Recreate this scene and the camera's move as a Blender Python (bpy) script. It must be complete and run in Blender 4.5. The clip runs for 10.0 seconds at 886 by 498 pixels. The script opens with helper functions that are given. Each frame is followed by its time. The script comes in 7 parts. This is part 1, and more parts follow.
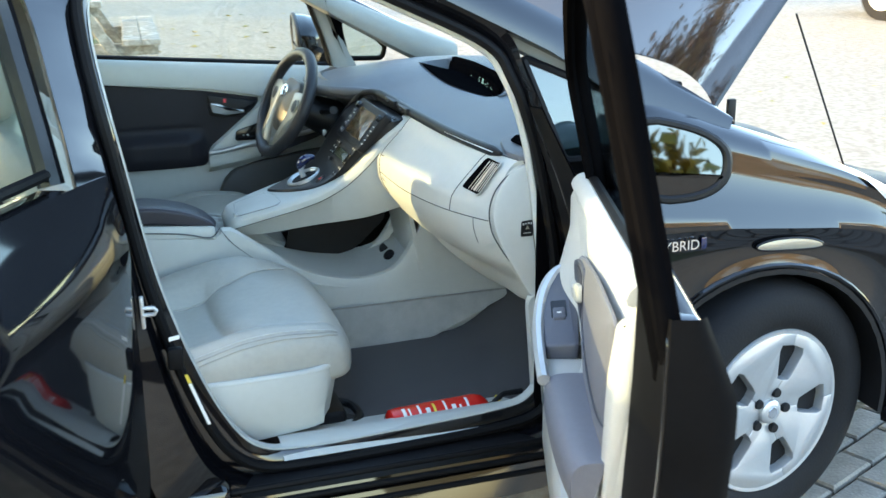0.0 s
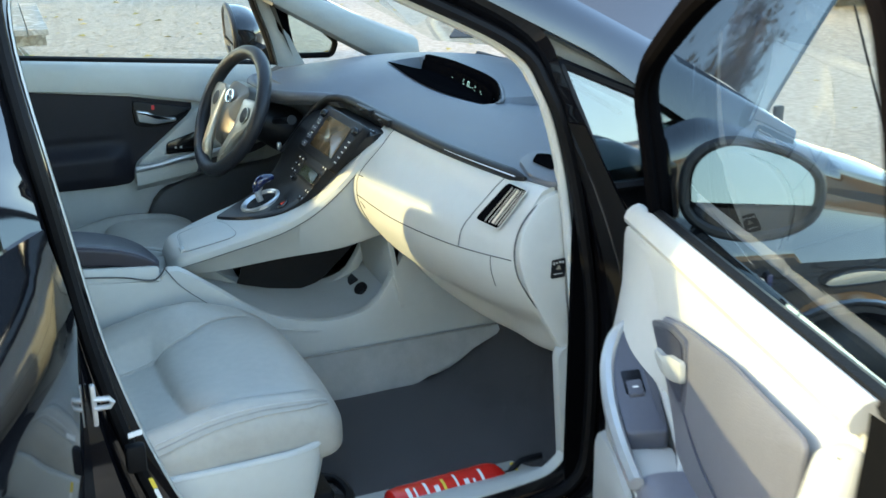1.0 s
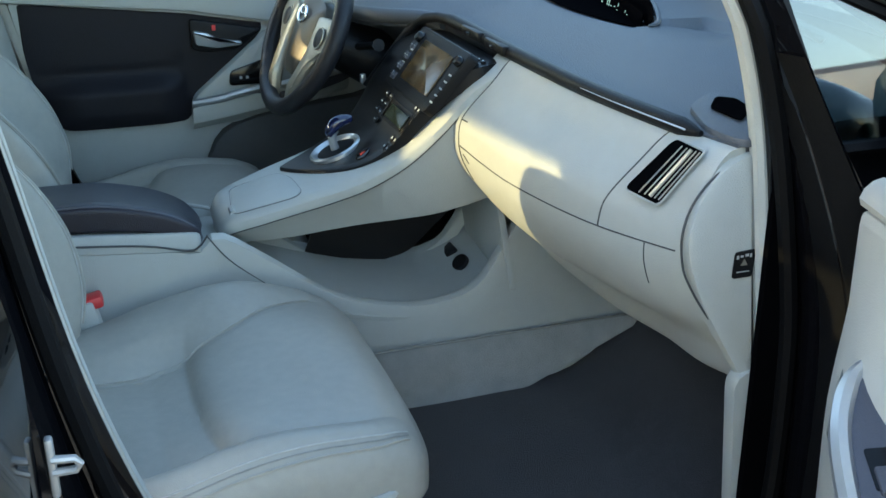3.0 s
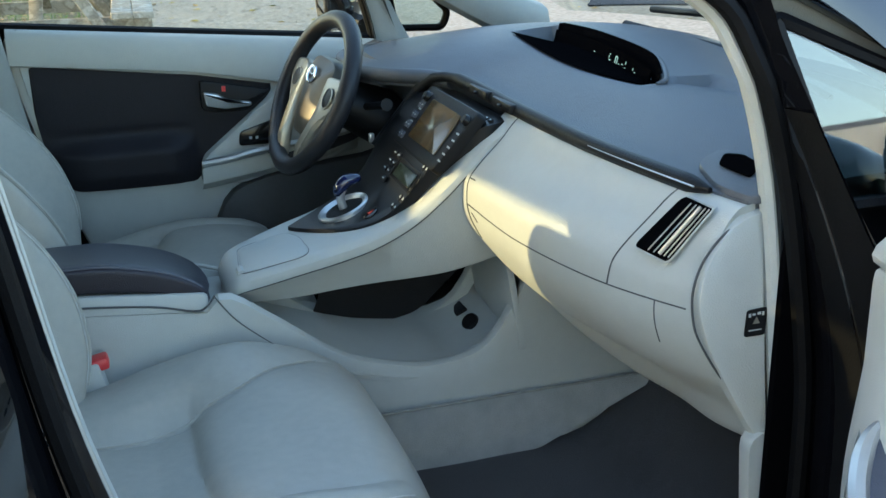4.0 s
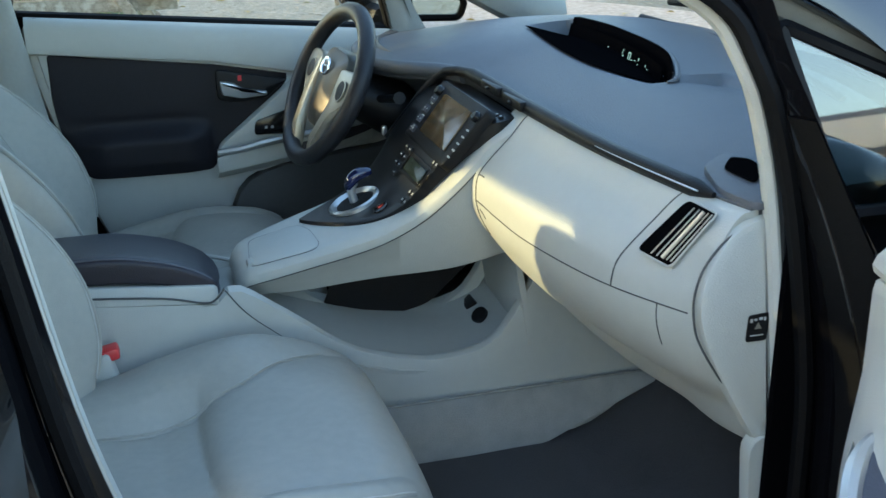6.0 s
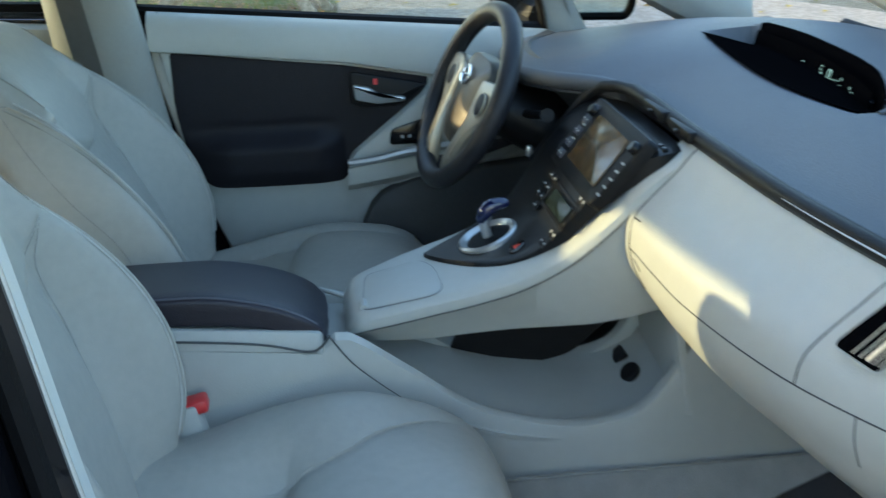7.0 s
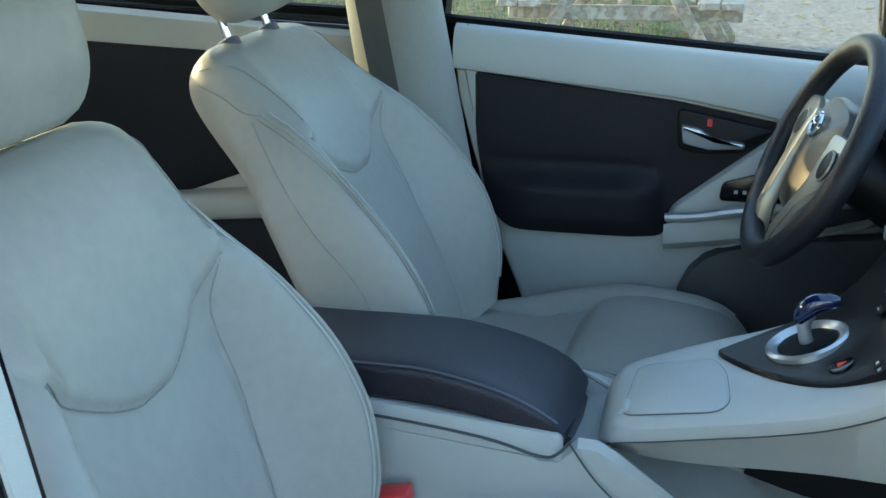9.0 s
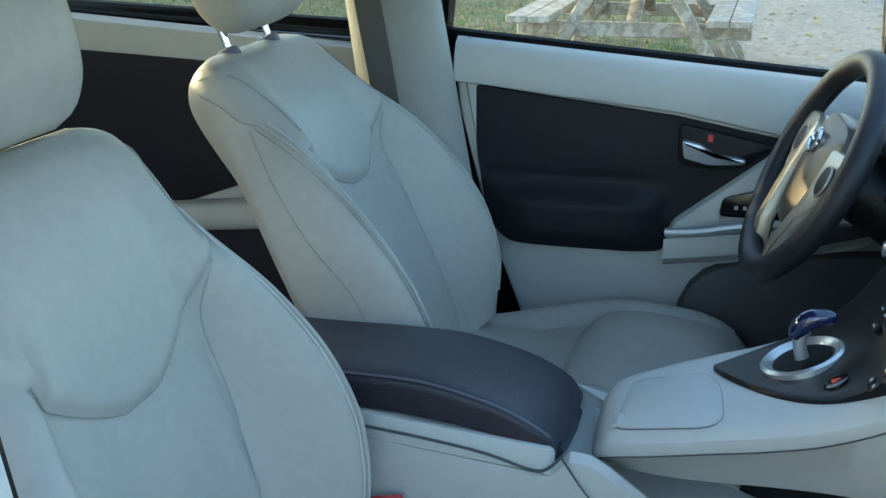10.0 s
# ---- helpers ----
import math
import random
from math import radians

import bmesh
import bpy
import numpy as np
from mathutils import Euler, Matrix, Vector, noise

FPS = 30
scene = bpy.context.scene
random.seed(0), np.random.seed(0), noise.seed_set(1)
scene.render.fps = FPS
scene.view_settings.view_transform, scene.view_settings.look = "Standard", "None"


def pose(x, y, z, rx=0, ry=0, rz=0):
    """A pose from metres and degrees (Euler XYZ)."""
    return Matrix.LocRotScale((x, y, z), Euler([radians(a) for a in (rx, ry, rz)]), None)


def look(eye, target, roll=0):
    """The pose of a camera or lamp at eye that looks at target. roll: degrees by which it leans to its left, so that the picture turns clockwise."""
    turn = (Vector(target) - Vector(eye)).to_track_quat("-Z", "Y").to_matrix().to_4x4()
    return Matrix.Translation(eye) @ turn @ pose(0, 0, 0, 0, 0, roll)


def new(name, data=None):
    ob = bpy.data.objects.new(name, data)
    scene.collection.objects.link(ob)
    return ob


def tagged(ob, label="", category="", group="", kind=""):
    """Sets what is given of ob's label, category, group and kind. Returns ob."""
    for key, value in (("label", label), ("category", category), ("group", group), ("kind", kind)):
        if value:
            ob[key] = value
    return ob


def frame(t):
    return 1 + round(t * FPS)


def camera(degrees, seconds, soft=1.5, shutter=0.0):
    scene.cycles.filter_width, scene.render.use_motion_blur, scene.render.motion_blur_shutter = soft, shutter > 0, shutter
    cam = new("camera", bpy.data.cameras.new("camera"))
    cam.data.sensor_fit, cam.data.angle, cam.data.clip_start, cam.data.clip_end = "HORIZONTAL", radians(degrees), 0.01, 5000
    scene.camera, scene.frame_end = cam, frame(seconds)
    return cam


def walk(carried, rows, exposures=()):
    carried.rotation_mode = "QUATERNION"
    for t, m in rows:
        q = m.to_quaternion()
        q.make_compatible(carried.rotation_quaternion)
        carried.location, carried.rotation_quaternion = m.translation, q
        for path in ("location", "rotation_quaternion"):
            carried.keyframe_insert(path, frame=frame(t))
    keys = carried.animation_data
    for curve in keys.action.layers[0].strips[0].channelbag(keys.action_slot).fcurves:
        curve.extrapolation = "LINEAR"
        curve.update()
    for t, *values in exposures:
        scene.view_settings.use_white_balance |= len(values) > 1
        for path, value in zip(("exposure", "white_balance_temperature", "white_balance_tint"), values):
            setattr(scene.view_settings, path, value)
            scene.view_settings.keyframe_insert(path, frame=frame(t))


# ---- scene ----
cam = camera(44.0, 10.0, shutter=0.4)
PATH = [
    (0, (-1.429, -2.796, 1.486), (-0.845, -0.986, 0.867), -0.7),
    (0.5, (-1.498, -2.541, 1.463), (-0.779, -0.786, 0.829), -0.3),
    (1, (-1.491, -2.292, 1.457), (-0.724, -0.562, 0.811), -0.2),
    (1.5, (-1.462, -2.067, 1.423), (-0.687, -0.34, 0.776), 0.5),
    (2, (-1.387, -1.904, 1.382), (-0.689, -0.161, 0.694), 0.2),
    (2.5, (-1.336, -1.807, 1.341), (-0.711, -0.059, 0.598), -0.1),
    (2.7, (-1.315, -1.78, 1.332), (-0.72, -0.032, 0.563), -0.3),
    (4, (-1.291, -1.757, 1.323), (-0.723, 0.045, 0.665), -1.0),
    (4.5, (-1.289, -1.779, 1.323), (-0.719, 0.027, 0.677), -0.9),
    (5, (-1.284, -1.804, 1.327), (-0.718, 0.001, 0.677), -1.0),
    (6.3, (-1.243, -1.715, 1.352), (-0.772, 0.096, 0.646), -0.5),
    (6.5, (-1.21, -1.651, 1.352), (-0.803, 0.172, 0.637), -0.9),
    (7, (-1.155, -1.487, 1.344), (-0.934, 0.365, 0.623), -1.3),
    (7.5, (-1.12, -1.337, 1.32), (-1.13, 0.535, 0.615), -0.9),
    (8, (-1.089, -1.226, 1.297), (-1.361, 0.631, 0.606), -1.4),
    (8.5, (-1.054, -1.17, 1.284), (-1.472, 0.666, 0.609), -1.4),
    (9, (-1.025, -1.151, 1.278), (-1.484, 0.68, 0.616), -0.9),
    (9.5, (-1.009, -1.147, 1.275), (-1.486, 0.683, 0.624), -0.6),
    (10, (-1.009, -1.145, 1.272), (-1.486, 0.691, 0.637), -0.4),
]
EXPOSURES = [(0, 3.56, 6450, 10), (1.5, 3.22, 6220, 10), (4, 3.00, 6280, 10), (7, 2.96, 6100, 10), (10, 3.08, 6000, 10)]
walk(cam, [(t, look(eye, target, roll)) for t, eye, target, roll in PATH], EXPOSURES)

# ---- light ----
SUN_TO = Vector((-0.953, 0.209, 0.216)).normalized()
world = bpy.data.worlds.new("sky")
scene.world = world
world.use_nodes = True
wn = world.node_tree
sky = wn.nodes.new("ShaderNodeTexSky")
sky.sky_type = "NISHITA"
sky.sun_disc = False
sky.sun_elevation = math.asin(SUN_TO.z)
sky.sun_rotation = math.atan2(SUN_TO.x, SUN_TO.y)
wn.links.new(sky.outputs[0], wn.nodes["Background"].inputs[0])
wn.nodes["Background"].inputs[1].default_value = 0.15
sun = new("sun", bpy.data.lights.new("sun", "SUN"))
sun.data.energy, sun.data.angle, sun.data.color = 0.95, radians(0.55), (1.0, 0.74, 0.34)
sun.matrix_world = look(SUN_TO * 30, (0, 0, 0))


# ---- materials ----
def material(name, base, rough=0.5, metal=0.0, vary=0.12, scale=6.0, grain=0.0, grain_scale=400.0, coat=0.0, spec=0.5,
             sheen=0.0, tint=None, emit=None, power=0.0):
    m = bpy.data.materials.new(name)
    m.use_nodes = True
    t = m.node_tree
    b = t.nodes["Principled BSDF"]
    b.inputs["Roughness"].default_value, b.inputs["Metallic"].default_value = rough, metal
    b.inputs["Coat Weight"].default_value = coat
    b.inputs["Coat Roughness"].default_value = 0.03
    b.inputs["Specular IOR Level"].default_value = spec
    b.inputs["Sheen Weight"].default_value = sheen
    geo = t.nodes.new("ShaderNodeTexCoord")
    n1 = t.nodes.new("ShaderNodeTexNoise")
    n1.inputs["Scale"].default_value, n1.inputs["Detail"].default_value = scale, 6
    n2 = t.nodes.new("ShaderNodeTexNoise")
    n2.inputs["Scale"].default_value, n2.inputs["Detail"].default_value = scale * 14, 3
    for n in (n1, n2):
        t.links.new(geo.outputs["Object"], n.inputs["Vector"])
    add = t.nodes.new("ShaderNodeMix")
    add.inputs[0].default_value = 0.35
    t.links.new(n1.outputs[0], add.inputs[2])
    t.links.new(n2.outputs[0], add.inputs[3])
    ramp = t.nodes.new("ShaderNodeValToRGB")
    lo = [c * (1 - vary) for c in base]
    hi = [min(1, c * (1 + vary)) for c in (tint or base)]
    ramp.color_ramp.elements[0].position, ramp.color_ramp.elements[1].position = 0.3, 0.7
    ramp.color_ramp.elements[0].color, ramp.color_ramp.elements[1].color = (*lo, 1), (*hi, 1)
    t.links.new(add.outputs[0], ramp.inputs[0])
    t.links.new(ramp.outputs[0], b.inputs["Base Color"])
    rr = t.nodes.new("ShaderNodeMapRange")
    rr.inputs["To Min"].default_value, rr.inputs["To Max"].default_value = rough * 0.82, min(1, rough * 1.18)
    t.links.new(n1.outputs[0], rr.inputs[0])
    t.links.new(rr.outputs[0], b.inputs["Roughness"])
    if grain:
        n3 = t.nodes.new("ShaderNodeTexVoronoi")
        n3.inputs["Scale"].default_value = grain_scale
        t.links.new(geo.outputs["Object"], n3.inputs["Vector"])
        bump = t.nodes.new("ShaderNodeBump")
        bump.inputs["Strength"].default_value, bump.inputs["Distance"].default_value = grain, 0.002
        t.links.new(n3.outputs[0], bump.inputs["Height"])
        t.links.new(bump.outputs[0], b.inputs["Normal"])
    if emit:
        b.inputs["Emission Color"].default_value = (*emit, 1)
        b.inputs["Emission Strength"].default_value = power
    return m


def glass(name, tint, gloss=0.02, base=0.085):
    m = bpy.data.materials.new(name)
    m.use_nodes = True
    t = m.node_tree
    t.nodes.remove(t.nodes["Principled BSDF"])
    clear, shine, fres, mix, curve, lift = (t.nodes.new("ShaderNode" + k) for k in ("BsdfTransparent", "BsdfGlossy", "LayerWeight", "MixShader", "Math", "Math"))
    clear.inputs[0].default_value = (*tint, 1)
    shine.inputs["Roughness"].default_value = gloss
    fres.inputs["Blend"].default_value = 0.5
    curve.operation, curve.inputs[1].default_value = "POWER", 5.0
    lift.operation, lift.inputs[1].default_value, lift.inputs[2].default_value = "MULTIPLY_ADD", 0.9, base
    t.links.new(fres.outputs["Facing"], curve.inputs[0])
    t.links.new(curve.outputs[0], lift.inputs[0])
    t.links.new(lift.outputs[0], mix.inputs[0])
    t.links.new(clear.outputs[0], mix.inputs[1])
    t.links.new(shine.outputs[0], mix.inputs[2])
    t.links.new(mix.outputs[0], t.nodes["Material Output"].inputs[0])
    return m


def two_tone(name, a, b, scale, rough, detail=8, low=0.4, high=0.6, bump=0.3, dist=0.02, third=None):
    m = material(name, a, rough, vary=0.15, scale=scale * 0.7)
    t = m.node_tree
    p = t.nodes["Principled BSDF"]
    co = t.nodes.new("ShaderNodeTexCoord")
    n = t.nodes.new("ShaderNodeTexNoise")
    n.inputs["Scale"].default_value, n.inputs["Detail"].default_value = scale, detail
    t.links.new(co.outputs["Object"], n.inputs["Vector"])
    r = t.nodes.new("ShaderNodeValToRGB")
    r.color_ramp.elements[0].position, r.color_ramp.elements[1].position = low, high
    r.color_ramp.elements[0].color, r.color_ramp.elements[1].color = (*a, 1), (*b, 1)
    if third:
        e = r.color_ramp.elements.new((low + high) / 2)
        e.color = (*third, 1)
    t.links.new(n.outputs[0], r.inputs[0])
    t.links.new(r.outputs[0], p.inputs["Base Color"])
    n2 = t.nodes.new("ShaderNodeTexNoise")
    n2.inputs["Scale"].default_value, n2.inputs["Detail"].default_value = scale * 9, 4
    t.links.new(co.outputs["Object"], n2.inputs["Vector"])
    bp = t.nodes.new("ShaderNodeBump")
    bp.inputs["Strength"].default_value, bp.inputs["Distance"].default_value = bump, dist
    t.links.new(n2.outputs[0], bp.inputs["Height"])
    t.links.new(bp.outputs[0], p.inputs["Normal"])
    return m


PAINT = material("black_car_paint", (0.004, 0.004, 0.005), 0.05, vary=0.3, scale=3, spec=0.72)
RUBBER = material("black_rubber", (0.0045, 0.0045, 0.005), 0.55, vary=0.25, grain=0.15, spec=0.12)
TYRE = material("tyre_rubber", (0.010, 0.010, 0.011), 0.8, vary=0.3, scale=12, grain=0.2, grain_scale=160, spec=0.2)
GLOSS = material("gloss_black_plastic", (0.006, 0.006, 0.007), 0.16, vary=0.2, spec=0.3)
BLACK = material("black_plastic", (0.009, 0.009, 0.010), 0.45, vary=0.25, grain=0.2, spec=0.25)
LEATHER = material("pale_grey_leather", (0.368, 0.358, 0.316), 0.42, vary=0.06, scale=5, grain=0.15, grain_scale=620, tint=(0.408, 0.394, 0.342), spec=0.32)
SEAM = material("seam_shadow_thread", (0.29, 0.29, 0.265), 0.7, vary=0.2, scale=60)
THREAD = material("pale_thread", (0.52, 0.52, 0.49), 0.7, vary=0.15, scale=90)
PALE = material("pale_grey_plastic", (0.485, 0.495, 0.458), 0.5, vary=0.05, scale=4, grain=0.25, grain_scale=600)
CREAM = material("cream_door_plastic", (0.43, 0.425, 0.385), 0.5, vary=0.05, scale=4, grain=0.2, grain_scale=600)
DASH = material("slate_dash_plastic", (0.088, 0.095, 0.107), 0.5, vary=0.09, scale=5, grain=0.35, grain_scale=480)
PANEL = material("soft_black_panel", (0.007, 0.007, 0.008), 0.38, vary=0.2, grain=0.1, spec=0.3)
BAND = material("brown_black_leather", (0.021, 0.017, 0.025), 0.45, vary=0.15, scale=8, grain=0.25, grain_scale=480)
PADDARK = material("dark_blue_grey_leather", (0.025, 0.026, 0.038), 0.42, vary=0.14, scale=7, grain=0.25, grain_scale=480)
WHEELHIDE = material("black_leather", (0.018, 0.018, 0.021), 0.40, vary=0.2, scale=9, grain=0.25, grain_scale=480, spec=0.35)
FABRIC = material("dark_door_leather", (0.0125, 0.0115, 0.0155), 0.55, spec=0.28, vary=0.2, scale=8, grain=0.2, grain_scale=480)
KNEE = material("dark_grey_knee_plastic", (0.066, 0.067, 0.066), 0.6, vary=0.15, scale=8, grain=0.2, grain_scale=480)
SLATE = material("slate_switch_plastic", (0.060, 0.062, 0.076), 0.4, vary=0.1, scale=8, grain=0.15, grain_scale=500)
GREYTRIM = material("grey_door_leather", (0.125, 0.124, 0.140), 0.5, vary=0.1, scale=7, grain=0.25, grain_scale=480)
CARPET = material("charcoal_carpet", (0.032, 0.028, 0.028), 0.95, vary=0.3, scale=30, grain=0.8, grain_scale=700, sheen=0.25, spec=0.1)
CARPET_PALE = material("grey_carpet", (0.42, 0.425, 0.405), 0.95, vary=0.12, scale=30, grain=0.8, grain_scale=700, spec=0.1)
SILVER = material("satin_silver_plastic", (0.62, 0.63, 0.62), 0.3, metal=0.75, vary=0.06)
ALLOY = material("silver_alloy", (0.46, 0.47, 0.48), 0.36, metal=0.6, vary=0.06, scale=9)
CHROME = material("chrome", (0.85, 0.85, 0.86), 0.08, metal=1.0, vary=0.03)
STEEL = material("zinc_steel", (0.50, 0.49, 0.47), 0.4, metal=0.5, vary=0.1, scale=40)
RED = material("red_enamel", (0.62, 0.018, 0.012), 0.25, vary=0.1, scale=12, coat=0.5)
REDBTN = material("red_button", (0.70, 0.05, 0.05), 0.35, vary=0.06)
WHITE = material("white_print", (0.78, 0.77, 0.74), 0.5, vary=0.05)
YELLOW = material("yellow_print", (0.75, 0.55, 0.05), 0.5, vary=0.08)
BLUE = material("blue_shift_knob", (0.006, 0.011, 0.055), 0.12, vary=0.2, coat=1.0)
BRONZE = material("warm_grey_plastic", (0.080, 0.073, 0.060), 0.36, metal=0.3, vary=0.08)
CHAMPAGNE = material("champagne_plastic", (0.40, 0.365, 0.29), 0.32, metal=0.6, vary=0.08)
BELT = material("belt_webbing", (0.10, 0.095, 0.085), 0.8, vary=0.15, scale=50, grain=0.4, grain_scale=900)
PILLAR = material("pillar_cloth", (0.35, 0.35, 0.315), 0.8, vary=0.07, scale=10, grain=0.3, grain_scale=700)
JAMB = material("half_matt_black_paint", (0.004, 0.004, 0.0045), 0.45, vary=0.3, scale=6, spec=0.05)
# headliner set darker than its pale cloth, so less light bounces onto the seats
HEADLINER = material("dimmed_headliner_cloth", (0.17, 0.17, 0.155), 0.9, vary=0.07, scale=10, grain=0.3, grain_scale=700, spec=0.1)
MATTE = material("matt_black_lining", (0.0025, 0.0025, 0.003), 0.9, vary=0.2, spec=0.0)
SCREEN = material("screen_glass", (0.10, 0.065, 0.030), 0.16, vary=0.1, spec=0.8)
LCD = material("lcd_glass", (0.010, 0.016, 0.012), 0.25, vary=0.1)
DIGIT = material("lit_digits", (0.1, 0.2, 0.18), 0.4, emit=(0.62, 1.0, 0.86), power=0.07)
GAP = material("dark_panel_gap", (0.075, 0.078, 0.078), 0.8, vary=0.2, scale=60)
LIT_RED = material("lit_red_mark", (0.6, 0.05, 0.03), 0.4, emit=(1.0, 0.12, 0.06), power=0.015)
MIRROR = material("mirror_glass", (0.16, 0.17, 0.165), 0.02, metal=1.0, vary=0.01)
LENS = material("headlight_lens", (0.72, 0.74, 0.76), 0.12, vary=0.05, metal=0.5, coat=1.0)
WHITECAR = material("white_car_paint", (0.72, 0.72, 0.70), 0.25, vary=0.04, coat=0.8)
GLASS = glass("clear_glass", (0.80, 0.88, 0.86))
COATED = glass("coated_glass", (0.42, 0.50, 0.50), base=0.115)
DARKGLASS = glass("tinted_glass", (0.62, 0.72, 0.70))
WOOD = two_tone("weathered_grey_timber", (0.36, 0.315, 0.25), (0.46, 0.41, 0.335), 14, 0.85, third=(0.26, 0.22, 0.165), bump=0.4, dist=0.01)
GRAVEL = two_tone("grey_gravel", (0.240, 0.215, 0.174), (0.350, 0.318, 0.262), 22, 0.95, bump=0.7, dist=0.03, third=(0.295, 0.267, 0.218), low=0.38, high=0.64)
SOIL = two_tone("leafy_soil", (0.085, 0.062, 0.035), (0.060, 0.085, 0.024), 2.5, 0.95, bump=0.8, dist=0.04, third=(0.12, 0.095, 0.05))
STONE = material("grey_paver", (0.185, 0.165, 0.140), 0.88, vary=0.28, scale=9, grain=0.6, grain_scale=90, tint=(0.235, 0.212, 0.182))
BRICK = two_tone("tan_brick", (0.56, 0.39, 0.22), (0.66, 0.48, 0.30), 3, 0.9, third=(0.60, 0.43, 0.26))
ROOFTILE = two_tone("brown_roof_tile", (0.16, 0.09, 0.06), (0.22, 0.13, 0.09), 5, 0.8)
RENDER = material("white_render", (0.75, 0.74, 0.70), 0.8, vary=0.05)
BARK = two_tone("brown_bark", (0.10, 0.075, 0.05), (0.17, 0.13, 0.09), 12, 0.95, bump=0.8)
LEAF_Y = two_tone("yellow_leaves", (0.42, 0.27, 0.03), (0.20, 0.20, 0.04), 1.4, 0.7)
LEAF_B = two_tone("brown_leaves", (0.24, 0.13, 0.055), (0.36, 0.24, 0.12), 1.6, 0.8)
LEAF_G = two_tone("green_leaves", (0.09, 0.17, 0.03), (0.16, 0.20, 0.05), 1.6, 0.7)


# ---- mesh helpers ----
def part(name, bm, mat, parent=None, label="", smooth=True):
    me = bpy.data.meshes.new(name)
    bmesh.ops.recalc_face_normals(bm, faces=bm.faces[:])
    for f in bm.faces:
        f.smooth = smooth
    bm.to_mesh(me)
    bm.free()
    me.materials.append(mat)
    if smooth:
        me.set_sharp_from_angle(angle=radians(38))
    ob = new(name, me)
    if parent:
        ob.parent = parent
    return tagged(ob, label)


def share(name, src, parent, m):
    ob = new(name, src.data)
    ob.parent = parent
    ob.matrix_basis = m
    return ob


def empty(name, at=(0, 0, 0)):
    ob = new(name)
    ob.location = at
    ob.empty_display_size = 0.1
    return ob


def grid(fn, nu, nv, wrap_u=False, wrap_v=False, cap=False):
    """A sheet of fn(u, v), u and v from 0 to 1."""
    bm = bmesh.new()
    du, dv = (nu if wrap_u else nu - 1), (nv if wrap_v else nv - 1)
    rows = [[bm.verts.new(fn(i / du, j / dv)) for j in range(nv)] for i in range(nu)]
    for i in range(nu if wrap_u else nu - 1):
        for j in range(nv if wrap_v else nv - 1):
            a, b = rows[i], rows[(i + 1) % nu]
            k = (j + 1) % nv
            bm.faces.new((a[j], b[j], b[k], a[k]))
    if cap:
        bm.faces.new(rows[0])
        bm.faces.new(rows[-1])
    return bm


def thick(bm, d):
    bmesh.ops.recalc_face_normals(bm, faces=bm.faces[:])
    bmesh.ops.solidify(bm, geom=bm.faces[:], thickness=d)
    return bm


def spline(pts, n=6, closed=False):
    """Catmull-Rom through pts."""
    pts = [Vector(p) for p in pts]
    k, out = len(pts), []
    for i in range(k if closed else k - 1):
        g = lambda j: pts[j % k] if closed else pts[max(0, min(k - 1, j))]
        p0, p1, p2, p3 = g(i - 1), g(i), g(i + 1), g(i + 2)
        for s in range(n):
            t = s / n
            out.append(0.5 * (2 * p1 + (p2 - p0) * t + (2 * p0 - 5 * p1 + 4 * p2 - p3) * t * t + (3 * p1 - p0 - 3 * p2 + p3) * t ** 3))
    if not closed:
        out.append(pts[-1])
    return out


def tube(pts, r, n=8, closed=False, flat=1.0):
    """A pipe along pts; r a number or one per point."""
    pts = [Vector(p) for p in pts]
    bm, rings, k = bmesh.new(), [], len(pts)
    side = None
    for i, p in enumerate(pts):
        a = pts[(i - 1) % k] if closed or i else pts[0]
        b = pts[(i + 1) % k] if closed or i < k - 1 else pts[-1]
        d = (b - a).normalized() if (b - a).length > 1e-9 else Vector((0, 0, 1))
        if side is None:
            side = d.orthogonal().normalized()
        side = (side - d * side.dot(d)).normalized()
        up = d.cross(side)
        rad = r[i] if hasattr(r, "__len__") else r
        rings.append([bm.verts.new(p + side * math.cos(2 * math.pi * j / n) * rad + up * math.sin(2 * math.pi * j / n) * rad * flat) for j in range(n)])
    for i in range(k if closed else k - 1):
        a, b = rings[i], rings[(i + 1) % k]
        for j in range(n):
            bm.faces.new((a[j], b[j], b[(j + 1) % n], a[(j + 1) % n]))
    if not closed:
        bm.faces.new(rings[0])
        bm.faces.new(rings[-1])
    return bm


def rounded(pts, r=0.01, n=4):
    """A flat outline with its corners rounded."""
    out, k = [], len(pts)
    for i in range(k):
        p, a, b = Vector(pts[i]), Vector(pts[i - 1]), Vector(pts[(i + 1) % k])
        ra = min(r, (a - p).length * 0.45)
        rb = min(r, (b - p).length * 0.45)
        s, e = p + (a - p).normalized() * ra, p + (b - p).normalized() * rb
        for j in range(n + 1):
            t = j / n
            out.append((1 - t) ** 2 * s + 2 * t * (1 - t) * p + t * t * e)
    return out


def inset(pts, d):
    k, out = len(pts), []
    area = sum(pts[i - 1][0] * pts[i][1] - pts[i][0] * pts[i - 1][1] for i in range(k))
    s = 1 if area > 0 else -1
    for i in range(k):
        p, a, b = Vector(pts[i][:2]), Vector(pts[i - 1][:2]), Vector(pts[(i + 1) % k][:2])
        t = (b - a)
        t = t.normalized() if t.length > 1e-9 else Vector((1, 0))
        out.append(p + Vector((-t.y, t.x)) * s * d)
    return out


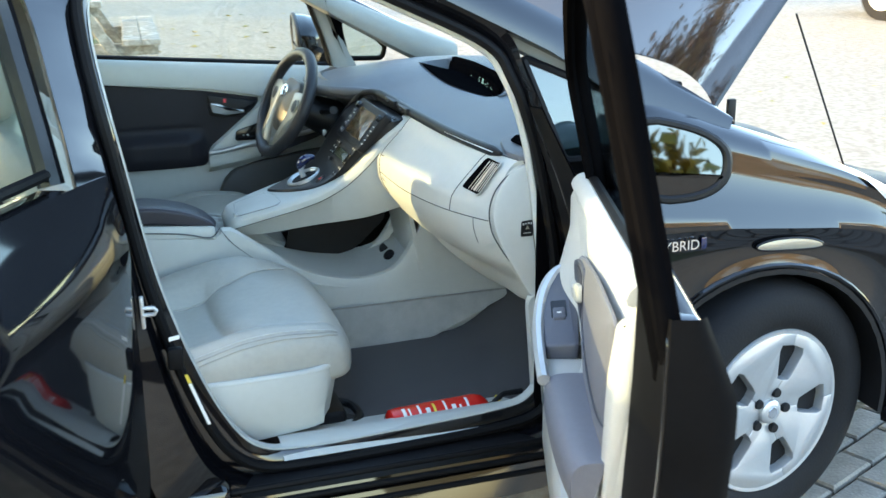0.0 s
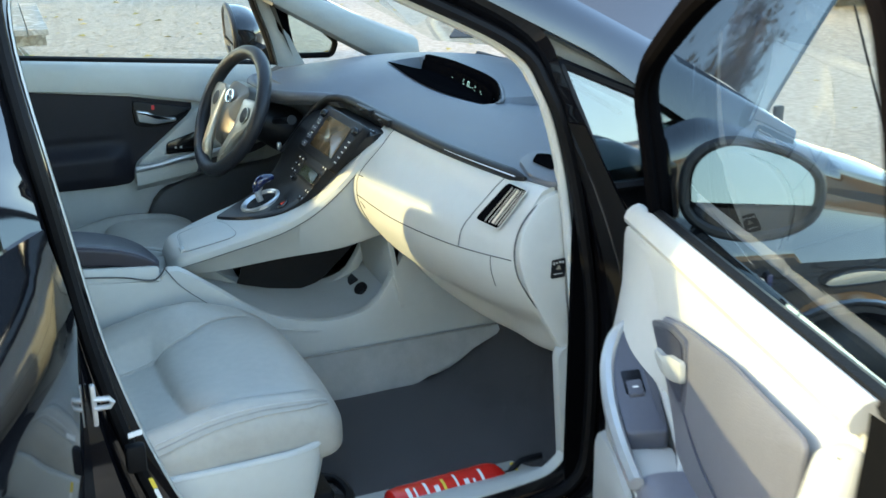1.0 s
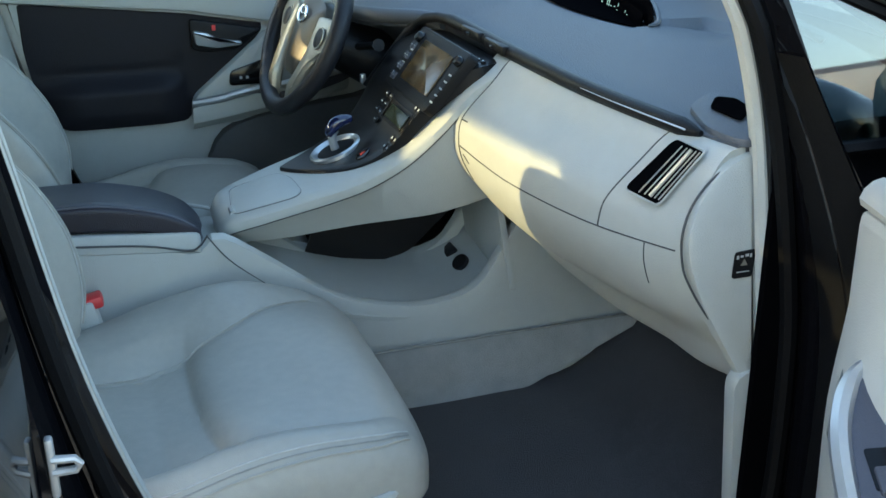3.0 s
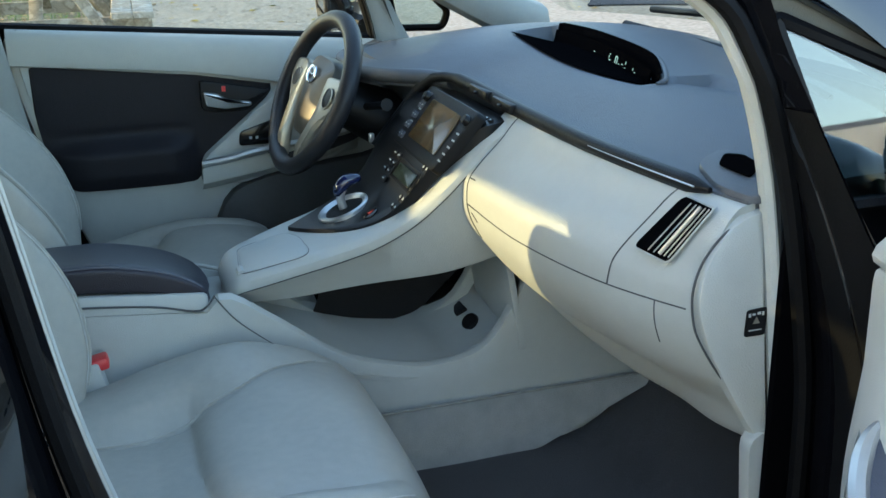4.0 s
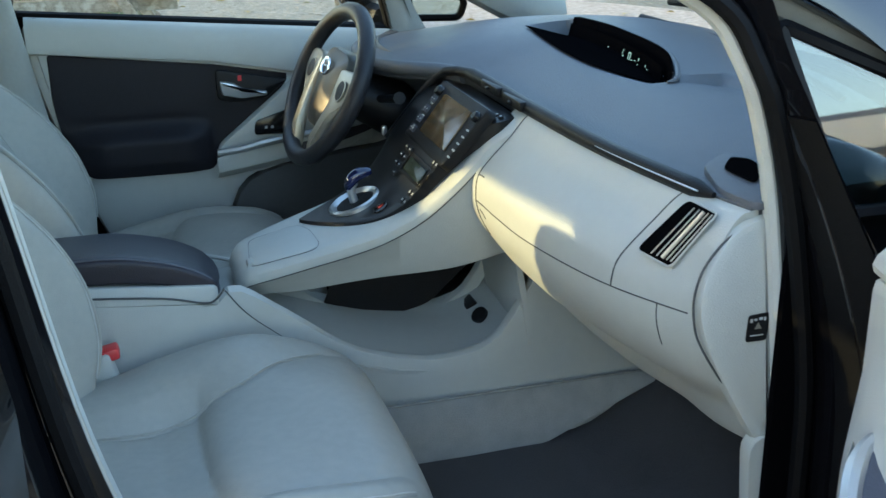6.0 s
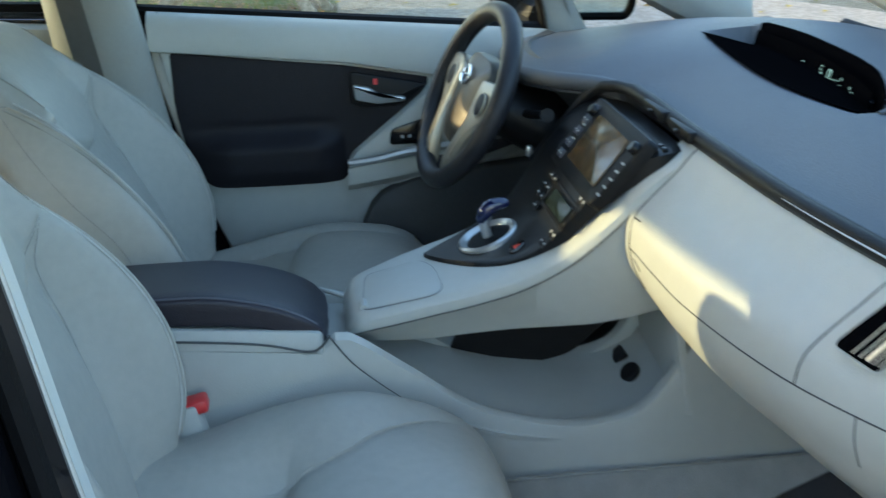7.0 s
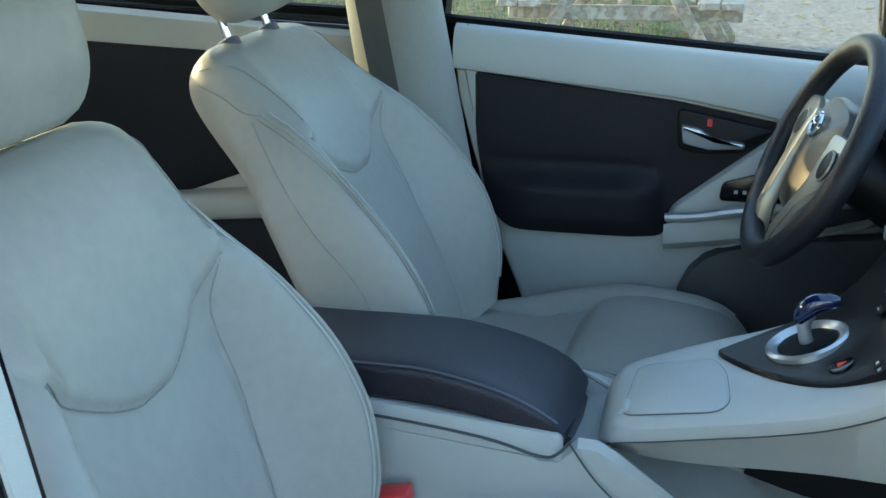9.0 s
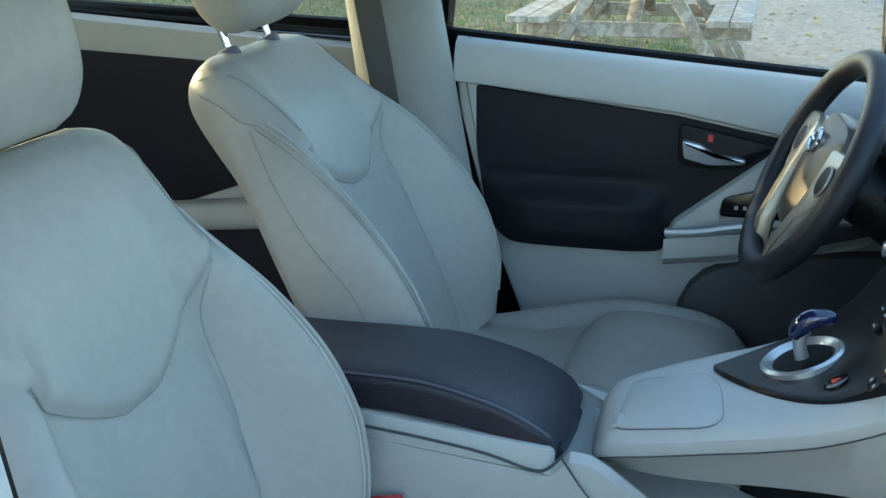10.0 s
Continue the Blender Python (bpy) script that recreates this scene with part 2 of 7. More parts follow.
def slab(pts, depth, lay, bevel=0.004, bow=0.0):
    """A flat piece with outline pts (u, v), its face at depth above its back, laid by lay(u, v, w). bow: how far its middle swells."""
    bm = bmesh.new()
    b = min(bevel, abs(depth) * 0.9) if bevel else 0
    sgn = 1 if depth > 0 else -1
    rings = [(pts, 0.0), (pts, depth - b * sgn)]
    if b:
        rings += [(inset(pts, b * 0.3), depth - b * 0.3 * sgn), (inset(pts, b), depth)]
    if bow:
        c = sum((Vector(p[:2]) for p in pts), Vector((0, 0))) / len(pts)
        base = inset(pts, b)
        for f in (0.75, 0.5, 0.25):
            rings.append(([c + (Vector(p) - c) * f for p in base], depth + bow * (1 - f * f)))
    loops = [[bm.verts.new(lay(p[0], p[1], w)) for p in ring] for ring, w in rings]
    n = len(pts)
    for a, c in zip(loops, loops[1:]):
        for i in range(n):
            bm.faces.new((a[i], a[(i + 1) % n], c[(i + 1) % n], c[i]))
    bm.faces.new(loops[0])
    bm.faces.new(loops[-1])
    return bm


def box(cx, cy, cz, sx, sy, sz, bevel=0.0, seg=2, m=None):
    bm = bmesh.new()
    bmesh.ops.create_cube(bm, size=1, matrix=Matrix.Diagonal((sx, sy, sz, 1)))
    if bevel:
        bmesh.ops.bevel(bm, geom=bm.edges[:], offset=bevel, segments=seg, profile=0.5, affect="EDGES")
    bmesh.ops.transform(bm, matrix=Matrix.Translation((cx, cy, cz)) @ (m or Matrix.Identity(4)), verts=bm.verts[:])
    return bm


def lathe(profile, n, lay):
    """profile of (radius, height); lay(x, y, h) places a point."""
    return grid(lambda u, v: lay(*(lambda p, a: (p[0] * math.cos(a), p[0] * math.sin(a), p[1]))(profile[min(len(profile) - 1, round(u * (len(profile) - 1)))], 2 * math.pi * v)),
                len(profile), n, wrap_v=True, cap=True)


def lerp_table(x, xs, ys):
    if x <= xs[0]:
        return ys[0]
    for a, b, c, d in zip(xs, xs[1:], ys, ys[1:]):
        if x <= b:
            t = (x - a) / (b - a)
            return c + (d - c) * t
    return ys[-1]


def smooth_table(x, xs, ys):
    """As lerp_table, with eased knots."""
    k = len(xs)
    if x <= xs[0]:
        return ys[0]
    if x >= xs[-1]:
        return ys[-1]
    for i in range(k - 1):
        if x <= xs[i + 1]:
            h = xs[i + 1] - xs[i]
            t = (x - xs[i]) / h
            d = lambda j: (ys[min(k - 1, j + 1)] - ys[max(0, j - 1)]) / (xs[min(k - 1, j + 1)] - xs[max(0, j - 1)])
            m0, m1 = d(i) * h, d(i + 1) * h
            return (2 * t ** 3 - 3 * t * t + 1) * ys[i] + (t ** 3 - 2 * t * t + t) * m0 + (-2 * t ** 3 + 3 * t * t) * ys[i + 1] + (t ** 3 - t * t) * m1


def sgnpow(a, p):
    return math.copysign(abs(a) ** p, a)


# ---- the car: shell ----
# x runs forward from the front axle, y to the car's left, z up from the ground
car = tagged(empty("car"), "glossy black hatchback car with doors and bonnet open, parked on pavers", "car")


def skin(z):
    return smooth_table(z, [0.18, 0.3, 0.55, 0.80, 0.95, 1.40], [0.80, 0.85, 0.868, 0.862, 0.825, 0.685])


INNER = [(-1.00, 1.345), (-0.82, 1.268), (-0.66, 1.186), (-0.612, 1.115), (-0.57, 0.985), (-0.541, 0.80), (-0.529, 0.67), (-0.531, 0.47), (-0.555, 0.405),
         (-0.63, 0.382), (-0.87, 0.370), (-1.07, 0.366), (-1.165, 0.382), (-1.226, 0.45), (-1.287, 0.59), (-1.342, 0.78), (-1.380, 1.0), (-1.415, 1.23),
         (-1.405, 1.33), (-1.36, 1.385), (-1.20, 1.39)]
OUTER = [(-0.98, 1.395), (-0.79, 1.318), (-0.625, 1.228), (-0.585, 1.13), (-0.515, 0.965), (-0.44, 0.82), (-0.41, 0.67), (-0.40, 0.42), (-0.41, 0.27),
         (-0.55, 0.20), (-0.87, 0.195), (-1.07, 0.195), (-1.24, 0.20), (-1.36, 0.27), (-1.43, 0.50), (-1.455, 0.76), (-1.475, 1.0), (-1.51, 1.24),
         (-1.53, 1.38), (-1.42, 1.44), (-1.20, 1.445)]


def opening(side):
    """The painted frame round a front door's opening, with its pale inner seal."""
    n = 5
    inn = spline([(x, z, 0) for x, z in INNER], n, True)
    out = spline([(x, z, 0) for x, z in OUTER], n, True)
    k = len(inn)

    def at(u, v):
        i, o = inn[round(u * k) % k], out[round(u * k) % k]
        y0 = 0.70 - 0.10 * max(0, i.y - 1.1) / 0.28
        y1 = skin(o.y) - 0.012
        f, y = ((0, y0 - 0.012), (0, y0 + 0.02), (0.10, y0 + 0.03), (0.28, y0 + 0.032), (0.36, y1 - 0.03), (0.92, y1), (1.0, y1 - 0.02), (1.02, y1 - 0.12))[round(v * 7)]
        p = i + (o - i) * f
        return (p.x, side * y, p.y)

    def lining(u, v):
        j = 17 + round(u * 22)
        i, o = inn[j], out[j]
        y0, y1 = 0.70 - 0.10 * max(0, i.y - 1.1) / 0.28, skin(o.y) - 0.012
        f, y = ((0.20, y0 + 0.036), (0.29, y0 + 0.037), (0.35, y1 - 0.034), (0.42, y1 - 0.020), (0.80, y1 + 0.003))[round(v * 4)]
        p = i + (o - i) * f
        return (p.x, side * y, p.y)

    pale = PALE if side < 0 else RUBBER
    frame_ = part("door_frame", grid(at, k, 8, wrap_u=True), PAINT, car, "glossy black painted door opening frame")
    part("seal_band", grid(lambda u, v: (inn[round(u * k) % k].x * 0.992 - 0.007, side * (0.716 - (0.024 if inn[round(u * k) % k].x > -1.12 else 0.020) * v - 0.10 * max(0, inn[round(u * k) % k].y - 1.1) / 0.28), 0.85 + (inn[round(u * k) % k].y - 0.85) * 0.993), k, 3, wrap_u=True), pale, frame_)
    if side < 0:
        part("pillar_lining", grid(lining, 23, 5), RUBBER, frame_, "black rubber lining of the hinge pillar")
    loop = [(p.x, side * (0.712 - 0.10 * max(0, p.y - 1.1) / 0.28), p.y) for p in inn]
    part("door_seal", tube(loop, [0.0105 if p[0] > -1.10 and p[2] > 0.46 else 0.004 for p in loop], 8, True), pale, frame_, "rubber door seal")
    loop2 = [(i.x + (o.x - i.x) * 0.16, side * (0.738 - 0.10 * max(0, i.y - 1.1) / 0.28), i.y + (o.y - i.y) * 0.16) for i, o in zip(inn, out)]
    part("weatherstrip", tube(loop2, 0.011, 8, True), RUBBER, frame_, "black rubber weatherstrip")
    return frame_


right_frame = opening(-1)
left_frame = opening(1)

# the shell's far side stands a little further back than its near side
SKEW = Matrix(((1, -0.076, 0, -0.0547), (0, 1, 0, 0), (0, 0, 1, 0), (0, 0, 0, 1)))


def skewed(*obs):
    for o in obs:
        for q in (o, *o.children_recursive):
            q.data.transform(SKEW)


cov = spline([(x, z, 0) for x, z in INNER[:6]], 6)
cov2 = spline([(x, z, 0) for x, z in OUTER[:6]], 6)
part("post_cover", grid(lambda u, v: (cov[round(u * 30)].x + (cov2[round(u * 30)].x - cov[round(u * 30)].x) * (v * 1.6 - 0.02), 0.695 - 0.10 * max(0, cov[round(u * 30)].y - 1.1) / 0.28 - 0.012 * math.sin(v * math.pi), cov[round(u * 30)].y + (cov2[round(u * 30)].y - cov[round(u * 30)].y) * (v * 1.6 - 0.02)), 31, 6), PILLAR, left_frame, "pale cover of the windscreen post")
skewed(left_frame)

# sill plate and its pale scuff cover inside the passenger opening
part("scuff_plate", grid(lambda u, v: (-0.56 - 0.56 * u, -0.735 + 0.20 * v, smooth_table(v, [0, .12, .35, .6, 1], [0.352, 0.372, 0.374, 0.35, 0.322])), 12, 8), PALE, right_frame, "pale grey plastic sill cover")
for k in range(3):
    part("sill_step", tube([(-0.52, -0.80 - 0.012 * k, 0.335 - 0.028 * k), (-1.30, -0.80 - 0.012 * k, 0.335 - 0.028 * k)], 0.007), RUBBER, right_frame)

# sheet added over the sill ledge to black out the sky mirrored in its paint
part("sill_cover", grid(lambda u, v: (-0.50 - 0.72 * u, -0.728 - 0.078 * v, 0.332 - 0.014 * v), 10, 4), BLACK, right_frame, "black sheet that darkens the painted sill ledge")

# door latch striker and trim bits on the rear pillar
striker = part("striker", box(-1.378, -0.826, 0.754, 0.008, 0.012, 0.064, 0.003), STEEL, right_frame, "zinc door striker plate")
part("striker_loop", tube([(-1.378, -0.830, 0.764), (-1.357, -0.832, 0.763), (-1.353, -0.832, 0.757), (-1.357, -0.832, 0.751), (-1.378, -0.830, 0.750)], 0.0042, 8), STEEL, striker)
part("door_switch", box(-1.325, -0.79, 0.64, 0.03, 0.02, 0.045, 0.006), RUBBER, right_frame)
part("pillar_sticker", slab(rounded([(-0.0032, -0.046), (0.0032, -0.046), (0.0032, 0.046), (-0.0032, 0.046)], 0.002), 0.0012, lambda u, v, w: (-1.288 + u - 0.33 * v, -0.807 - w, 0.545 + v), 0), WHITE, right_frame, "white data sticker")
part("pillar_sticker", slab([(-0.0032, -0.009), (0.0032, -0.009), (0.0032, 0.009), (-0.0032, 0.009)], 0.0014, lambda u, v, w: (-1.306 + u - 0.33 * v, -0.806 - w, 0.601 + v), 0), YELLOW, right_frame)
part("pillar_sticker", slab([(-0.010, -0.005), (0.010, -0.002), (0.010, 0.006), (-0.010, 0.003)], 0.0014, lambda u, v, w: (-1.325 + u, -0.812 - w, 0.690 + v), 0), WHITE, right_frame, "small cream label")
part("pillar_lamp_switch", box(-1.405, -0.80, 0.86, 0.012, 0.01, 0.02, 0.003), BLACK, right_frame)

# windscreen pillars, roof, quarter glass
def quarter_y(z, side):
    return 0.765 - 0.125 * (z - 0.955) - 0.55 * (z - 0.955) ** 2 if side < 0 else skin(z) - 0.04


PIL = [(-0.98, 0.655, 1.415), (-0.80, 0.672, 1.338), (-0.60, 0.69, 1.240), (-0.40, 0.71, 1.138), (-0.22, 0.73, 1.048), (-0.06, 0.75, 0.975)]
for side in (-1, 1):
    back = 0.09 * (side > 0)
    run = PIL if side > 0 else PIL[:4] + [(-0.30, 0.72, 1.088)]
    pts = spline([(x - back, side * y, z) for x, y, z in run], 5)
    if side < 0:
        pts = spline([(x, -y, z) for x, y, z in PIL[:5]] + [(-0.12, -0.745, 0.998)], 5)
    pil = part("windscreen_pillar", tube(pts, [0.033 - (0.0 if side > 0 else 0.0024 * max(0, i - 17)) for i in range(len(pts))], 10, flat=0.8), PAINT, car, "black painted windscreen pillar")
    part("pillar_trim", tube(spline([(x - 0.01 - back, side * (y - 0.035), z - 0.018) for x, y, z in run], 5), [0.036 + 0.028 * max(0, (i - 12) / 13) for i in range(5 * len(run) - 4)], 10, flat=0.8), PILLAR, pil, "pale cloth pillar trim")
    tri = rounded([(-0.585, 1.165), (-0.508, 0.955), (-0.18, 0.955), (-0.33, 1.055)] if side < 0 else [(-0.525, 1.145), (-0.523, 0.966), (-0.368, 0.960), (-0.358, 1.0), (-0.42, 1.055)], 0.015)
    part("quarter_glass", slab(tri, 0.004, lambda u, v, w, s=side: (u, s * (quarter_y(v, s) + w), v), 0), COATED if side < 0 else GLASS, pil, "small fixed quarter window")
    part("quarter_rim", tube([(p.x, side * (quarter_y(p.y, side) + 0.002), p.y) for p in tri], 0.009, 6, True), RUBBER, pil)
    part("lower_pillar_panel", slab(rounded([(-0.50, 0.94), (-0.10, 0.95), (-0.05, 0.3), (-0.42, 0.3)], 0.02), 0.02, lambda u, v, w, s=side: (u, s * (0.74 - w), v), 0.004), BLACK, pil)
    if side < 0:
        axis = [Vector(p) for p in spline([(x, -y, z) for x, y, z in PIL[:5]] + [(-0.12, -0.745, 0.998)], 5)]

        def cover(u, v):
            k = round(u * (len(axis) - 1))
            t = (axis[min(k + 1, len(axis) - 1)] - axis[max(k - 1, 0)]).normalized()
            n = Vector((0.10, -0.84, 0.52))
            n = (n - t * n.dot(t)).normalized()
            half = 0.041 * (1 - 0.75 * max(0, u - 0.6) / 0.4)
            f = 2 * v - 1
            low = max(0, f) * min(1, max(0, (u - 0.50) / 0.25))
            return axis[k] + n * (0.031 - 0.010 * f * f - 0.006 * low) + t.cross(n) * (f * half + 0.055 * low)

        part("pillar_face", thick(grid(cover, len(axis), 9), 0.004), PAINT, pil, "glossy outer face of the pillar")
    if side == 1:
        skewed(pil)

roof = part("roof", thick(grid(lambda u, v: (-0.98 - 1.84 * u, (v - 0.5) * 1.36 * (1 - 0.06 * u), 1.43 + 0.055 * math.sin(min(1, u * 1.6) * math.pi * 0.62) - 0.045 * (2 * v - 1) ** 2 - 0.14 * max(0, u - 0.5)), 16, 16), 0.03), PAINT, car, "black car roof")
# the cloth's colour is lowered here to dim the upper cabin
part("headliner", thick(grid(lambda u, v: (-1.0 - 1.80 * u, (v - 0.5) * 1.28, 1.385 + 0.04 * math.sin(min(1, u * 1.6) * math.pi * 0.62) - 0.04 * (2 * v - 1) ** 2 - 0.12 * max(0, u - 0.5)), 12, 12), 0.012), HEADLINER, roof, "cloth headliner, toned down to dim its bounce")


def screen(u, v):
    y = (v - 0.5) * 2
    x = -0.97 + (0.90 + 0.12 * (1 - y * y)) * u
    return (x, y * (0.645 + 0.085 * u), 1.425 - 0.435 * u + 0.02 * math.sin(u * math.pi) + 0.02 * (1 - y * y))


part("windscreen", grid(screen, 12, 14), GLASS, car, "clear laminated windscreen")
part("cowl", thick(grid(lambda u, v: (screen(1, v)[0] - 0.02 + 0.16 * u, screen(1, v)[1], screen(1, v)[2] - 0.035 - 0.10 * u), 4, 14), 0.02), BLACK, car, "black plastic wiper cowl")
skewed(roof)
for o in list(car.children):
    if o.name in ("windscreen", "cowl"):
        skewed(o)
for y0, y1 in ((0.55, -0.05), (0.0, -0.5)):
    part("wiper", tube([(screen(0.97, 0.5 + y0 / 1.46)[0], y0, 1.005), (screen(0.93, 0.5 + y1 / 1.46)[0] - 0.02, y1, 1.045)], 0.008), BLACK, car, "black windscreen wiper")

# rear half of the body
for side in (-1, 1):
    rear = part("rear_quarter", thick(grid(lambda u, v, s=side: (-2.50 - 1.0 * u, s * (skin(0.2 + v * 0.8) - 0.02 - 0.10 * u * u), 0.2 + v * 0.80), 8, 10), 0.03), PAINT, car, "black rear body side")
    part("rear_pillar", tube([(-2.60, side * 0.63, 1.40), (-3.0, side * 0.67, 1.30), (-3.45, side * 0.70, 1.05)], 0.05, 8), PAINT, rear)
    part("roof_rail", tube([(-1.42, side * 0.665, 1.42), (-1.9, side * 0.665, 1.445), (-2.65, side * 0.63, 1.40)], 0.035, 8), PAINT, rear)
    part("rear_sill", slab(rounded([(-1.24, 0.20), (-1.24, 0.36), (-2.52, 0.36), (-2.52, 0.20)], 0.02), 0.10, lambda u, v, w, s=side: (u, s * (0.73 + w), v), 0.02), PAINT, rear)
tailgate = part("tailgate", thick(grid(lambda u, v: (-3.48 - 0.12 * math.sin(u * math.pi), (v - 0.5) * 1.5, 0.25 + 0.78 * u), 6, 8), 0.03), PAINT, car, "black tailgate")
part("rear_glass", grid(lambda u, v: (-2.80 - 0.65 * u, (v - 0.5) * 1.36, 1.385 - 0.34 * u - 0.03 * (2 * v - 1) ** 2), 8, 8), GLASS, tailgate, "sloping rear window")
for x in (-2.70,):
    for side in (-1, 1):
        part("wheel", lathe([(0.05, 0.0), (0.2, 0.0), (0.2, 0.03), (0.29, 0.02), (0.3175, 0.05), (0.3175, 0.15), (0.29, 0.19), (0.1, 0.19)], 40, lambda a, b, h, s=side: (x + a, s * (0.84 - h), 0.3175 + b)), TYRE, car, "rear road wheel")

# floor pan, carpet, bulkhead
part("floor_pan", thick(grid(lambda u, v: (-0.25 - 3.2 * u, (v - 0.5) * 1.44, 0.255), 4, 4), 0.05), BLACK, car, "black underbody floor")


def carpet(u, v):
    y = -0.70 + 0.62 * v
    x = -1.55 + 1.32 * u
    z = smooth_table(x, [-1.55, -0.62, -0.50, -0.36, -0.23], [0.318, 0.322, 0.335, 0.44, 0.58])
    return (x, y, z + 0.004 * noise.noise((x * 9, y * 9, 0)))


part("carpet", thick(grid(carpet, 40, 24), 0.012), CARPET, car, "charcoal carpet in the passenger footwell")
part("driver_carpet", thick(grid(lambda u, v: (-1.55 + 1.32 * u, 0.14 + 0.56 * v, carpet(u, 0)[2]), 24, 12), 0.012), CARPET, car, "charcoal carpet in the driver's footwell")
part("bulkhead", thick(grid(lambda u, v: (-0.22, (v - 0.5) * 1.42, 0.2 + 0.76 * u), 3, 3), 0.02), BLACK, car, "black bulkhead")

# front wing with wheel arch
HUB = (-0.048, -0.80, 0.346)


def wing(side):
    def at(u, v):
        x = -0.415 + 1.10 * u
        zt = smooth_table(x, [-0.42, -0.32, -0.15, 0.0, 0.14, 0.24, 0.40, 0.7], [1.045, 1.06, 1.012, 0.962, 0.912, 0.862, 0.775, 0.60] if side < 0 else [0.935, 0.940, 0.945, 0.935, 0.900, 0.860, 0.775, 0.60])
        zs = smooth_table(x, [-0.42, -0.3, 0.02, 0.137, 0.24, 0.7], [0.824, 0.813, 0.781, 0.770, 0.752, 0.56])
        yt = smooth_table(x, [-0.42, 0.0, 0.35, 0.7], [0.775, 0.73, 0.69, 0.60])
        tuck = 0.16 * max(0, (x - 0.35) / 0.35) ** 2
        ys = 0.862 - tuck
        r2 = 0.352 ** 2 - (x - HUB[0]) ** 2
        zb = max(0.22 if x < 0 else 0.26, HUB[2] + math.sqrt(r2)) if r2 > 0 else (0.22 if x < 0 else 0.26)
        if v < 0.3:
            t = 1 - v / 0.3
            rise = zt - zs
            flat = 0.235 * rise
            inn = smooth_table(t, [0, 0.25, 0.5, 0.75, 0.88, 1], [0, 0.125 * rise, 0.205 * rise, flat + 0.005 * rise, flat + 0.35 * (ys - yt - flat), ys - yt])
            return (x, side * (ys - inn), zs + rise * smooth_table(t, [0, 0.25, 0.5, 0.75, 0.88, 1], [0, 0.29, 0.56, 0.82, 0.94, 1]))
        t = (v - 0.3) / 0.7
        z = zs + (zb - zs) * t
        bulge = -0.012 * math.sin(t * math.pi) - (0.006 * t ** 2 if r2 > 0 else 0)
        return (x, side * (ys + bulge), z)

    w = part("front_wing", thick(grid(at, 72, 30), 0.02 * 1), PAINT, car, "glossy black front wing")
    arch = [(HUB[0] + 0.355 * math.cos(a), side * 0.856, HUB[2] + 0.353 * math.sin(a)) for a in [math.pi * i / 24 for i in range(25)]]
    part("arch_lip", tube(arch, 0.006, 6), PAINT, w)
    part("wheel_well", thick(grid(lambda u, v: (HUB[0] + 0.345 * math.cos(math.pi * (1.1 * u - 0.05)), side * (0.86 - 0.36 * v), HUB[2] + 0.345 * math.sin(math.pi * (1.1 * u - 0.05))), 24, 4), 0.012), BLACK, w, "black plastic wheel arch liner")
    part("well_back", lathe([(0.01, 0), (0.35, 0), (0.35, 0.02), (0.01, 0.02)], 32, lambda a, b, h: (HUB[0] + a, side * (0.50 + h), HUB[2] + b)), BLACK, w)
    part("headlight", grid(lambda a, b: Vector(at(0.525 + 0.42 * a + 0.05 * b * (1 - a), 0.05 + 0.27 * b * (0.2 + 0.8 * min(1, 2.2 * a)))) + Vector((0, side * 0.004, 0.005)), 24, 10), LENS, w, "clear headlight lens")
    return w


wing_right = wing(-1)
wing_left = wing(1)
skewed(wing_left)
part("front_bumper", thick(grid(lambda u, v: (0.68 + 0.22 * math.sin(u * math.pi) ** 0.6, (u - 0.5) * 1.5, 0.22 + 0.36 * v), 20, 8), 0.03), PAINT, car, "black front bumper")
part("engine_bay", thick(grid(lambda u, v: (-0.05 + 0.72 * u, (v - 0.5) * 1.36, 0.72 + 0.03 * math.sin(9 * u) * math.sin(11 * v)), 16, 16), 0.02), BLACK, car, "black engine bay covers")
mark = [(0.085 * sgnpow(math.cos(a), 0.9), 0.0135 * sgnpow(math.sin(a), 0.9) - 0.005 * math.cos(a) ** 2) for a in [2 * math.pi * i / 36 for i in range(36)]]
trim_lamp = part("side_marker", slab(mark, 0.006, lambda u, v, w: (-0.004 + u, -0.853 - w, 0.745 + v - 0.06 * u), 0.003), CHAMPAGNE, wing_right, "bright side repeater lens")
part("marker_ring", tube([(-0.004 + u, -0.8565, 0.745 + v - 0.06 * u) for u, v in mark], 0.003, 8, True), GLOSS, trim_lamp, "black rim")

txt = bpy.data.curves.new("badge", "FONT")
txt.body, txt.size, txt.extrude, txt.align_x = "HYBRID", 0.031, 0.0015, "RIGHT"
badge = new("badge", txt)
badge.parent = wing_right
badge.data.materials.append(CHROME)
badge.matrix_basis = Matrix.Translation((-0.235, -0.863, 0.762)) @ Euler((radians(90), 0, 0)).to_matrix().to_4x4()
tagged(badge, "chrome lettering")
part("badge_mark", slab(rounded([(-0.006, -0.013), (0.007, -0.013), (0.007, 0.013), (-0.006, 0.013)], 0.004), 0.004, lambda u, v, w: (-0.225 + u, -0.860 - w, 0.773 + v), 0.001), BLUE, wing_right)

# bonnet, raised on its prop
HA = radians(47)


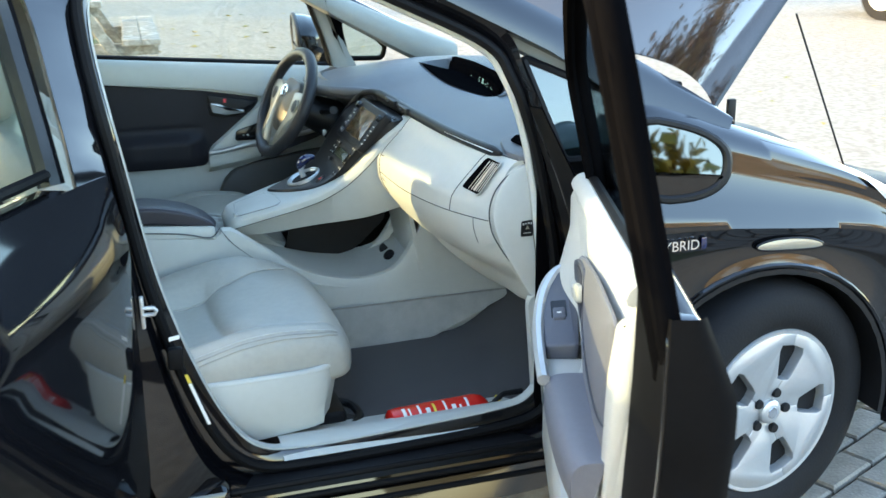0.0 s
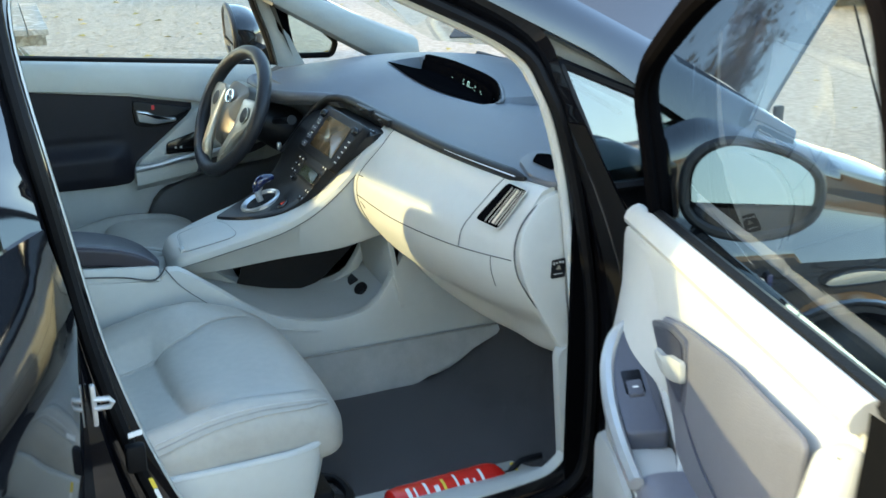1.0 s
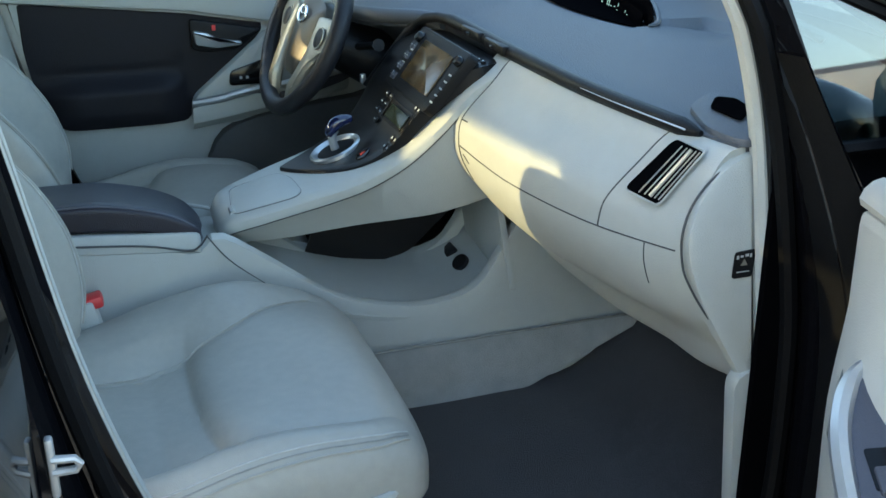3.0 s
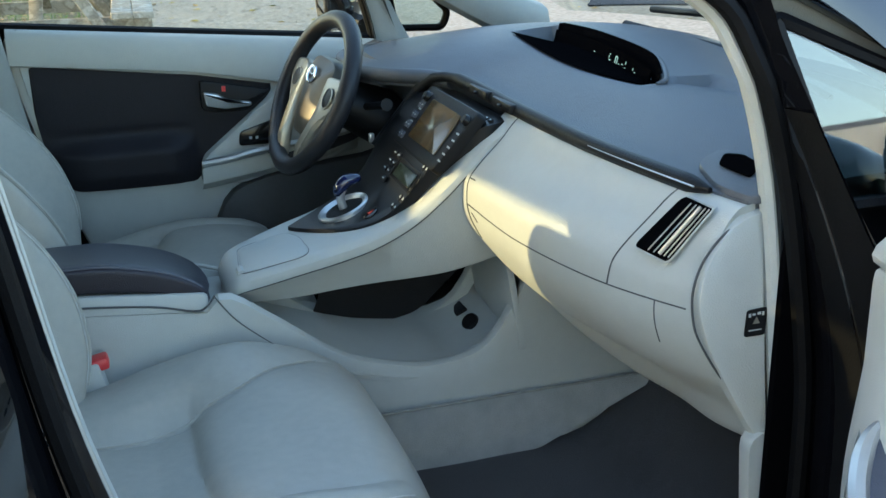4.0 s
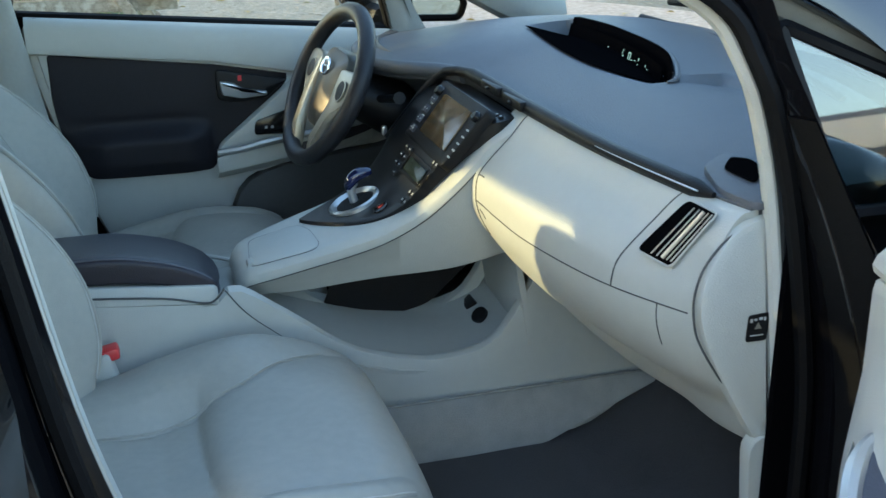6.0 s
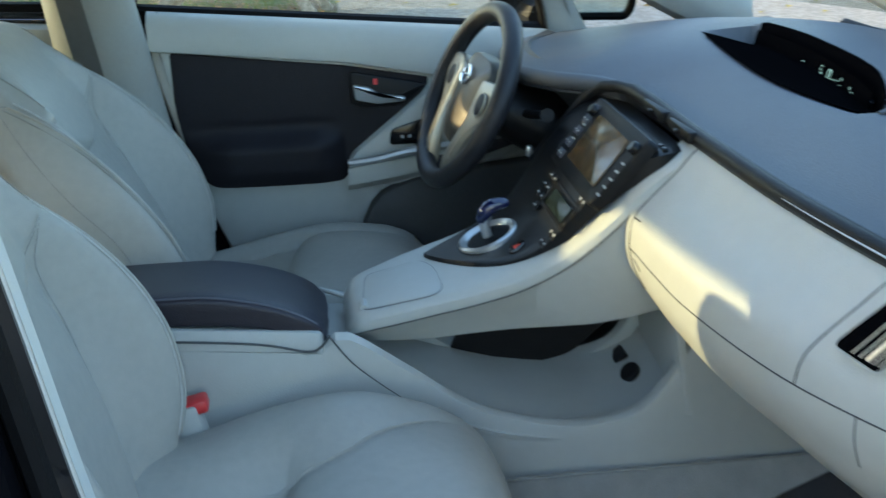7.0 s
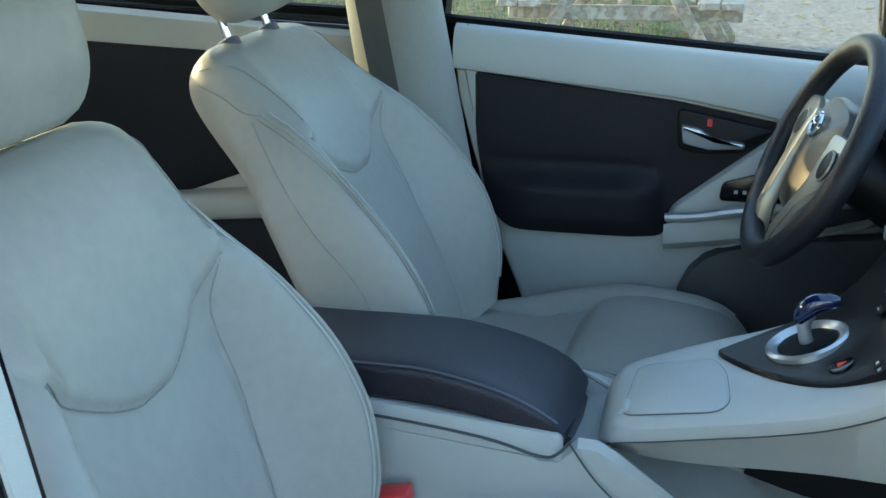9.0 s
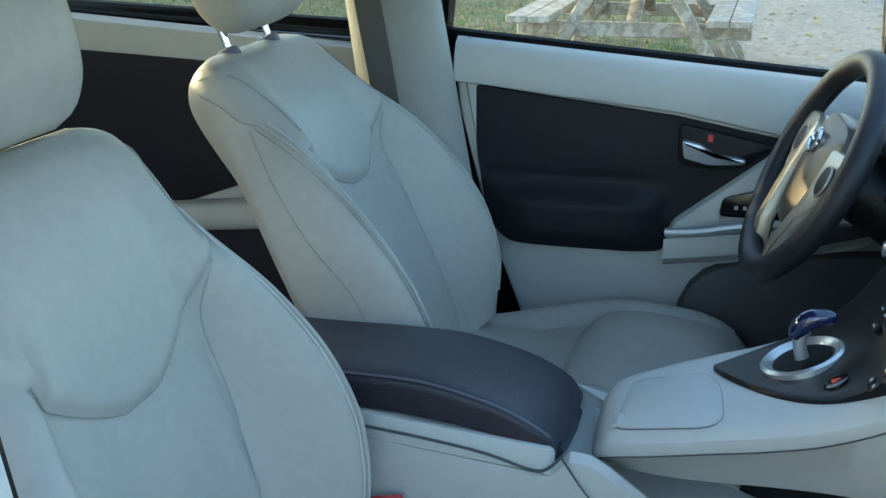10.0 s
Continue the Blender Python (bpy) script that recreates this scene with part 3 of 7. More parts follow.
def bonnet_at(u, v):
    y = (v - 0.5) * 2
    xr = -0.072 + 0.20 * (1 - y * y)
    s = (0.98 - 0.22 * (1 - y * y) * 0.9 - 0.10 * y * y) * u
    swell = 0.035 * math.sin(u * math.pi * 0.9) + 0.03 * (1 - y * y)
    return (xr + s * math.cos(HA) - swell * math.sin(HA), y * (0.63 - 0.05 * u), 1.012 + 0.015 * (1 - y * y) + s * math.sin(HA) + swell * math.cos(HA))


bonnet = part("bonnet", thick(grid(bonnet_at, 20, 24), 0.008), PAINT, car, "open glossy black bonnet")
skewed(bonnet)
part("bonnet_hinge", box(-0.012, -0.60, 0.985, 0.022, 0.012, 0.075, 0.004), BLACK, bonnet)
part("bonnet_prop", tube([(0.115, -0.64, 1.215), (0.285, -0.64, 0.85)], 0.0026), BLACK, bonnet, "thin black bonnet stay")

# front road wheels
def road_wheel(side):
    # the wheels stand turned a little to the left
    cs, sn, k0 = math.cos(radians(10)), math.sin(radians(10)), 0.955
    lay = lambda a, b, h: (HUB[0] + 0.018 + k0 * a * cs - side * h * sn, side * 0.775 + k0 * a * sn + side * h * cs, HUB[2] - 0.006 + k0 * b)
    tyre = part("wheel", lathe([(0.195, -0.11), (0.28, -0.115), (0.308, -0.10), (0.322, -0.07), (0.322, 0.050), (0.310, 0.076), (0.288, 0.090), (0.25, 0.097), (0.222, 0.088), (0.207, 0.076), (0.196, 0.06)], 64, lay), TYRE, car, "black tyre on a silver five-spoke wheel")
    part("rim", lathe([(0.198, -0.09), (0.203, 0.066), (0.211, 0.080), (0.208, 0.085), (0.197, 0.083), (0.188, 0.060), (0.180, 0.01), (0.175, -0.08)], 64, lay), ALLOY, tyre, "silver rim")
    part("brake_disc", lathe([(0.01, -0.02), (0.13, -0.02), (0.13, 0.0), (0.08, 0.0), (0.075, 0.03), (0.01, 0.03)], 40, lay), STEEL, tyre)
    part("rim_back", lathe([(0.01, -0.045), (0.178, -0.045), (0.178, -0.04), (0.01, -0.04)], 40, lay), BLACK, tyre)
    for k in range(5):
        a0 = radians(72 * k + 36)
        ca, sa = math.cos(a0), math.sin(a0)
        gap = [(0.028, 0.0), (0.083, 0.0), (0.086, 0.018), (0.100, 0.024), (0.152, 0.039), (0.167, 0.036), (0.172, 0.0), (0.202, 0.0)]
        c36, s36 = math.cos(radians(36)), math.sin(radians(36))
        up_ = [(r * c36 + o * s36, r * s36 - o * c36) for r, o in gap]
        out = [(u, -v) for u, v in up_] + [(0.202 * math.cos(radians(g)), 0.202 * math.sin(radians(g))) for g in (-24, -12, 0, 12, 24)] + up_[::-1]
        hump = lambda r: 0.088 - 0.004 * ((r - 0.12) / 0.08) ** 2 - 0.010 * max(0, (0.09 - r) / 0.06)
        bm = slab(out, 0.03, lambda u, v, w: lay(ca * u - sa * v, sa * u + ca * v, hump(math.hypot(u, v)) - 0.03 + w), 0.003)
        part("spoke", bm, ALLOY, tyre, "silver spoke")
        an = a0 + radians(36)
        part("lug_nut", lathe([(0.001, 0.078), (0.011, 0.078), (0.0125, 0.074), (0.0125, 0.06)], 12, lambda a, b, h: lay(0.049 * math.cos(an) + a, 0.049 * math.sin(an) + b, h + 0.008)), BLACK, tyre)
    part("centre_cap", lathe([(0.001, 0.089), (0.016, 0.089), (0.024, 0.088), (0.030, 0.084), (0.031, 0.05)], 28, lay), ALLOY, tyre, "silver centre cap")
    part("cap_mark", lathe([(0.009, 0.0905), (0.014, 0.0905), (0.015, 0.089), (0.008, 0.089)], 20, lay), CHROME, tyre)
    return tyre


road_wheel(-1)
road_wheel(1)


# ---- doors ----
def door_space(hinge, angle, side):
    """lay(s, w, z): s back from the hinge, w towards the cabin, z up."""
    a = radians(angle)
    d = Vector((-math.cos(a), side * math.sin(a), 0))
    n = Vector((-math.sin(a), -side * math.cos(a), 0))
    h = Vector(hinge)
    return lambda s, w, z: h + d * s + n * w + Vector((0, 0, z))


def belt(s):
    return 0.925 + 0.085 * s


def driver_fittings(lay, door):
    """Insert, armrest, handle and switch pod of the closed far door."""
    def insert(u, v):
        o = 0.445 + 0.512 * u
        top = lerp_table(o, [0.445, 0.616, 0.935, 0.950, 0.957], [0.873, 0.908, 0.946, 0.944, 0.934])
        low = smooth_table(o, [0.445, 0.50, 0.60, 0.625, 0.64, 0.86, 0.895, 0.925, 0.945, 0.957], [0.866, 0.80, 0.70, 0.668, 0.664, 0.664, 0.672, 0.712, 0.790, 0.90])
        z = top + (low - top) * v
        k = min(1, max(0, (0.785 - z) / 0.042))
        m = min(1, max(0, (z - 0.655) / 0.045))
        end = min(1, max(0, (0.945 - o) / 0.09)) * min(1, max(0, (o - 0.626) / 0.05))
        w = 0.094 + (0.004 * math.sin(math.pi * v) + 0.030 * k * k * (3 - 2 * k) * m ** 0.5) * end ** 0.6 - 0.003 * math.exp(-((z - 0.792) / 0.008) ** 2) * end
        if u in (0, 1) or v in (0, 1):
            w = 0.084
        return lay(o, w, z)

    part("door_insert", grid(insert, 60, 44), FABRIC, door, "dark leather door insert with a padded armrest fold")

    def upper(u, v):
        o = 0.12 + 0.868 * u
        top, fold = belt(o), lerp_table(o, [0.12, 0.43, 0.613, 0.985], [0.832, 0.876, 0.910, 0.948])
        w, z = ((0.056, top + 0.012), (0.074, top + 0.013), (0.089, top + 0.006), (0.098, top - 0.008), (0.103, fold + 0.6 * (top - fold)), (0.106, fold + 0.012), (0.104, fold + 0.003), (0.096, fold), (0.086, fold - 0.002))[round(v * 8)]
        return lay(o, w, z)

    part("upper_trim", grid(upper, 24, 9), PALE, door, "pale rounded upper door trim")
    # handle recess and pull
    part("handle_bezel", slab(rounded([(0.45, 0.862), (0.608, 0.894), (0.606, 0.826), (0.57, 0.818), (0.50, 0.822)], 0.012), 0.010, lambda u, v, w: lay(u, 0.094 + w, v), 0.004), BLACK, door, "black handle recess")
    part("door_handle", slab(rounded([(0.498, 0.841), (0.548, 0.847), (0.571, 0.863), (0.602, 0.869), (0.598, 0.838), (0.555, 0.828), (0.498, 0.832)], 0.006), 0.012, lambda u, v, w: lay(u, 0.106 + w, v), 0.005), SILVER, door, "satin silver inner door handle")
    part("lock_mark", box(0, 0, 0, 0.008, 0.002, 0.012, 0, m=Matrix.Translation(lay(0.556, 0.1060, 0.872))), REDBTN, door)
    # wing-shaped grab piece with switch pod
    part("grab_wing", slab(rounded([(0.615, 0.722), (0.44, 0.862), (0.23, 0.855), (0.20, 0.79), (0.30, 0.70), (0.50, 0.655), (0.62, 0.660)], 0.02), 0.030, lambda u, v, w: lay(u, 0.086 + w, v), 0.014), PALE, door, "pale door grab wing")
    zp = lambda s: 0.787 - 0.235 * (s - 0.21)
    pod = rounded([(0.215, 0.108), (0.28, 0.134), (0.38, 0.146), (0.46, 0.148), (0.475, 0.102), (0.38, 0.096), (0.28, 0.096)], 0.012)
    podp = part("switch_pod", slab(pod, 0.030, lambda u, v, w: lay(u, v, zp(u) - 0.030 + w - 0.25 * (v - 0.12)), 0.005), PADDARK, door, "dark window switch panel")
    edge = spline([lay(0.215, 0.108, zp(0.215) - 0.004), lay(0.27, 0.135, zp(0.27) - 0.006), lay(0.38, 0.150, zp(0.38) + 0.004), lay(0.50, 0.150, 0.737), lay(0.56, 0.146, 0.724), lay(0.618, 0.138, 0.716)], 6)
    part("silver_edge", tube(edge, [0.004 + 0.0038 * min(1, i / 8) for i in range(len(edge))], 8), SILVER, podp, "satin silver edge")
    part("grab_bridge", grid(lambda u, v: lay(0.26 + 0.36 * u, 0.090 + 0.056 * min(1, 2.2 * v) ** 0.6 * min(1, 0.45 + u * 1.6), zp(0.26 + 0.36 * u) + 0.020 * u * u - 0.004 - 0.062 * (1 - v)), 14, 8), PALE, podp)
    part("switch_hole", slab(rounded([(-0.026, -0.014), (0.026, -0.014), (0.026, 0.014), (-0.026, 0.014)], 0.003), 0.002, lambda u, v, w: lay(0.335 + u, 0.122 + v, zp(0.335 + u) - 0.25 * (v + 0.017) + w), 0), GLOSS, podp)
    part("window_switch", slab(rounded([(-0.012, -0.010), (0.014, -0.010), (0.014, 0.010), (-0.012, 0.010)], 0.003), 0.007, lambda u, v, w: lay(0.347 + u, 0.122 + v, zp(0.347 + u) - 0.25 * (v + 0.017) + w), 0.002), PADDARK, podp, "window switch")
    part("switch_mark", slab([(-0.004, -0.005), (0.004, -0.005), (0.004, 0.005), (-0.004, 0.005)], 0.0008, lambda u, v, w: lay(0.349 + u, 0.122 + v, zp(0.349 + u) + 0.0075 - 0.25 * (v + 0.017) + w), 0), WHITE, podp)


def driver_pocket(lay, door):
    part("switch_pocket", slab(rounded([(0.43, 0.806), (0.530, 0.776), (0.534, 0.744), (0.43, 0.744)], 0.010), 0.004, lambda u, v, w: lay(u, 0.1165 + w, v), 0.002), GLOSS, door, "dark switch pocket")
    for k in range(2):
        part("switch_mark", slab([(0.490 + 0.014 * k, 0.758), (0.496 + 0.014 * k, 0.758), (0.496 + 0.014 * k, 0.764), (0.490 + 0.014 * k, 0.764)], 0.0006, lambda u, v, w: lay(u, 0.1208 + w, v), 0), THREAD, door)


def passenger_fittings(lay, door):
    """Insert, armrest, handle and switch pod of the open near door."""
    ins = [(0.885, 0.948), (0.78, 0.938), (0.66, 0.927), (0.54, 0.906), (0.46, 0.892), (0.37, 0.868), (0.40, 0.80), (0.47, 0.74), (0.52, 0.64), (0.82, 0.64), (0.855, 0.76), (0.872, 0.87)]
    part("door_insert", slab(rounded(ins, 0.02), 0.006, lambda u, v, w: lay(u, 0.089 + w, v), 0.005, 0.006), GREYTRIM, door, "grey leather door insert")

    def rest(u, v):
        s = 0.535 + 0.33 * u
        a = -0.42 * math.pi + v * 0.94 * math.pi
        reach = 0.072 - 0.022 * u ** 3
        return lay(s, 0.092 + reach * max(0, math.cos(a)) ** 0.45, 0.678 + 0.012 * u + (0.036 if a > 0 else 0.055) * sgnpow(math.sin(a), 0.8))

    part("armrest", grid(rest, 16, 20, cap=True), GREYTRIM, door, "padded grey armrest")
    part("insert_seam", tube(spline([lay(0.50, 0.0985, 0.80), lay(0.62, 0.1020, 0.765), lay(0.78, 0.1020, 0.762), lay(0.86, 0.0965, 0.775)], 5), 0.0016, 5), PADDARK, door)
    # leaf-shaped handle recess with a pale lever across it
    part("handle_bezel", slab(rounded([(0.343, 0.850), (0.385, 0.866), (0.44, 0.882), (0.512, 0.890), (0.530, 0.830), (0.522, 0.786), (0.455, 0.798), (0.388, 0.822)], 0.012), 0.009, lambda u, v, w: lay(u, 0.092 + w, v), 0.003), SLATE, door, "slate handle recess")
    part("recess_floor", slab(rounded([(0.365, 0.850), (0.44, 0.874), (0.504, 0.881), (0.518, 0.830), (0.513, 0.800), (0.455, 0.808), (0.395, 0.828)], 0.010), 0.0015, lambda u, v, w: lay(u, 0.1012 + w, v), 0), PADDARK, door)
    part("door_handle", slab(rounded([(0.402, 0.834), (0.440, 0.838), (0.470, 0.852), (0.526, 0.866), (0.531, 0.838), (0.485, 0.820), (0.435, 0.812), (0.405, 0.820)], 0.009), 0.008, lambda u, v, w: lay(u, 0.1022 + w, v), 0.004, 0.002), PILLAR, door, "pale inner door handle")
    part("rear_rim", slab(rounded([(0.905, 0.962), (0.955, 0.980), (0.945, 0.90), (0.915, 0.79), (0.885, 0.67), (0.850, 0.575), (0.79, 0.515), (0.70, 0.50), (0.70, 0.545), (0.775, 0.565), (0.822, 0.640), (0.842, 0.74), (0.868, 0.855)], 0.024), 0.016, lambda u, v, w: lay(u, 0.084 + w - 0.016 * max(0, (u - 0.89) / 0.07), v), 0.012), CREAM, door, "raised pale rim along the rear edge of the trim")

    # ear of the trim that swells towards the cabin below the mirror
    def ear(u, v):
        z = 0.905 - 0.30 * u
        front = smooth_table(u, [0, 0.3, 0.6, 1], [0.115, 0.135, 0.155, 0.17])
        w1 = smooth_table(u, [0, 0.15, 0.35, 0.6, 1], [0.086, 0.094, 0.113, 0.135, 0.140])
        s = front + (0.21 + 0.10 * u) * v
        return lay(s, 0.082 + (w1 - 0.082) * math.sin(math.pi * (0.12 + 0.88 * v)) ** 0.6 if v < 0.5 else 0.082 + (w1 - 0.082) * math.sin(math.pi * (0.12 + 0.88 * v)) ** 1.2, z + 0.02 * math.sin(v * math.pi))

    part("grab_wing", thick(grid(ear, 14, 16), 0.004), CREAM, door, "pale door grab wing")
    zp = lambda s: 0.806 - 0.335 * (s - 0.25)
    pod = rounded([(0.245, 0.110), (0.275, 0.132), (0.33, 0.150), (0.39, 0.157), (0.458, 0.156), (0.463, 0.098), (0.39, 0.094), (0.31, 0.096), (0.265, 0.101)], 0.008)
    podp = part("switch_pod", slab(pod, 0.026, lambda u, v, w: lay(u, v, zp(u) - 0.026 + w - 0.10 * (v - 0.10)), 0.004), SLATE, door, "slate window switch panel")
    edge = spline([lay(0.238, 0.104, zp(0.238) - 0.002), lay(0.262, 0.130, zp(0.262) - 0.006), lay(0.315, 0.154, zp(0.315) - 0.010), lay(0.39, 0.166, zp(0.39) - 0.012), lay(0.47, 0.167, zp(0.47) - 0.010), lay(0.552, 0.164, 0.708)], 6)
    part("silver_edge", tube(edge, [0.004 + 0.007 * min(1, i / 8) for i in range(len(edge))], 8), SILVER, podp, "satin silver edge")
    rim = spline([lay(0.258, 0.098, zp(0.258)), lay(0.33, 0.089, zp(0.33) - 0.004), lay(0.42, 0.087, zp(0.42) - 0.006), lay(0.50, 0.090, 0.715), lay(0.545, 0.104, 0.706)], 6)
    part("pod_rim", tube(rim, 0.0065, 8), CREAM, podp)
    part("grab_bridge", grid(lambda u, v: lay(0.235 + 0.34 * u, 0.086 + 0.082 * math.sin(v * math.pi / 2) * min(1, 0.35 + 2.6 * u) ** 0.6, zp(0.235 + 0.34 * u) - 0.016 - 0.15 * (1 - v) ** 1.6), 18, 10), CREAM, podp)
    part("grip_cup", slab(rounded([(0.455, 0.090), (0.458, 0.164), (0.56, 0.164), (0.56, 0.090)], 0.01), 0.012, lambda u, v, w: lay(u, v, 0.694 - 0.14 * (u - 0.46) + w), 0.003), CREAM, podp, "pale grip cup")
    tilt = lambda v: -0.10 * v
    part("switch_hole", slab(rounded([(-0.026, -0.014), (0.018, -0.014), (0.018, 0.014), (-0.026, 0.014)], 0.003), 0.0015, lambda u, v, w: lay(0.372 + u, 0.128 + v, zp(0.372 + u) + tilt(v + 0.028) + w), 0), GLOSS, podp)
    part("window_switch", slab(rounded([(-0.012, -0.011), (0.016, -0.011), (0.016, 0.011), (-0.012, 0.011)], 0.003), 0.005, lambda u, v, w: lay(0.380 + u, 0.128 + v, zp(0.380 + u) + tilt(v + 0.028) + w), 0.002), SLATE, podp, "window switch")
    part("switch_mark", slab([(-0.0012, -0.004), (0.0012, -0.004), (0.0012, 0.004), (-0.0012, 0.004)], 0.0008, lambda u, v, w: lay(0.384 + u, 0.128 + v, zp(0.384 + u) + tilt(v + 0.028) + 0.0056 + w), 0), WHITE, podp)


def front_door(lay, side, label):
    shell = [(0.0, 0.90), (0.10, 0.925), (1.06, belt(1.06)), (1.055, 0.85), (1.02, 0.70), (0.96, 0.50), (0.88, 0.33), (0.80, 0.27), (0.06, 0.27), (0.0, 0.34)]
    lo = rounded(shell, 0.04)
    tr = 0.96 if side < 0 else 0.995
    door = part("front_door", slab(lo, -0.085, lambda u, v, w: lay(u, 0.055 + w * (1 - 0.62 * max(0, min(1, (v - 0.91) / 0.13))), v), 0.014), PAINT, car, label)
    part("door_trim", slab(rounded([(0.10, 0.922), (tr, belt(tr)), (tr - 0.01, 0.90), (tr - 0.035, 0.80), (tr - 0.07, 0.667), (tr - 0.105, 0.578), (0.83, 0.42), (0.78, 0.37), (0.16, 0.37), (0.11, 0.48)], 0.02), 0.038, lambda u, v, w: lay(u, 0.052 + w - 0.022 * max(0, (u - 0.89) / 0.07) * (side < 0), v), 0.016), CREAM if side < 0 else PALE, door, "pale plastic door trim")
    if side < 0:
        part("trim_top", tube([lay(s, 0.072, belt(s) + 0.002) for s in (0.10, 0.4, 0.7, tr - 0.01)], 0.020, 10, flat=0.6), CREAM if side < 0 else PALE, door)
    part("belt_seal", tube([lay(s, 0.052, belt(s) + 0.012) for s in (0.14, 0.4, 0.7, 1.04)], 0.012, 8), RUBBER, door, "black window seal")
    if side < 0:
        passenger_fittings(lay, door)
    else:
        driver_fittings(lay, door)
        driver_pocket(lay, door)
    if side > 0:
        part("kick_panel", slab([(p.x, p.y) for p in spline([(0.05, 0.38, 0), (0.30, 0.38, 0), (0.50, 0.40, 0), (0.595, 0.50, 0), (0.575, 0.62, 0), (0.48, 0.672, 0), (0.25, 0.70, 0), (0.05, 0.72, 0)], 3, True)], 0.03, lambda u, v, w: lay(u, 0.10 + w, v), 0.012), KNEE, door, "dark lower door panel")
    # lower pocket and speaker
    if side < 0:
        part("map_pocket", slab(rounded([(0.19, 0.60), (0.30, 0.62), (0.72, 0.54), (0.76, 0.43), (0.20, 0.40)], 0.03), 0.058, lambda u, v, w: lay(u, 0.086 + w, v), 0.018), CREAM, door, "pale map pocket")
    part("speaker", lathe([(0.001, 0.006), (0.07, 0.006), (0.078, 0.002), (0.078, -0.004)], 32, lambda a, b, h: lay(0.42 + a, 0.096 + h, 0.60 + b)) if side > 0 else lathe([(0.001, 0.004), (0.05, 0.004), (0.056, 0.0)], 28, lambda a, b, h: lay(0.30 + a, 0.09 + h, 0.62 + b)), GREYTRIM, door, "round door speaker")
    # window frame and pane
    fr = [(0.145, 0.93), (0.175, 1.06), (0.21, 1.175), (0.42, 1.275), (0.66, 1.36), (0.90, 1.405), (1.04, 1.40), (1.065, 1.32), (1.05, 1.15), (1.04, 1.0), (1.035, 0.94)]
    tum = lambda z: 0.035 + 0.10 * max(0, z - 0.95) / 0.45
    frs = spline([(s, z, 0) for s, z in fr], 5)
    part("window_frame", tube([lay(p.x, tum(p.y) + 0.005, p.y) for p in frs], 0.017, 12), MATTE, door, "black window frame")
    part("window_run", tube([lay(p.x * 0.97 + 0.018, tum(p.y) + 0.018, p.y - 0.012) for p in frs], 0.010, 8), MATTE, door, "black rubber window channel")
    part("rear_sash", slab(rounded([(1.010, 0.96), (1.052, 0.98), (1.066, 1.16), (1.080, 1.32), (1.060, 1.385), (1.03, 1.39), (1.048, 1.32), (1.032, 1.15)], 0.01), 0.030, lambda u, v, w: lay(u, tum(v) - 0.010 + w, v), 0.006), MATTE, door, "black rear post of the window frame")
    bm = bmesh.new()
    vs = [bm.verts.new(lay(p.x, tum(p.y) - 0.01, p.y)) for p in frs]
    bm.faces.new(vs)
    part("window_pane", bm, GLASS, door, "wound-up window glass", smooth=False)
    # rear edge: a half-matt jamb face with its hardware
    def jamb(u, v):
        z = 0.34 + 0.680 * u
        edge = lerp_table(z, [0.33, 0.50, 0.70, 0.85, 1.015], [0.88, 0.96, 1.02, 1.055, 1.06])
        lip = lerp_table(z, [0.42, 0.578, 0.667, 0.80, 0.90, 1.0], [0.83, 0.855, 0.89, 0.925, 0.95, 0.96]) + 0.005
        skin_w = 0.050 - 0.085 * (1 - 0.62 * max(0, min(1, (z - 0.91) / 0.13)))
        if v > 0.7:
            t = (v - 0.7) / 0.3
            return lay(edge + 0.004 + (lip - edge - 0.004) * t, 0.052 + 0.025 * t, z)
        t = v / 0.7
        return lay(edge + 0.004 - 0.012 * (1 - t) ** 8, skin_w + (0.052 - skin_w) * t, z)

    part("door_jamb", grid(jamb, 40, 21), JAMB, door, "half-matt black rear edge of the door")
    part("door_latch", box(0, 0, 0, 0.03, 0.03, 0.07, 0.006, m=Matrix.Translation(lay(1.035, 0.02, 0.74))), STEEL, door, "steel latch")
    part("door_plug", lathe([(0.001, 0.006), (0.014, 0.005), (0.016, 0)], 16, lambda a, b, h: lay(0.95 + a, -0.032 - h, 0.47 + b)), RUBBER, door)
    part("door_edge_strip", tube(spline([lay(1.03, 0.0, 0.90), lay(1.02, 0.0, 0.80), lay(0.985, 0.0, 0.64), lay(0.93, 0.0, 0.48), lay(0.86, 0.0, 0.34)], 5), 0.010, 6), RUBBER, door)
    return door


lay_right = door_space((-0.414, -0.79, 0), 70, -1)
door_right = front_door(lay_right, -1, "open black front passenger door with pale trim")
lay_left = door_space((-0.47, 0.77, 0), 0, 1)
door_left = front_door(lay_left, 1, "closed black driver's door with dark leather insert")


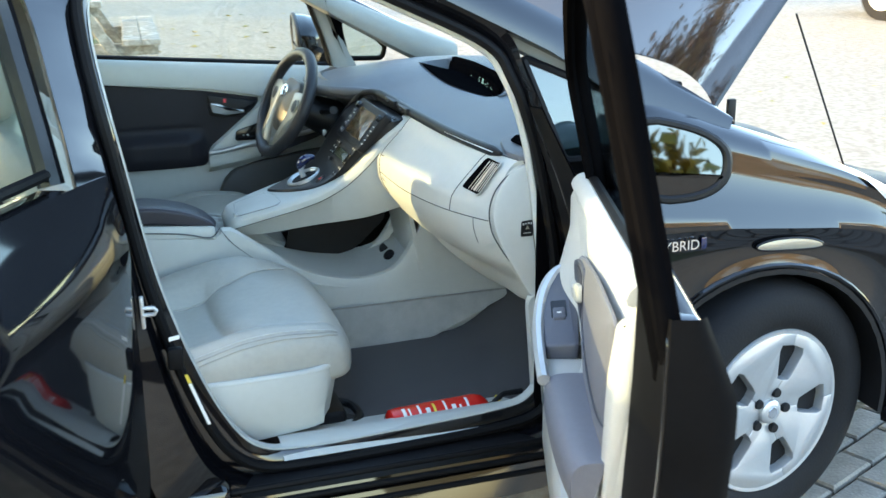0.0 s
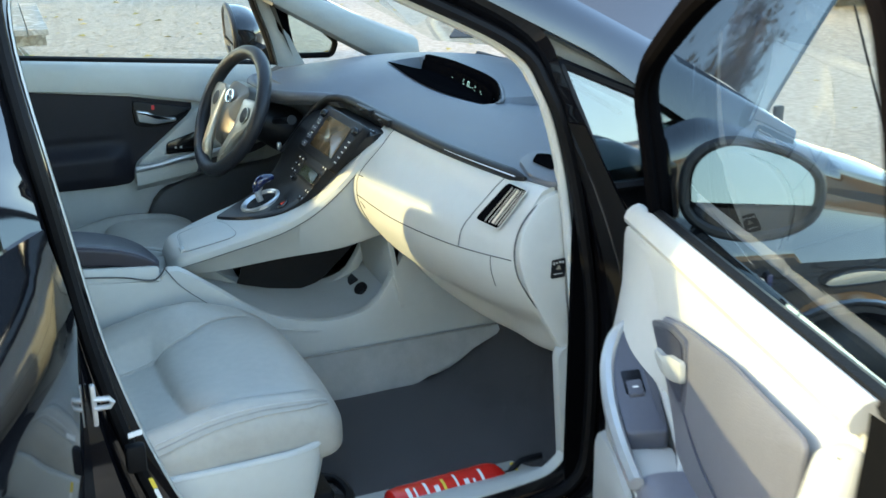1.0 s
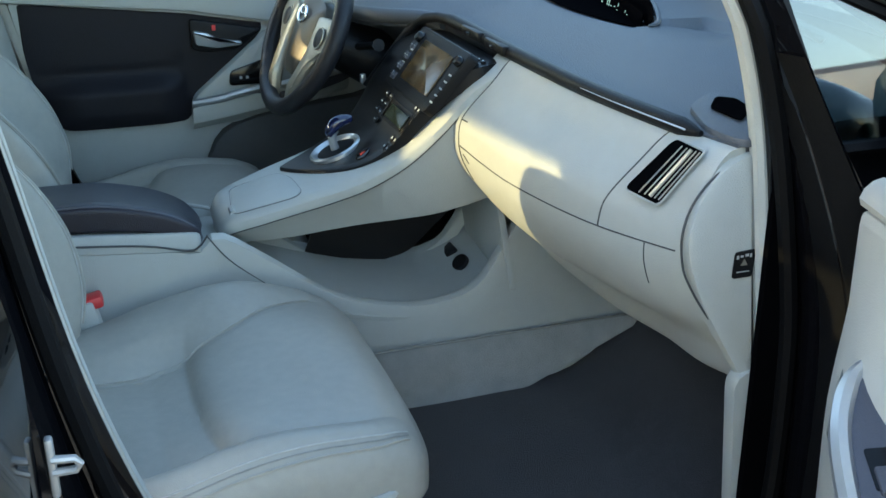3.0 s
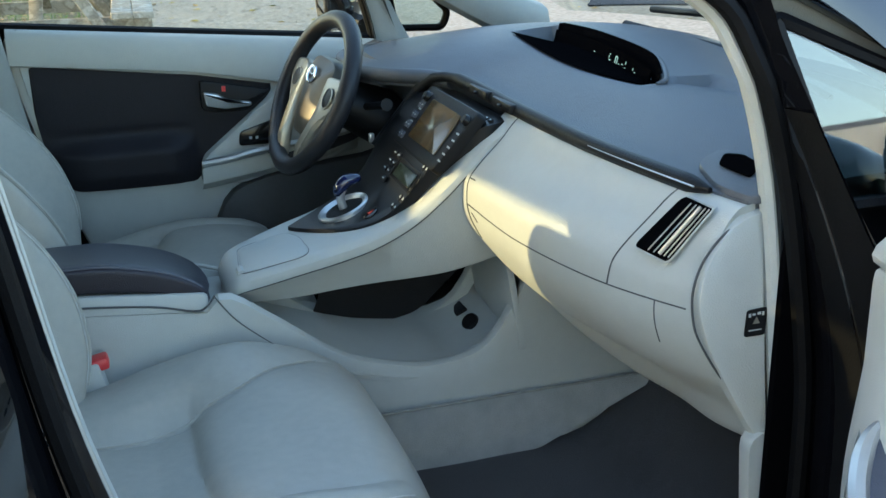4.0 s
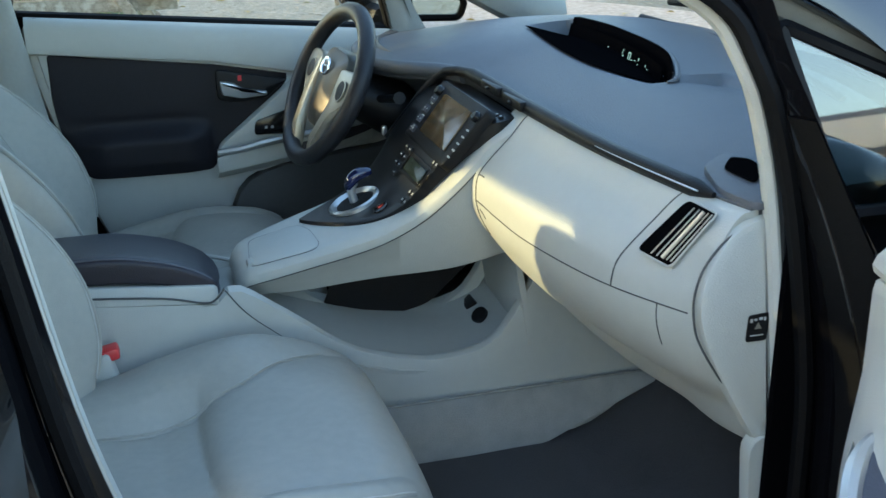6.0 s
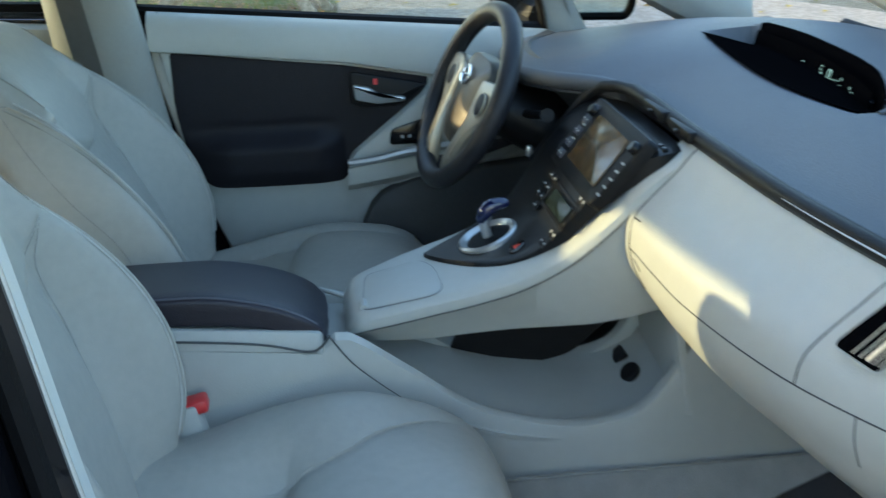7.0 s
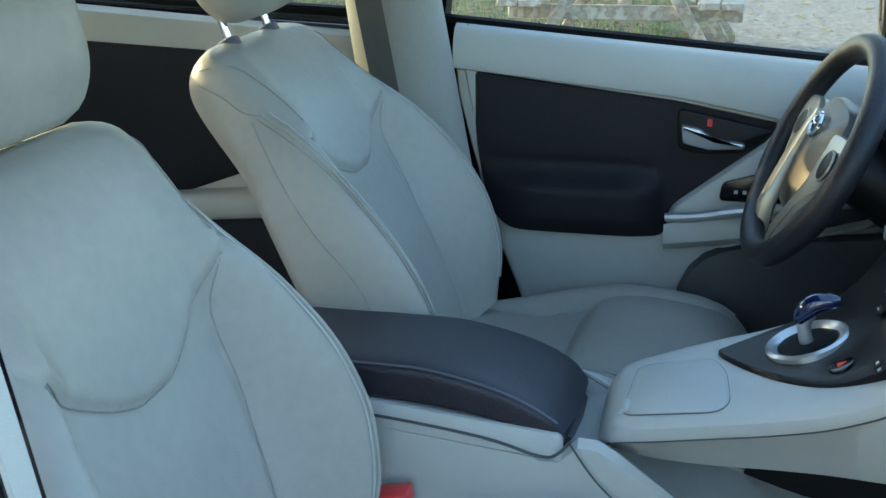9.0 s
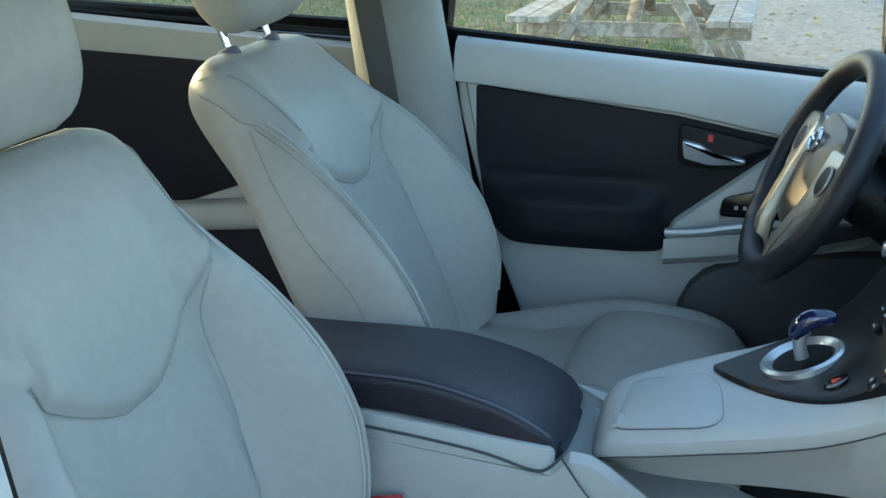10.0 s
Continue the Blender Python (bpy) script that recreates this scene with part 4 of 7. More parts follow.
# door mirrors
def mirror(door, centre, face, up=Vector((0, 0, 1))):
    f = Vector(face).normalized()
    sd = up.cross(f).normalized()
    up = f.cross(sd).normalized()
    c = Vector(centre)
    out = [(0.10 * sgnpow(math.cos(a), 0.75), 0.066 * sgnpow(math.sin(a), 0.75)) for a in [2 * math.pi * i / 40 for i in range(40)]]
    out = [(a, b * (1 - 0.32 * max(-0.3, a / 0.1)) if b > 0 else b * (1 - 0.12 * abs(a / 0.1))) for a, b in out]
    shell = grid(lambda u, v: c + sd * out[round(v * 40) % 40][0] * 1.12 * math.cos(u * 1.45) ** 0.6 + up * out[round(v * 40) % 40][1] * 1.14 * math.cos(u * 1.45) ** 0.6 - f * 0.09 * math.sin(u * 1.45), 8, 40, wrap_v=True)
    h = part("door_mirror", shell, PAINT, door, "black door mirror")
    part("mirror_rim", tube([c + sd * a * 1.08 + up * b * 1.10 for a, b in out], 0.009, 8, True), BLACK, h)
    upper = [(a * 0.97, max(b, -0.020 - 0.004 * a / 0.1)) for a, b in out]
    lower = [(a * 0.99, min(b, -0.025 - 0.004 * a / 0.1)) for a, b in out]
    part("mirror_glass", slab(upper, 0.003, lambda u, v, w: c + sd * u + up * v + f * (w + 0.002), 0), MIRROR, h, "mirror glass")
    part("mirror_lip", slab(lower, 0.008, lambda u, v, w: c + sd * u + up * v + f * (w + 0.10 * (v + 0.02)), 0.003), PAINT, h, "black lower lip of the housing")
    return h


mr = mirror(door_right, (-0.385, -0.985, 0.99), (-0.36, -0.90, 0.215))
part("mirror_arm", tube([(-0.43, -0.90, 0.955), (-0.36, -0.97, 0.965)], 0.03, 8), BLACK, mr)
ml = mirror(door_left, (-0.735, 0.96, 1.015), (-0.985, 0.10, -0.05))
part("mirror_arm", tube([(-0.66, 0.83, 0.96), (-0.70, 0.93, 0.975)], 0.03, 8), BLACK, ml)


# rear doors: the near one open, the far one shut
def rear_door(lay, side, label):
    rb = lambda s: 1.012 + 0.045 * s
    shell = rounded([(0.0, 0.98), (0.02, rb(0)), (0.98, rb(0.98)), (1.0, 0.90), (0.86, 0.72), (0.72, 0.42), (0.60, 0.27), (0.0, 0.27)], 0.03)

    def curve(u, v, w):
        return lay(u, 0.03 + w - 0.035 * math.sin(max(0, min(1, (v - 0.27) / 0.75)) * math.pi * 0.9) * (1 if w < -0.02 else 0), v)

    nz = 40
    zs = [0.27 + (rb(0.5) - 0.27) * i / (nz - 1) for i in range(nz)]
    lens = [lerp_table(z, [0.27, 0.42, 0.72, 0.90, 1.06], [0.60, 0.72, 0.88, 1.0, 0.98]) for z in zs]
    # a hollow flank under a crease, and a shoulder that turns in to the window
    bulge = lambda z: lerp_table(z, [0.27, 0.35, 0.45, 0.60, 0.72, 0.82, 0.87, 0.89, 0.93, 0.97, 1.01, 1.06], [0.014, 0.036, 0.048, 0.052, 0.053, 0.054, 0.057, 0.056, 0.040, 0.020, -0.004, -0.03])
    door = part("rear_door", thick(grid(lambda u, v: lay(0.005 + lens[round(v * (nz - 1))] * u, -0.055 - bulge(zs[round(v * (nz - 1))]) * (0.35 + 0.65 * math.sin(u * math.pi) ** 0.6), zs[round(v * (nz - 1))] + (0.045 * u - 0.02) * max(0, v - 0.8) / 0.2), 20, nz), 0.02), PAINT, car, label)
    part("door_inner_shell", slab(inset(shell, 0.012), -0.06, lambda u, v, w: lay(u, 0.04 + w, v), 0.01), PAINT, door)
    part("door_trim", slab(rounded([(0.04, 0.99), (0.94, rb(0.94)), (0.95, 0.90), (0.82, 0.72), (0.68, 0.42), (0.60, 0.33), (0.05, 0.33)], 0.03), 0.045, lambda u, v, w: lay(u, 0.04 + w, v), 0.015), PALE, door, "pale rear door trim")
    part("door_insert", slab(rounded([(0.05, 0.945), (0.88, 0.985), (0.88, 0.78), (0.70, 0.69), (0.50, 0.690), (0.36, 0.74), (0.30, 0.82), (0.08, 0.80)], 0.02), 0.008, lambda u, v, w: lay(u, 0.085 + w, v), 0.005, 0.006), FABRIC, door, "dark leather rear insert")
    part("armrest", grid(lambda u, v: lay(0.12 + 0.50 * u, 0.085 + 0.06 * max(0, math.cos((v - 0.45) * 3.0)) ** 0.5, 0.705 - 0.045 * u + 0.026 * math.sin((v - 0.5) * 4.0)), 12, 12, cap=True), PALE, door, "pale rear armrest")
    part("door_handle", slab(rounded([(0.08, 0.835), (0.16, 0.835), (0.18, 0.86), (0.08, 0.865)], 0.008), 0.016, lambda u, v, w: lay(u, 0.093 + w, v), 0.004), SILVER, door, "satin silver inner handle")
    part("lower_panel", slab(rounded([(0.06, 0.66), (0.36, 0.69), (0.62, 0.66), (0.66, 0.45), (0.58, 0.36), (0.06, 0.36)], 0.03), 0.006, lambda u, v, w: lay(u, 0.083 + w, v), 0.004), FABRIC, door, "dark lower door panel")
    part("belt_seal", tube([lay(s, 0.035, rb(s) + 0.01) for s in (0.02, 0.5, 0.97)], 0.011, 8), RUBBER, door)
    fr = spline([(0.01, 1.0, 0), (-0.02, 1.18, 0), (-0.03, 1.36, 0), (0.10, 1.42, 0), (0.45, 1.415, 0), (0.80, 1.34, 0), (0.97, 1.20, 0), (0.98, rb(0.98), 0)], 5)
    tum = lambda z: 0.02 + 0.115 * max(0, z - 0.95) / 0.45
    part("window_frame", tube([lay(p.x, tum(p.y), p.y) for p in fr], 0.024, 8), GLOSS, door, "black window frame")
    bm = bmesh.new()
    bm.faces.new([bm.verts.new(lay(p.x, tum(p.y), p.y)) for p in fr])
    part("window_pane", bm, DARKGLASS, door, "rear door window glass", smooth=False)
    return door


rear_door(door_space((-1.475, -0.80, 0), 66, -1), -1, "open black rear door reflecting the cabin")
rear_door(door_space((-1.50, 0.79, 0), 0, 1), 1, "closed black rear door")

# far centre pillar with belt
pil = part("centre_pillar", grid(lambda u, v: (lerp_table(u, [0, 1], [-1.46, -1.60]) + (0.075 + 0.03 * (1 - u)) * math.cos(v * math.pi), 0.70 - 0.055 * math.sin(v * math.pi) - 0.06 * u, 0.33 + 1.05 * u), 14, 12), PILLAR, car, "pale centre pillar trim")
part("seat_belt", thick(grid(lambda u, v: (-1.615 + 0.11 * u - 0.045 * (v - 0.5), 0.580 + 0.055 * u - 0.02, 1.33 - 0.75 * u), 12, 3), 0.002), BELT, pil, "dark grey seat belt webbing")
part("belt_stop", lathe([(0.001, 0.005), (0.007, 0.004), (0.008, 0)], 14, lambda a, b, h: (-1.555 + a, 0.60 - h, 0.925 + b)), WHITE, pil, "white belt button")


# ---- seats ----
def lin_(a, b, n):
    return [a + (b - a) * i / (n - 1) for i in range(n)]


def even_turn(p, q, w, h, n=400):
    """Angles that walk the upper half of a rounded box (w by h) in even steps, as a table."""
    turns = sorted({math.acos((i / n) ** (1 / p)) for i in range(n + 1)} | {math.asin((i / n) ** (1 / q)) for i in range(n + 1)})
    way, last, total = [], None, 0.0
    for a in turns:
        at = Vector((w * max(0.0, math.cos(a)) ** p, h * math.sin(a) ** q))
        total += (at - last).length if last else 0.0
        way.append(total)
        last = at
    way = [k / total for k in way]

    def turn(v):
        """v from 0 to 1 all round; the lower half keeps its own spacing."""
        v %= 1.0
        if v > 0.5:
            return 2 * math.pi * v
        f = 4 * min(v, 0.5 - v)
        a = float(np.interp(f, way, turns))
        return a if v <= 0.25 else math.pi - a

    return turn


SQUAB_TURN = even_turn(0.42, 0.55, 0.25, 0.075)
BACK_TURN = even_turn(0.40, 0.50, 0.23, 0.08)


def seat(cy, inner, label, foot_x=-1.415, lean=radians(28.4), tall=0.575, lift=0.035, head=0.052, shoulder=0.0):
    """A front seat on the centre line y = cy. inner: the sign of y towards the console."""
    base = part("seat", box(-1.19, cy, 0.325, 0.50, 0.36, 0.07, 0.02), BLACK, car, label)
    for s in (-1, 1):
        part("seat_rail", box(-1.16, cy + s * 0.17, 0.297, 0.62, 0.035, 0.03, 0.008), BLACK, base, "black seat rail")

    # squab: a long rounded loaf with raised sides
    SQ_U, SQ_W = [0, 0.3, 0.65, 0.82, 0.93, 0.98, 1.0], [0.222, 0.262, 0.262, 0.254, 0.240, 0.215, 0.185]
    SEAM_X, SEAM_Y = [-1.44, -1.36, -1.30, -1.25, -1.208, -1.14, -1.088, -1.03, -0.98, -0.93], [0.045, 0.055, 0.066, 0.080, 0.088, 0.108, 0.147, 0.178, 0.196, 0.20]

    def squab(u, v):
        return squab_at(u, SQUAB_TURN(v))

    def squab_at(u, a):
        x = -1.44 + 0.512 * u
        hw = smooth_table(u, SQ_U, SQ_W)
        top = smooth_table(u, [0, 0.3, 0.57, 0.75, 0.88, 0.96, 1.0], [0.57, 0.575, 0.598, 0.600, 0.590, 0.562, 0.525])
        low = smooth_table(u, [0, 0.8, 0.95, 1.0], [0.44, 0.44, 0.445, 0.455])
        mid, half = (top + low) / 2, (top - low) / 2
        c, s = math.cos(a), math.sin(a)
        l = sgnpow(c, 0.42)
        y = l * hw
        z = mid + sgnpow(s, 0.55) * half
        if s > 0:
            if y * inner > 0:
                thr, span, rise = smooth_table(x, SEAM_X, SEAM_Y), 0.11, 0.034
            else:
                thr, span, rise = smooth_table(x, [-1.44, -1.10, -1.02, -0.97, -0.93], [0.200, 0.196, 0.192, 0.180, 0.170]), 0.035, 0.015
            side = min(1, max(0, (abs(y) - thr) / span))
            bx = -1.218 + 0.042 * (abs(y) / 0.24) ** 3
            z -= 0.021 * (1 - min(1, side * 2.2)) * (math.exp(-max(0, x - bx) / 0.016)) * min(1, u * 3)
            z += rise * (0.45 * side * side * (3 - 2 * side) + 0.55 * side * (2 - side)) * (1 - max(0, (abs(y) / hw - 0.86) / 0.14) ** 2) * min(1, (1.02 - u) * 5) * min(1, 0.35 + u * 2)
            z += 0.004 * math.sin(u * 9 + y * 14) * min(1, s * 2)
            z -= 0.0030 * math.exp(-((abs(y) - thr + 0.001) / 0.005) ** 2) * min(1, (1 - u) * 4)
        return Vector((x, cy + y, z))

    part("seat_cushion", grid(squab, 120, 200, wrap_v=True, cap=True), LEATHER, base, "pale grey leather seat cushion")

    def on_squab(x, yo):
        u = (x + 1.44) / 0.512
        hw = smooth_table(u, SQ_U, SQ_W)
        c = sgnpow(max(-1, min(1, yo / hw)), 1 / 0.42)
        return squab_at(u, math.acos(c)) + Vector((0, 0, 0.0016))

    for s in (-1, 1):
        if s != inner:
            rim = [(x, s * smooth_table(x, [-1.40, -1.30, -1.18, -1.06, -1.00, -0.965], [0.240, 0.257, 0.256, 0.248, 0.238, 0.220])) for x in lin_(-1.40, -0.965, 24)]
            part("piping", tube(spline([on_squab(x, y) for x, y in rim], 2), 0.0026, 6), LEATHER, base, "raised leather piping")
            part("edge_seam", tube(spline([on_squab(x, y * 0.982) for x, y in rim], 2), 0.0012, 5), SEAM, base)
            part("edge_stitching", tube(spline([on_squab(x, y * 0.962) for x, y in rim], 2), 0.0010, 5), THREAD, base)
            continue
        curve = [on_squab(x, s * (smooth_table(x, SEAM_X, SEAM_Y) + 0.003)) for x in lin_(-1.40, -1.01, 26)]
        part("cushion_seam", tube(spline(curve, 2), 0.0017, 5), LEATHER, base)
    # plastic skirt round the squab
    part("seat_skirt", grid(lambda u, v: (-1.40 + 0.435 * u + 0.004 * v - 0.02 * (1 - v) * (1 if u > 0.9 else 0), cy - inner * smooth_table(u, [0, 0.7, 0.92, 1], [0.276, 0.279, 0.258, 0.20]) * (0.955 + 0.045 * math.sin(v * math.pi * 0.75)), 0.375 - 0.03 * (1 - u) + (0.130 + 0.03 * (1 - u)) * v), 20, 8), PALE, base, "pale plastic seat side cover")
    part("skirt_rim", tube([(-1.40 + 0.440 * u, cy - inner * (smooth_table(u, [0, 0.7, 0.92, 1], [0.276, 0.279, 0.258, 0.20]) * 0.985 - 0.006), 0.504) for u in [i / 20 for i in range(21)]], 0.0075, 8), PALE, base)
    part("seat_front_cover", grid(lambda u, v: (-0.962 - 0.02 * (1 - v) - 0.02 * abs(2 * u - 1) ** 4, cy + (u - 0.5) * 0.40, 0.375 + 0.12 * v), 12, 5), PALE, base, "pale seat front cover")

    # back: boxy lofted pad, leaning, with side wings
    up = Vector((-math.sin(lean), 0, math.cos(lean)))
    fw = Vector((math.cos(lean), 0, math.sin(lean)))
    foot = Vector((foot_x, cy, 0.545))

    def half_width(u):
        return smooth_table(u, [0, 0.12, 0.30, 0.45, 0.58, 0.68, 0.76, 0.86, 0.94, 0.985, 1.0], [0.215, 0.238, 0.252, 0.248 + shoulder / 2, 0.232 + shoulder, 0.210 + shoulder * 1.3, 0.194 + shoulder, 0.186, 0.176, 0.158, 0.125])

    def bolster_line(u):
        return smooth_table(u, [0.0, 0.10, 0.33, 0.44, 0.59, 0.65, 0.705, 0.8], [0.43, 0.45, 0.49, 0.54, 0.59, 0.66, 0.79, 1.2])

    def yoke_line(f):
        return 0.560 + 0.142 * (max(0, abs(f) - 0.10) / 0.66) ** 1.3

    def back(u, v):
        return back_at(u, BACK_TURN(v))

    def back_at(u, a, push=0.0):
        h = tall * u
        hw = half_width(u)
        wing_ = smooth_table(u, [0, 0.15, 0.4, 0.65, 0.8, 1.0], [0.035, 0.074, 0.082, 0.053, 0.018, 0.0])
        f0 = smooth_table(u, [0, 0.3, 0.6, 0.85, 0.96, 1.0], [0.035, 0.048, 0.040, 0.030, 0.014, -0.012])
        b0 = smooth_table(u, [0, 0.3, 0.5, 0.65, 0.8, 0.9, 0.96, 1.0], [-0.055, -0.058, -0.058, -0.068, -0.100, -0.110, -0.095, -0.055])
        c, s = math.cos(a), math.sin(a)
        round_ = min(1, max(0, (u - 0.25) / 0.45))
        y = sgnpow(c, 0.40 if s > 0 else 0.58 + 0.42 * round_) * hw
        dm = (f0 + b0) / 2 * (1 - round_) + (0.3 * f0 + 0.2 * b0) * round_
        d = dm + (s ** 0.5 * (f0 - dm) if s > 0 else -((-s) ** (0.72 + 0.28 * round_)) * (dm - b0))
        if s > 0:
            k = min(1, max(0, (abs(y) / hw - 0.50) / 0.36))
            d += wing_ * k * k * (3 - 2 * k) * (1 - 0.55 * max(0, (abs(y) / hw - 0.90) / 0.10) ** 2)
            f = abs(y) / hw
            if f < 0.88:
                d += min(1, (0.88 - f) / 0.12) * 0.012 / (1 + math.exp(-(u - yoke_line(f)) / 0.008)) * (1 - max(0, (u - 0.8) / 0.2)) - 0.005 * math.exp(-((u - yoke_line(f)) / 0.012) ** 2)
            if u < 0.72:
                d -= 0.008 * math.exp(-((f - bolster_line(u)) / 0.045) ** 2) * min(1, (0.72 - u) / 0.08)
        return foot + up * h + fw * (d + push) + Vector((0, y, 0))

    part("seat_backrest", grid(back, 110, 180, wrap_v=True, cap=True), LEATHER, base, "pale grey leather seat backrest")

    def on_back(u, f):
        """f: the side way as a share of the half width."""
        c = sgnpow(max(-1, min(1, f)), 1 / 0.40)
        return back_at(u, math.acos(c), 0.0010)

    def on_side(u, d, s):
        """On the flank at depth d from the back's middle plane."""
        lo, hi = (-0.4 * math.pi, 0.4 * math.pi) if s > 0 else (1.4 * math.pi, 0.6 * math.pi)
        for _ in range(24):
            mid = (lo + hi) / 2
            if (back_at(u, mid) - foot).dot(fw) < d:
                lo = mid
            else:
                hi = mid
        return back_at(u, (lo + hi) / 2) + Vector((0, s * 0.0010, 0))

    for s in (-1, 1):
        part("backrest_seam", tube(spline([on_back(u, s * bolster_line(u)) for u in lin_(0.08, 0.70, 20)], 2), 0.0009, 5), SEAM, base)
        if cy < 0 and s < 0:
            continue
        edge = ((0.80, 0.965), (0.72, 0.925), (0.60, 0.885), (0.46, 0.865), (0.33, 0.855), (0.24, 0.85), (0.14, 0.84), (0.06, 0.83))
        part("piping", tube(spline([on_back(u, s * f) for u, f in edge], 5), 0.0026, 8), LEATHER, base, "raised leather piping")
        part("stitching", tube(spline([on_back(u, s * (f - 0.035)) for u, f in edge], 5), 0.0012, 5), THREAD, base)
        part("stitching", tube(spline([on_back(u, s * min(0.985, f + 0.03)) for u, f in edge], 5), 0.0009, 5), SEAM, base)
        part("side_seam", tube(spline([on_side(u, d, s) for u, d in ((0.80, 0.017), (0.67, 0.024), (0.52, 0.040), (0.377, 0.060), (0.27, 0.058), (0.12, 0.045))], 5), 0.0007, 5), SEAM, base)
        part("side_seam", tube(spline([on_side(0.965, -0.055, s), on_side(0.925, -0.030, s), on_side(0.88, -0.008, s), on_side(0.83, 0.010, s), on_back(0.80, s * 0.965)], 6), 0.0008, 5), SEAM, base)
        part("side_seam", tube(spline([on_side(0.967, -0.053, s), on_side(0.960, -0.020, s), on_back(0.935, s * 0.93), on_back(0.88, s * 0.84), on_back(0.80, s * 0.79), on_back(0.745, s * 0.785)], 6), 0.0008, 5), SEAM, base)
    yoke = [on_back(yoke_line(0.76 * k / 24), 0.76 * k / 24) for k in range(-24, 25)]
    part("backrest_seam", tube(spline(yoke, 2), 0.0009, 5), SEAM, base)

    # head restraint on two posts
    top = foot + up * tall
    for s in (-1, 1):
        part("post_collar", lathe([(0.001, 0.003), (0.010, 0.003), (0.017, 0.0005), (0.019, -0.004), (0.019, -0.016)], 16, lambda a, b, h, s=s: top + up * (h + 0.002) + fw * (a - 0.068 + head) + Vector((0, s * 0.072 + b, 0))), GREYTRIM, base, "grey post collar")
        part("headrest_post", tube([top + fw * (head - 0.068) + up * -0.025 + Vector((0, s * 0.072, 0)), top + fw * (head - 0.045) + up * 0.11 + Vector((0, s * 0.072, 0))], 0.006, 10), CHROME, base, "chrome post")

    def rest(u, v):
        a = 2 * math.pi * v
        hw = smooth_table(u, [0, 0.06, 0.25, 0.7, 0.9, 1.0], [0.085, 0.112, 0.130, 0.130, 0.112, 0.075])
        th = smooth_table(u, [0, 0.06, 0.3, 0.8, 1.0], [0.026, 0.040, 0.055, 0.050, 0.024])
        c, s = math.cos(a), math.sin(a)
        return top + up * (lift + 0.185 * u) + fw * (sgnpow(s, 0.62) * th - 0.02 + 0.02 * u + head) + Vector((0, sgnpow(c, 0.5) * hw, 0))

    part("headrest", grid(rest, 26, 48, wrap_v=True, cap=True), LEATHER, base, "pale grey leather headrest")
    part("headrest_seam", tube([rest(u, 0.02) + Vector((0, 0.0008, 0)) for u in [0.05 + 0.9 * i / 14 for i in range(15)]], 0.0014, 5), SEAM, base)
    return base


seat_right = seat(-0.375, 1, "pale grey leather front passenger seat", -1.425, radians(18.4), 0.541, 0.003, 0.012, -0.008)
seat_left = seat(0.375, -1, "pale grey leather driver's seat", lift=0.016, shoulder=0.008)
for s, cy in ((1, -0.375), (-1, 0.375)):
    sx = -1.350
    part("buckle", box(sx, cy + s * 0.243, 0.564, 0.050, 0.040, 0.104, 0.006, m=Euler((0, radians(-12), 0)).to_matrix().to_4x4()), PALE, seat_right if s > 0 else seat_left, "pale belt buckle")
    part("buckle_button", box(sx + 0.008, cy + s * 0.243, 0.612, 0.042, 0.032, 0.020, 0.005, m=Euler((0, radians(-12), 0)).to_matrix().to_4x4()), REDBTN, seat_right if s > 0 else seat_left, "red release button")
part("rail_cover", tube([(-0.965, -0.50, 0.315), (-0.93, -0.52, 0.31), (-0.90, -0.52, 0.30)], 0.018, 8), BLACK, seat_right, "black rail end cap")
part("seat_lever", tube(spline([(-0.955, -0.44, 0.33), (-0.915, -0.46, 0.325), (-0.905, -0.52, 0.322), (-0.93, -0.57, 0.325)], 4), 0.010, 8), BLACK, seat_right, "black slide lever")

# rear bench behind the front seats
def rear_seat():
    def bench(u, v):
        a = 2 * math.pi * v
        y = (u - 0.5) * 1.22
        crown = 1 - 0.10 * abs(2 * u - 1) ** 6
        c, s = sgnpow(math.cos(a), 0.5), sgnpow(math.sin(a), 0.5)
        h = 0.27 + 0.26 * s
        return (-2.30 - 0.38 * h + 0.075 * c * crown, y, 0.545 + h * crown)

    base = part("rear_seat", grid(bench, 24, 32, wrap_v=True, cap=True), LEATHER, car, "pale grey leather rear bench")

    def squab(u, v):
        a = 2 * math.pi * v
        c, s = sgnpow(math.cos(a), 0.45), sgnpow(math.sin(a), 0.5)
        return (-2.12 + 0.24 * c, (u - 0.5) * 1.22, 0.47 + 0.085 * s)

    part("seat_cushion", grid(squab, 20, 32, wrap_v=True, cap=True), LEATHER, base, "pale grey leather rear cushion")
    # headrests out of view, added and sized to keep low sun off the console
    for y in (-0.36, 0.36):
        part("headrest", grid(lambda u, v: (-2.47 - 0.03 * u + 0.045 * sgnpow(math.sin(2 * math.pi * v), 0.6), y + 0.13 * sgnpow(math.cos(2 * math.pi * v), 0.5) * (1 - 0.3 * abs(2 * u - 1) ** 4), 1.05 + 0.125 * u), 10, 28, wrap_v=True, cap=True), LEATHER, base, "pale grey leather headrest")
    return base


rear_seat()

# ---- dashboard ----
LIP_Y = [-0.70, -0.62, -0.40, -0.15, 0.08, 0.16, 0.24, 0.35, 0.55, 0.70]


def lip_x(y):
    return smooth_table(y, LIP_Y, [-0.575, -0.600, -0.633, -0.652, -0.668, -0.700, -0.765, -0.805, -0.785, -0.70])


